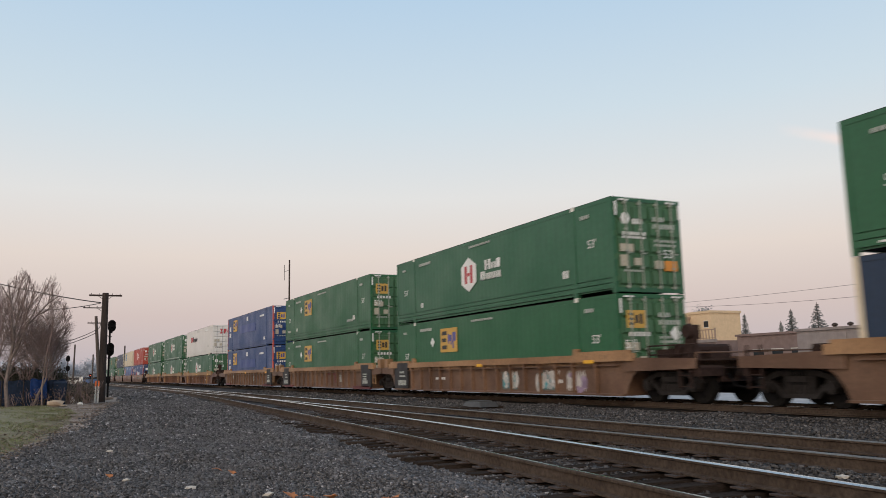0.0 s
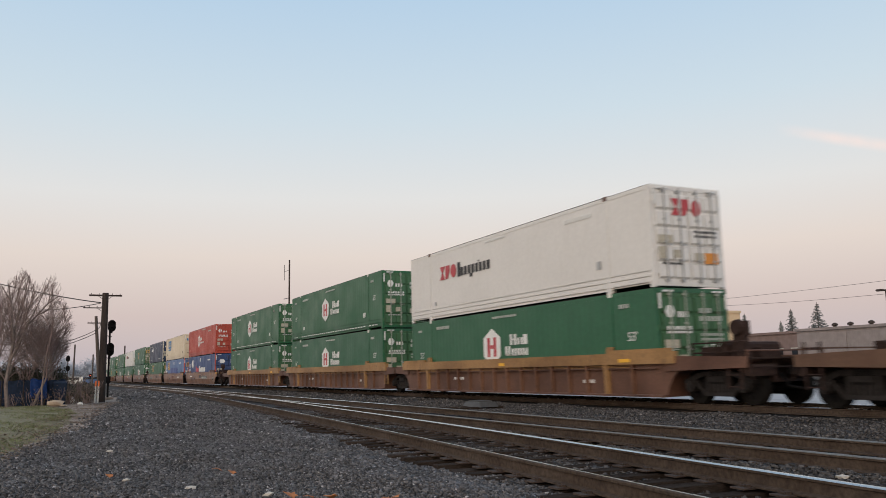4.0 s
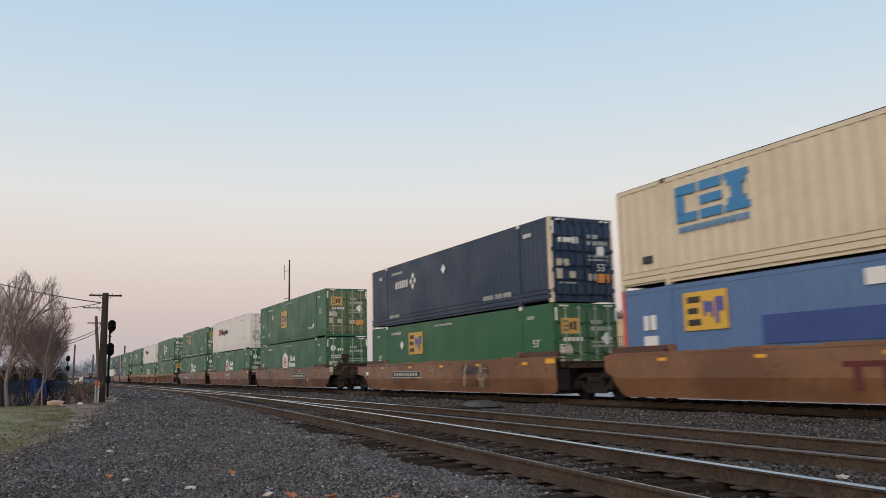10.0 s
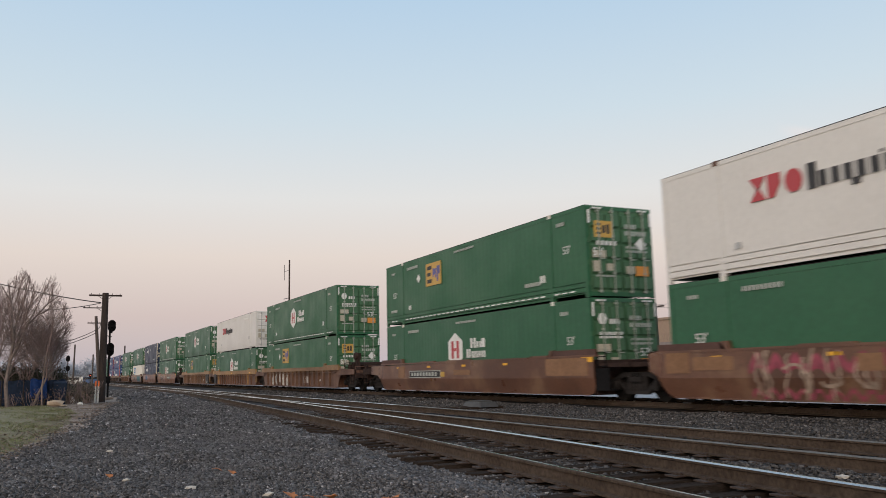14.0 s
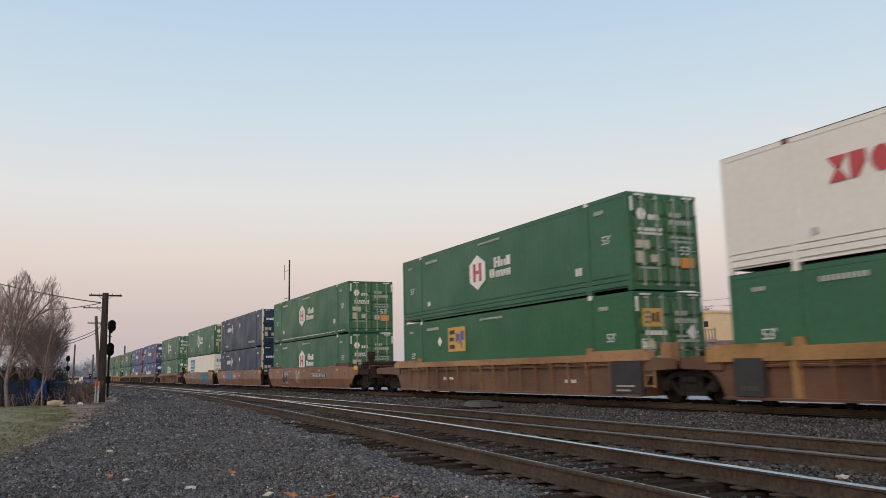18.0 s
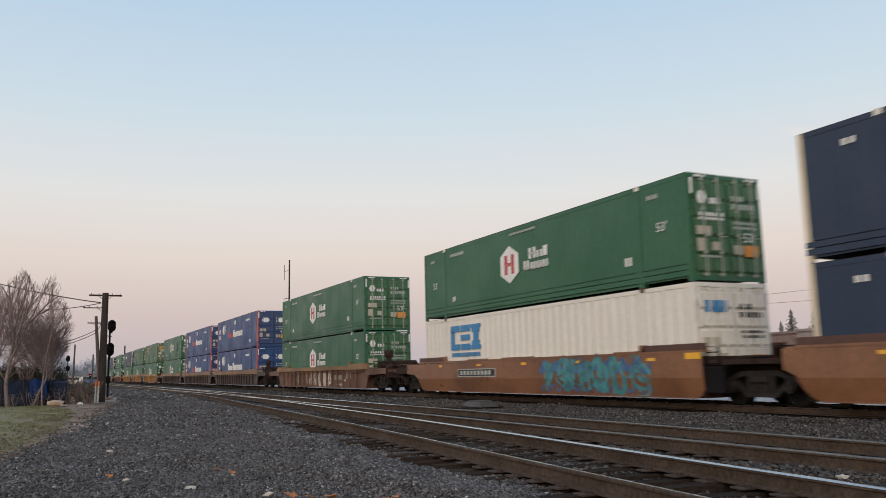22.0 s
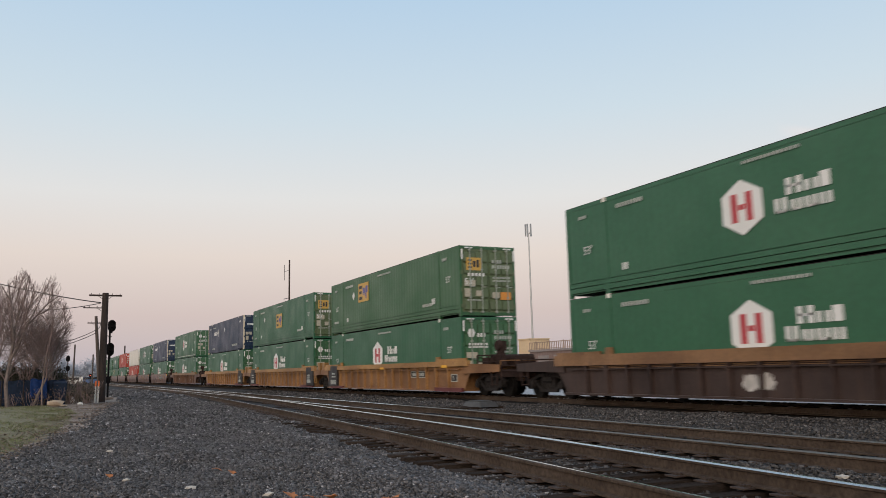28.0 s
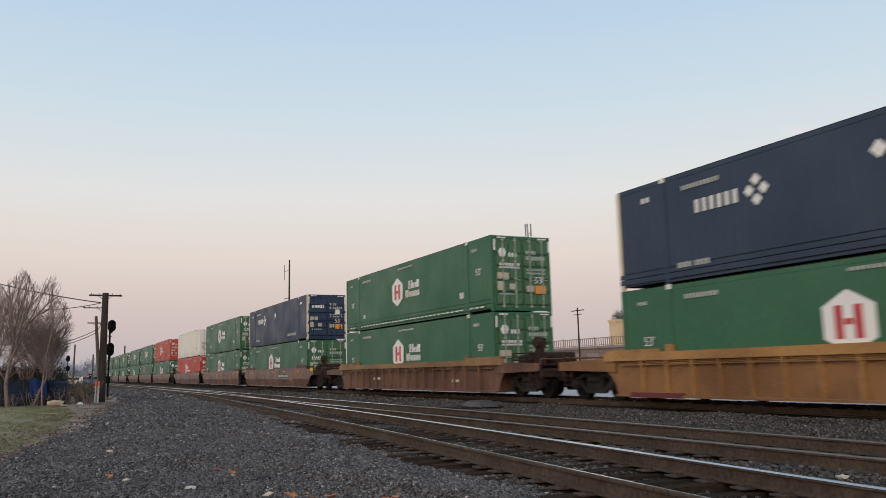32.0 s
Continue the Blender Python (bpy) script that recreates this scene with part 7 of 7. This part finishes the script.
def street_lamp(x, y, h, arm, label):
    t = thing("street_lamp", label, "street lamp", pose(x, y, -0.23), group="yard lamps")
    part("pole", Shape().tube((0, 0, 0), (0, 0, h), 0.12, 0.09, n=10), M_POLE, t)
    part("arm", Shape().tube((0, 0, h - 0.05), (0, arm, h), 0.035, n=6), M_POLE, t)
    part("lamp_head", Shape().quad_box([(-0.12, arm - 0.1, h - 0.08), (0.12, arm - 0.1, h - 0.08), (0.12, arm - 0.55, h - 0.08), (-0.12, arm - 0.55, h - 0.08), (-0.08, arm - 0.1, h + 0.06), (0.08, arm - 0.1, h + 0.06), (0.08, arm - 0.5, h + 0.04), (-0.08, arm - 0.5, h + 0.04)]), M_POLE, t)


street_lamp(50, 60.1, 7.6, -0.9, "dark yard lamp post with a short arm")
street_lamp(45, 31.2, 5.4, 0.7, "dark yard lamp post with a short arm by the long building")


def building(name, label, x0, x1, y0, y1, h, wall, windows=(), parapet=0.35, group=""):
    b = thing(name, label, "building", pose(0, 0, -0.23), group=group)
    part("wall", Shape().box(x0, x1, y0, y1, 0, h), wall, b)
    part("parapet", Shape().box(x0 - 0.15, x1 + 0.15, y0 - 0.15, y1 + 0.15, h, h + parapet), wall, b)
    part("roof", Shape().box(x0 + 0.1, x1 - 0.1, y0 + 0.1, y1 - 0.1, h + parapet, h + parapet + 0.02), M_GREY_WALL, b)
    for wy0, wy1, z0, z1 in windows:
        w = part("window", Shape().box(x0 - 0.03, x0 + 0.02, wy0, wy1, z0, z1), M_GLASS_DARK, b)
        part("frame", Shape().box(x0 - 0.06, x0 - 0.02, wy0 - 0.08, wy1 + 0.08, z1, z1 + 0.08).box(x0 - 0.06, x0 - 0.02, wy0 - 0.08, wy1 + 0.08, z0 - 0.08, z0), M_OFFW, w)
    return b


building("building", "pale tan stucco commercial building with flat parapet", 80, 86, 101.1, 102.9, 8.1, M_TAN_WALL)
building("building", "taupe stucco building block with flat roof", 84, 90, 93.4, 99.4, 8.0, M_TAN_SHADE)
building("building", "tall tan stucco building with flat parapet and roof unit", 88, 94, 89.2, 95.5, 8.7, M_TAN_WALL, [(89.7, 90.6, 6.6, 7.5)])
building("building", "low brown block building with flat roof", 60, 72, 48.5, 57.5, 3.75, M_BROWN_WALL, [(50 + 2.2 * i, 51.2 + 2.2 * i, 1.2, 2.4) for i in range(3)], 0.2)
lb = building("building", "long grey concrete industrial building with roof vents", 56, 78, 14.0, 47.2, 3.7, M_GREY_WALL, [], 0.2)
for i in range(7):
    y = 16.5 + i * 4.7
    part("wall_panel", Shape().box(55.94, 56.0, y - 2.15, y + 2.15, 0.2, 3.5), M_GREY_WALL, lb)


def roof_vent(y, x=60):
    t = thing("roof_vent", "dark turbine roof vent on the long building", "roof vent", pose(x, y, 3.68), group="roof vents")
    # vents coloured dark so they stand as silhouettes against the sky
    part("stack", Shape().tube((0, 0, 0), (0, 0, 0.28), 0.16, n=12), M_POLE, t)
    part("cap", Shape().tube((0, 0, 0.28), (0, 0, 0.42), 0.27, 0.24, n=12).tube((0, 0, 0.42), (0, 0, 0.52), 0.24, 0.08, n=12), M_POLE, t)


for y in (47.0, 45.9 - 0.4, 43.8 - 0.2, 40.5, 36.5):
    roof_vent(y - 0.4)


def railing_wall():
    t = thing("loading_deck", "raised loading deck with a brown metal railing", "deck", pose(0, 0, -0.23))
    part("deck_wall", Shape().box(62, 66, 62.3, 98.2, 0, 3.6), M_BROWN_WALL, t)
    part("deck_edge", Shape().box(61.85, 62.1, 62.2, 98.3, 3.45, 3.75), M_GREY_WALL, t)
    part("top_rail", Shape().box(61.95, 62.05, 62.3, 98.2, 4.70, 4.80), M_TAN_SHADE, t)
    part("mid_rail", Shape().box(61.96, 62.04, 62.3, 98.2, 3.85, 3.92), M_TAN_SHADE, t)
    n = 84
    for i in range(n + 1):
        y = 62.35 + i * 35.8 / n
        wide = i % 8 == 0
        part("baluster", (lambda: Shape().box(61.93, 62.07, -0.07, 0.07, 3.75, 4.9)) if wide else (lambda: Shape().box(61.965, 62.035, -0.04, 0.04, 3.75, 4.72)), M_TAN_SHADE, t, key=("baluster", wide), at=pose(0, y, 0))
    for i in range(9):
        y = 64.2 + i * 3.8
        part("bay_door", Shape().box(61.93, 61.99, y - 1.3, y + 1.3, 0.3, 2.9), M_GREY_WALL, t)


railing_wall()


def conifer(x, y, h, w, seed):
    r = random.Random(seed)
    t = thing("conifer", "distant tall conifer with drooping boughs, paled for haze", "tree", pose(x, y, -0.23), group="distant conifers")
    part("trunk", Shape().tube((0, 0, 0), (0, 0, h), 0.28, 0.03, n=8), M_POLE_PALE, t)
    s = Shape()
    z = h * 0.18
    while z < h * 0.99:
        reach = w * (1 - z / h) ** 0.85 + 0.12
        for i in range(9):
            a = r.uniform(0, 2 * math.pi)
            ln = reach * r.uniform(0.55, 1.1)
            tip = Vector((ln * math.cos(a), ln * math.sin(a), z - ln * 0.28))
            root = Vector((0, 0, z))
            sd = Vector((-math.sin(a), math.cos(a), 0))
            for q in range(4):
                f = 0.25 + 0.25 * q
                p = root.lerp(tip, f)
                wd = 0.16 * ln * (1.15 - f) + 0.09
                s.face([p - sd * wd, p + (tip - root) * 0.24, p + sd * wd, p - Vector((0, 0, 0.18))])
        z += h * 0.022
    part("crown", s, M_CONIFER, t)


for x, y, h, w, sd in ((110, 103.4, 9.9, 1.7, 1), (110, 95.7, 8.0, 1.5, 2), (110, 93.5, 9.9, 2.6, 3), (112, 90.0, 10.7, 3.0, 4), (114, 92.6, 7.6, 2.2, 5)):
    conifer(x, y, h, w, sd)


def round_tree(x, y, z0, z1, w, mat, label, seed, n):
    r = random.Random(seed)
    t = thing("tree", label, "tree", pose(x, y, -0.23))
    s, c = Shape(), Shape()
    s.tube((0, 0, 0), (0, 0, z1 * 0.8), 0.22, 0.06, n=8)
    for i in range(7):
        a = i * 2.4
        s.tube((0, 0, z0 * 0.8 + 0.2 * i), (w * 0.6 * math.cos(a), w * 0.6 * math.sin(a), z0 + 0.3 * i), 0.07, 0.02, n=5)
    for _ in range(16):
        a, q = r.uniform(0, 6.28), r.random() ** 0.5
        leaf_clumps(c, r, w * q * math.cos(a), w * q * math.sin(a), z0 + (z1 - z0) * r.uniform(0.15, 0.85) * (1 - 0.4 * q), 0.9, 0.9, 0.8, n, 0.2)
    part("trunk", s, M_POLE_PALE, t)
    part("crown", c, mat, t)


round_tree(95, 117, 8.8, 12.4, 2.2, M_CONIFER, "distant rounded evergreen tree behind the buildings, paled for haze", 71, 70)
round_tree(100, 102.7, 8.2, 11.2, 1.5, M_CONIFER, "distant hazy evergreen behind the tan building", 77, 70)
wooden_pole("utility_pole", "dark utility pole at the yard's edge", (50, 22, -0.23), (50, 22, 6.8), 0.15, 0.11, [], group="yard poles")
cable((55, 63.1, 7.0), (50, 22, 6.4), 0.24, 0.013)
cable((55, 63.1, 6.75), (50, 22, 5.5), 0.5, 0.013)

building("building", "small pale far building behind the deck", 75, 79, 118.7, 122.3, 6.1, M_TAN_WALL, [], 0.2)
far_pole = wooden_pole("utility_pole", "dark utility pole with crossarm in front of the deck", (58, 80.6, -0.23), (58, 80.6, 8.15), 0.12, 0.08, [], group="yard poles")
part("crossarm", Shape().box(-0.05, 0.05, -1.3, 1.3, 7.98, 8.08), M_POLE, far_pole)
part("crossarm", Shape().box(-0.04, 0.04, -0.8, 0.8, 7.50, 7.58), M_POLE, far_pole)


# ---- what moves: the train rolls towards the camera's right ----
def motions():
    times = [float(t) for t in range(0, 33, 1)]
    for ob, start, z in MOVERS:
        walk(ob, [(t, on_line(start - travelled(t)) @ Matrix.Translation((0, 0, z))) for t in times])
    spin = {}
    rolling = [k / FPS for k in range(0, 32 * FPS + 1)]
    for yy, obs in WHEELS.items():
        first = obs[0]
        walk(first, [(t, pose(0, yy, 0.42, math.degrees(travelled(t) / 0.42) % 360)) for t in rolling])
        act, slot = first.animation_data.action, first.animation_data.action_slot
        for ob in obs[1:]:
            ob.rotation_mode = "QUATERNION"
            data = ob.animation_data_create()
            data.action, data.action_slot = act, slot


motions()
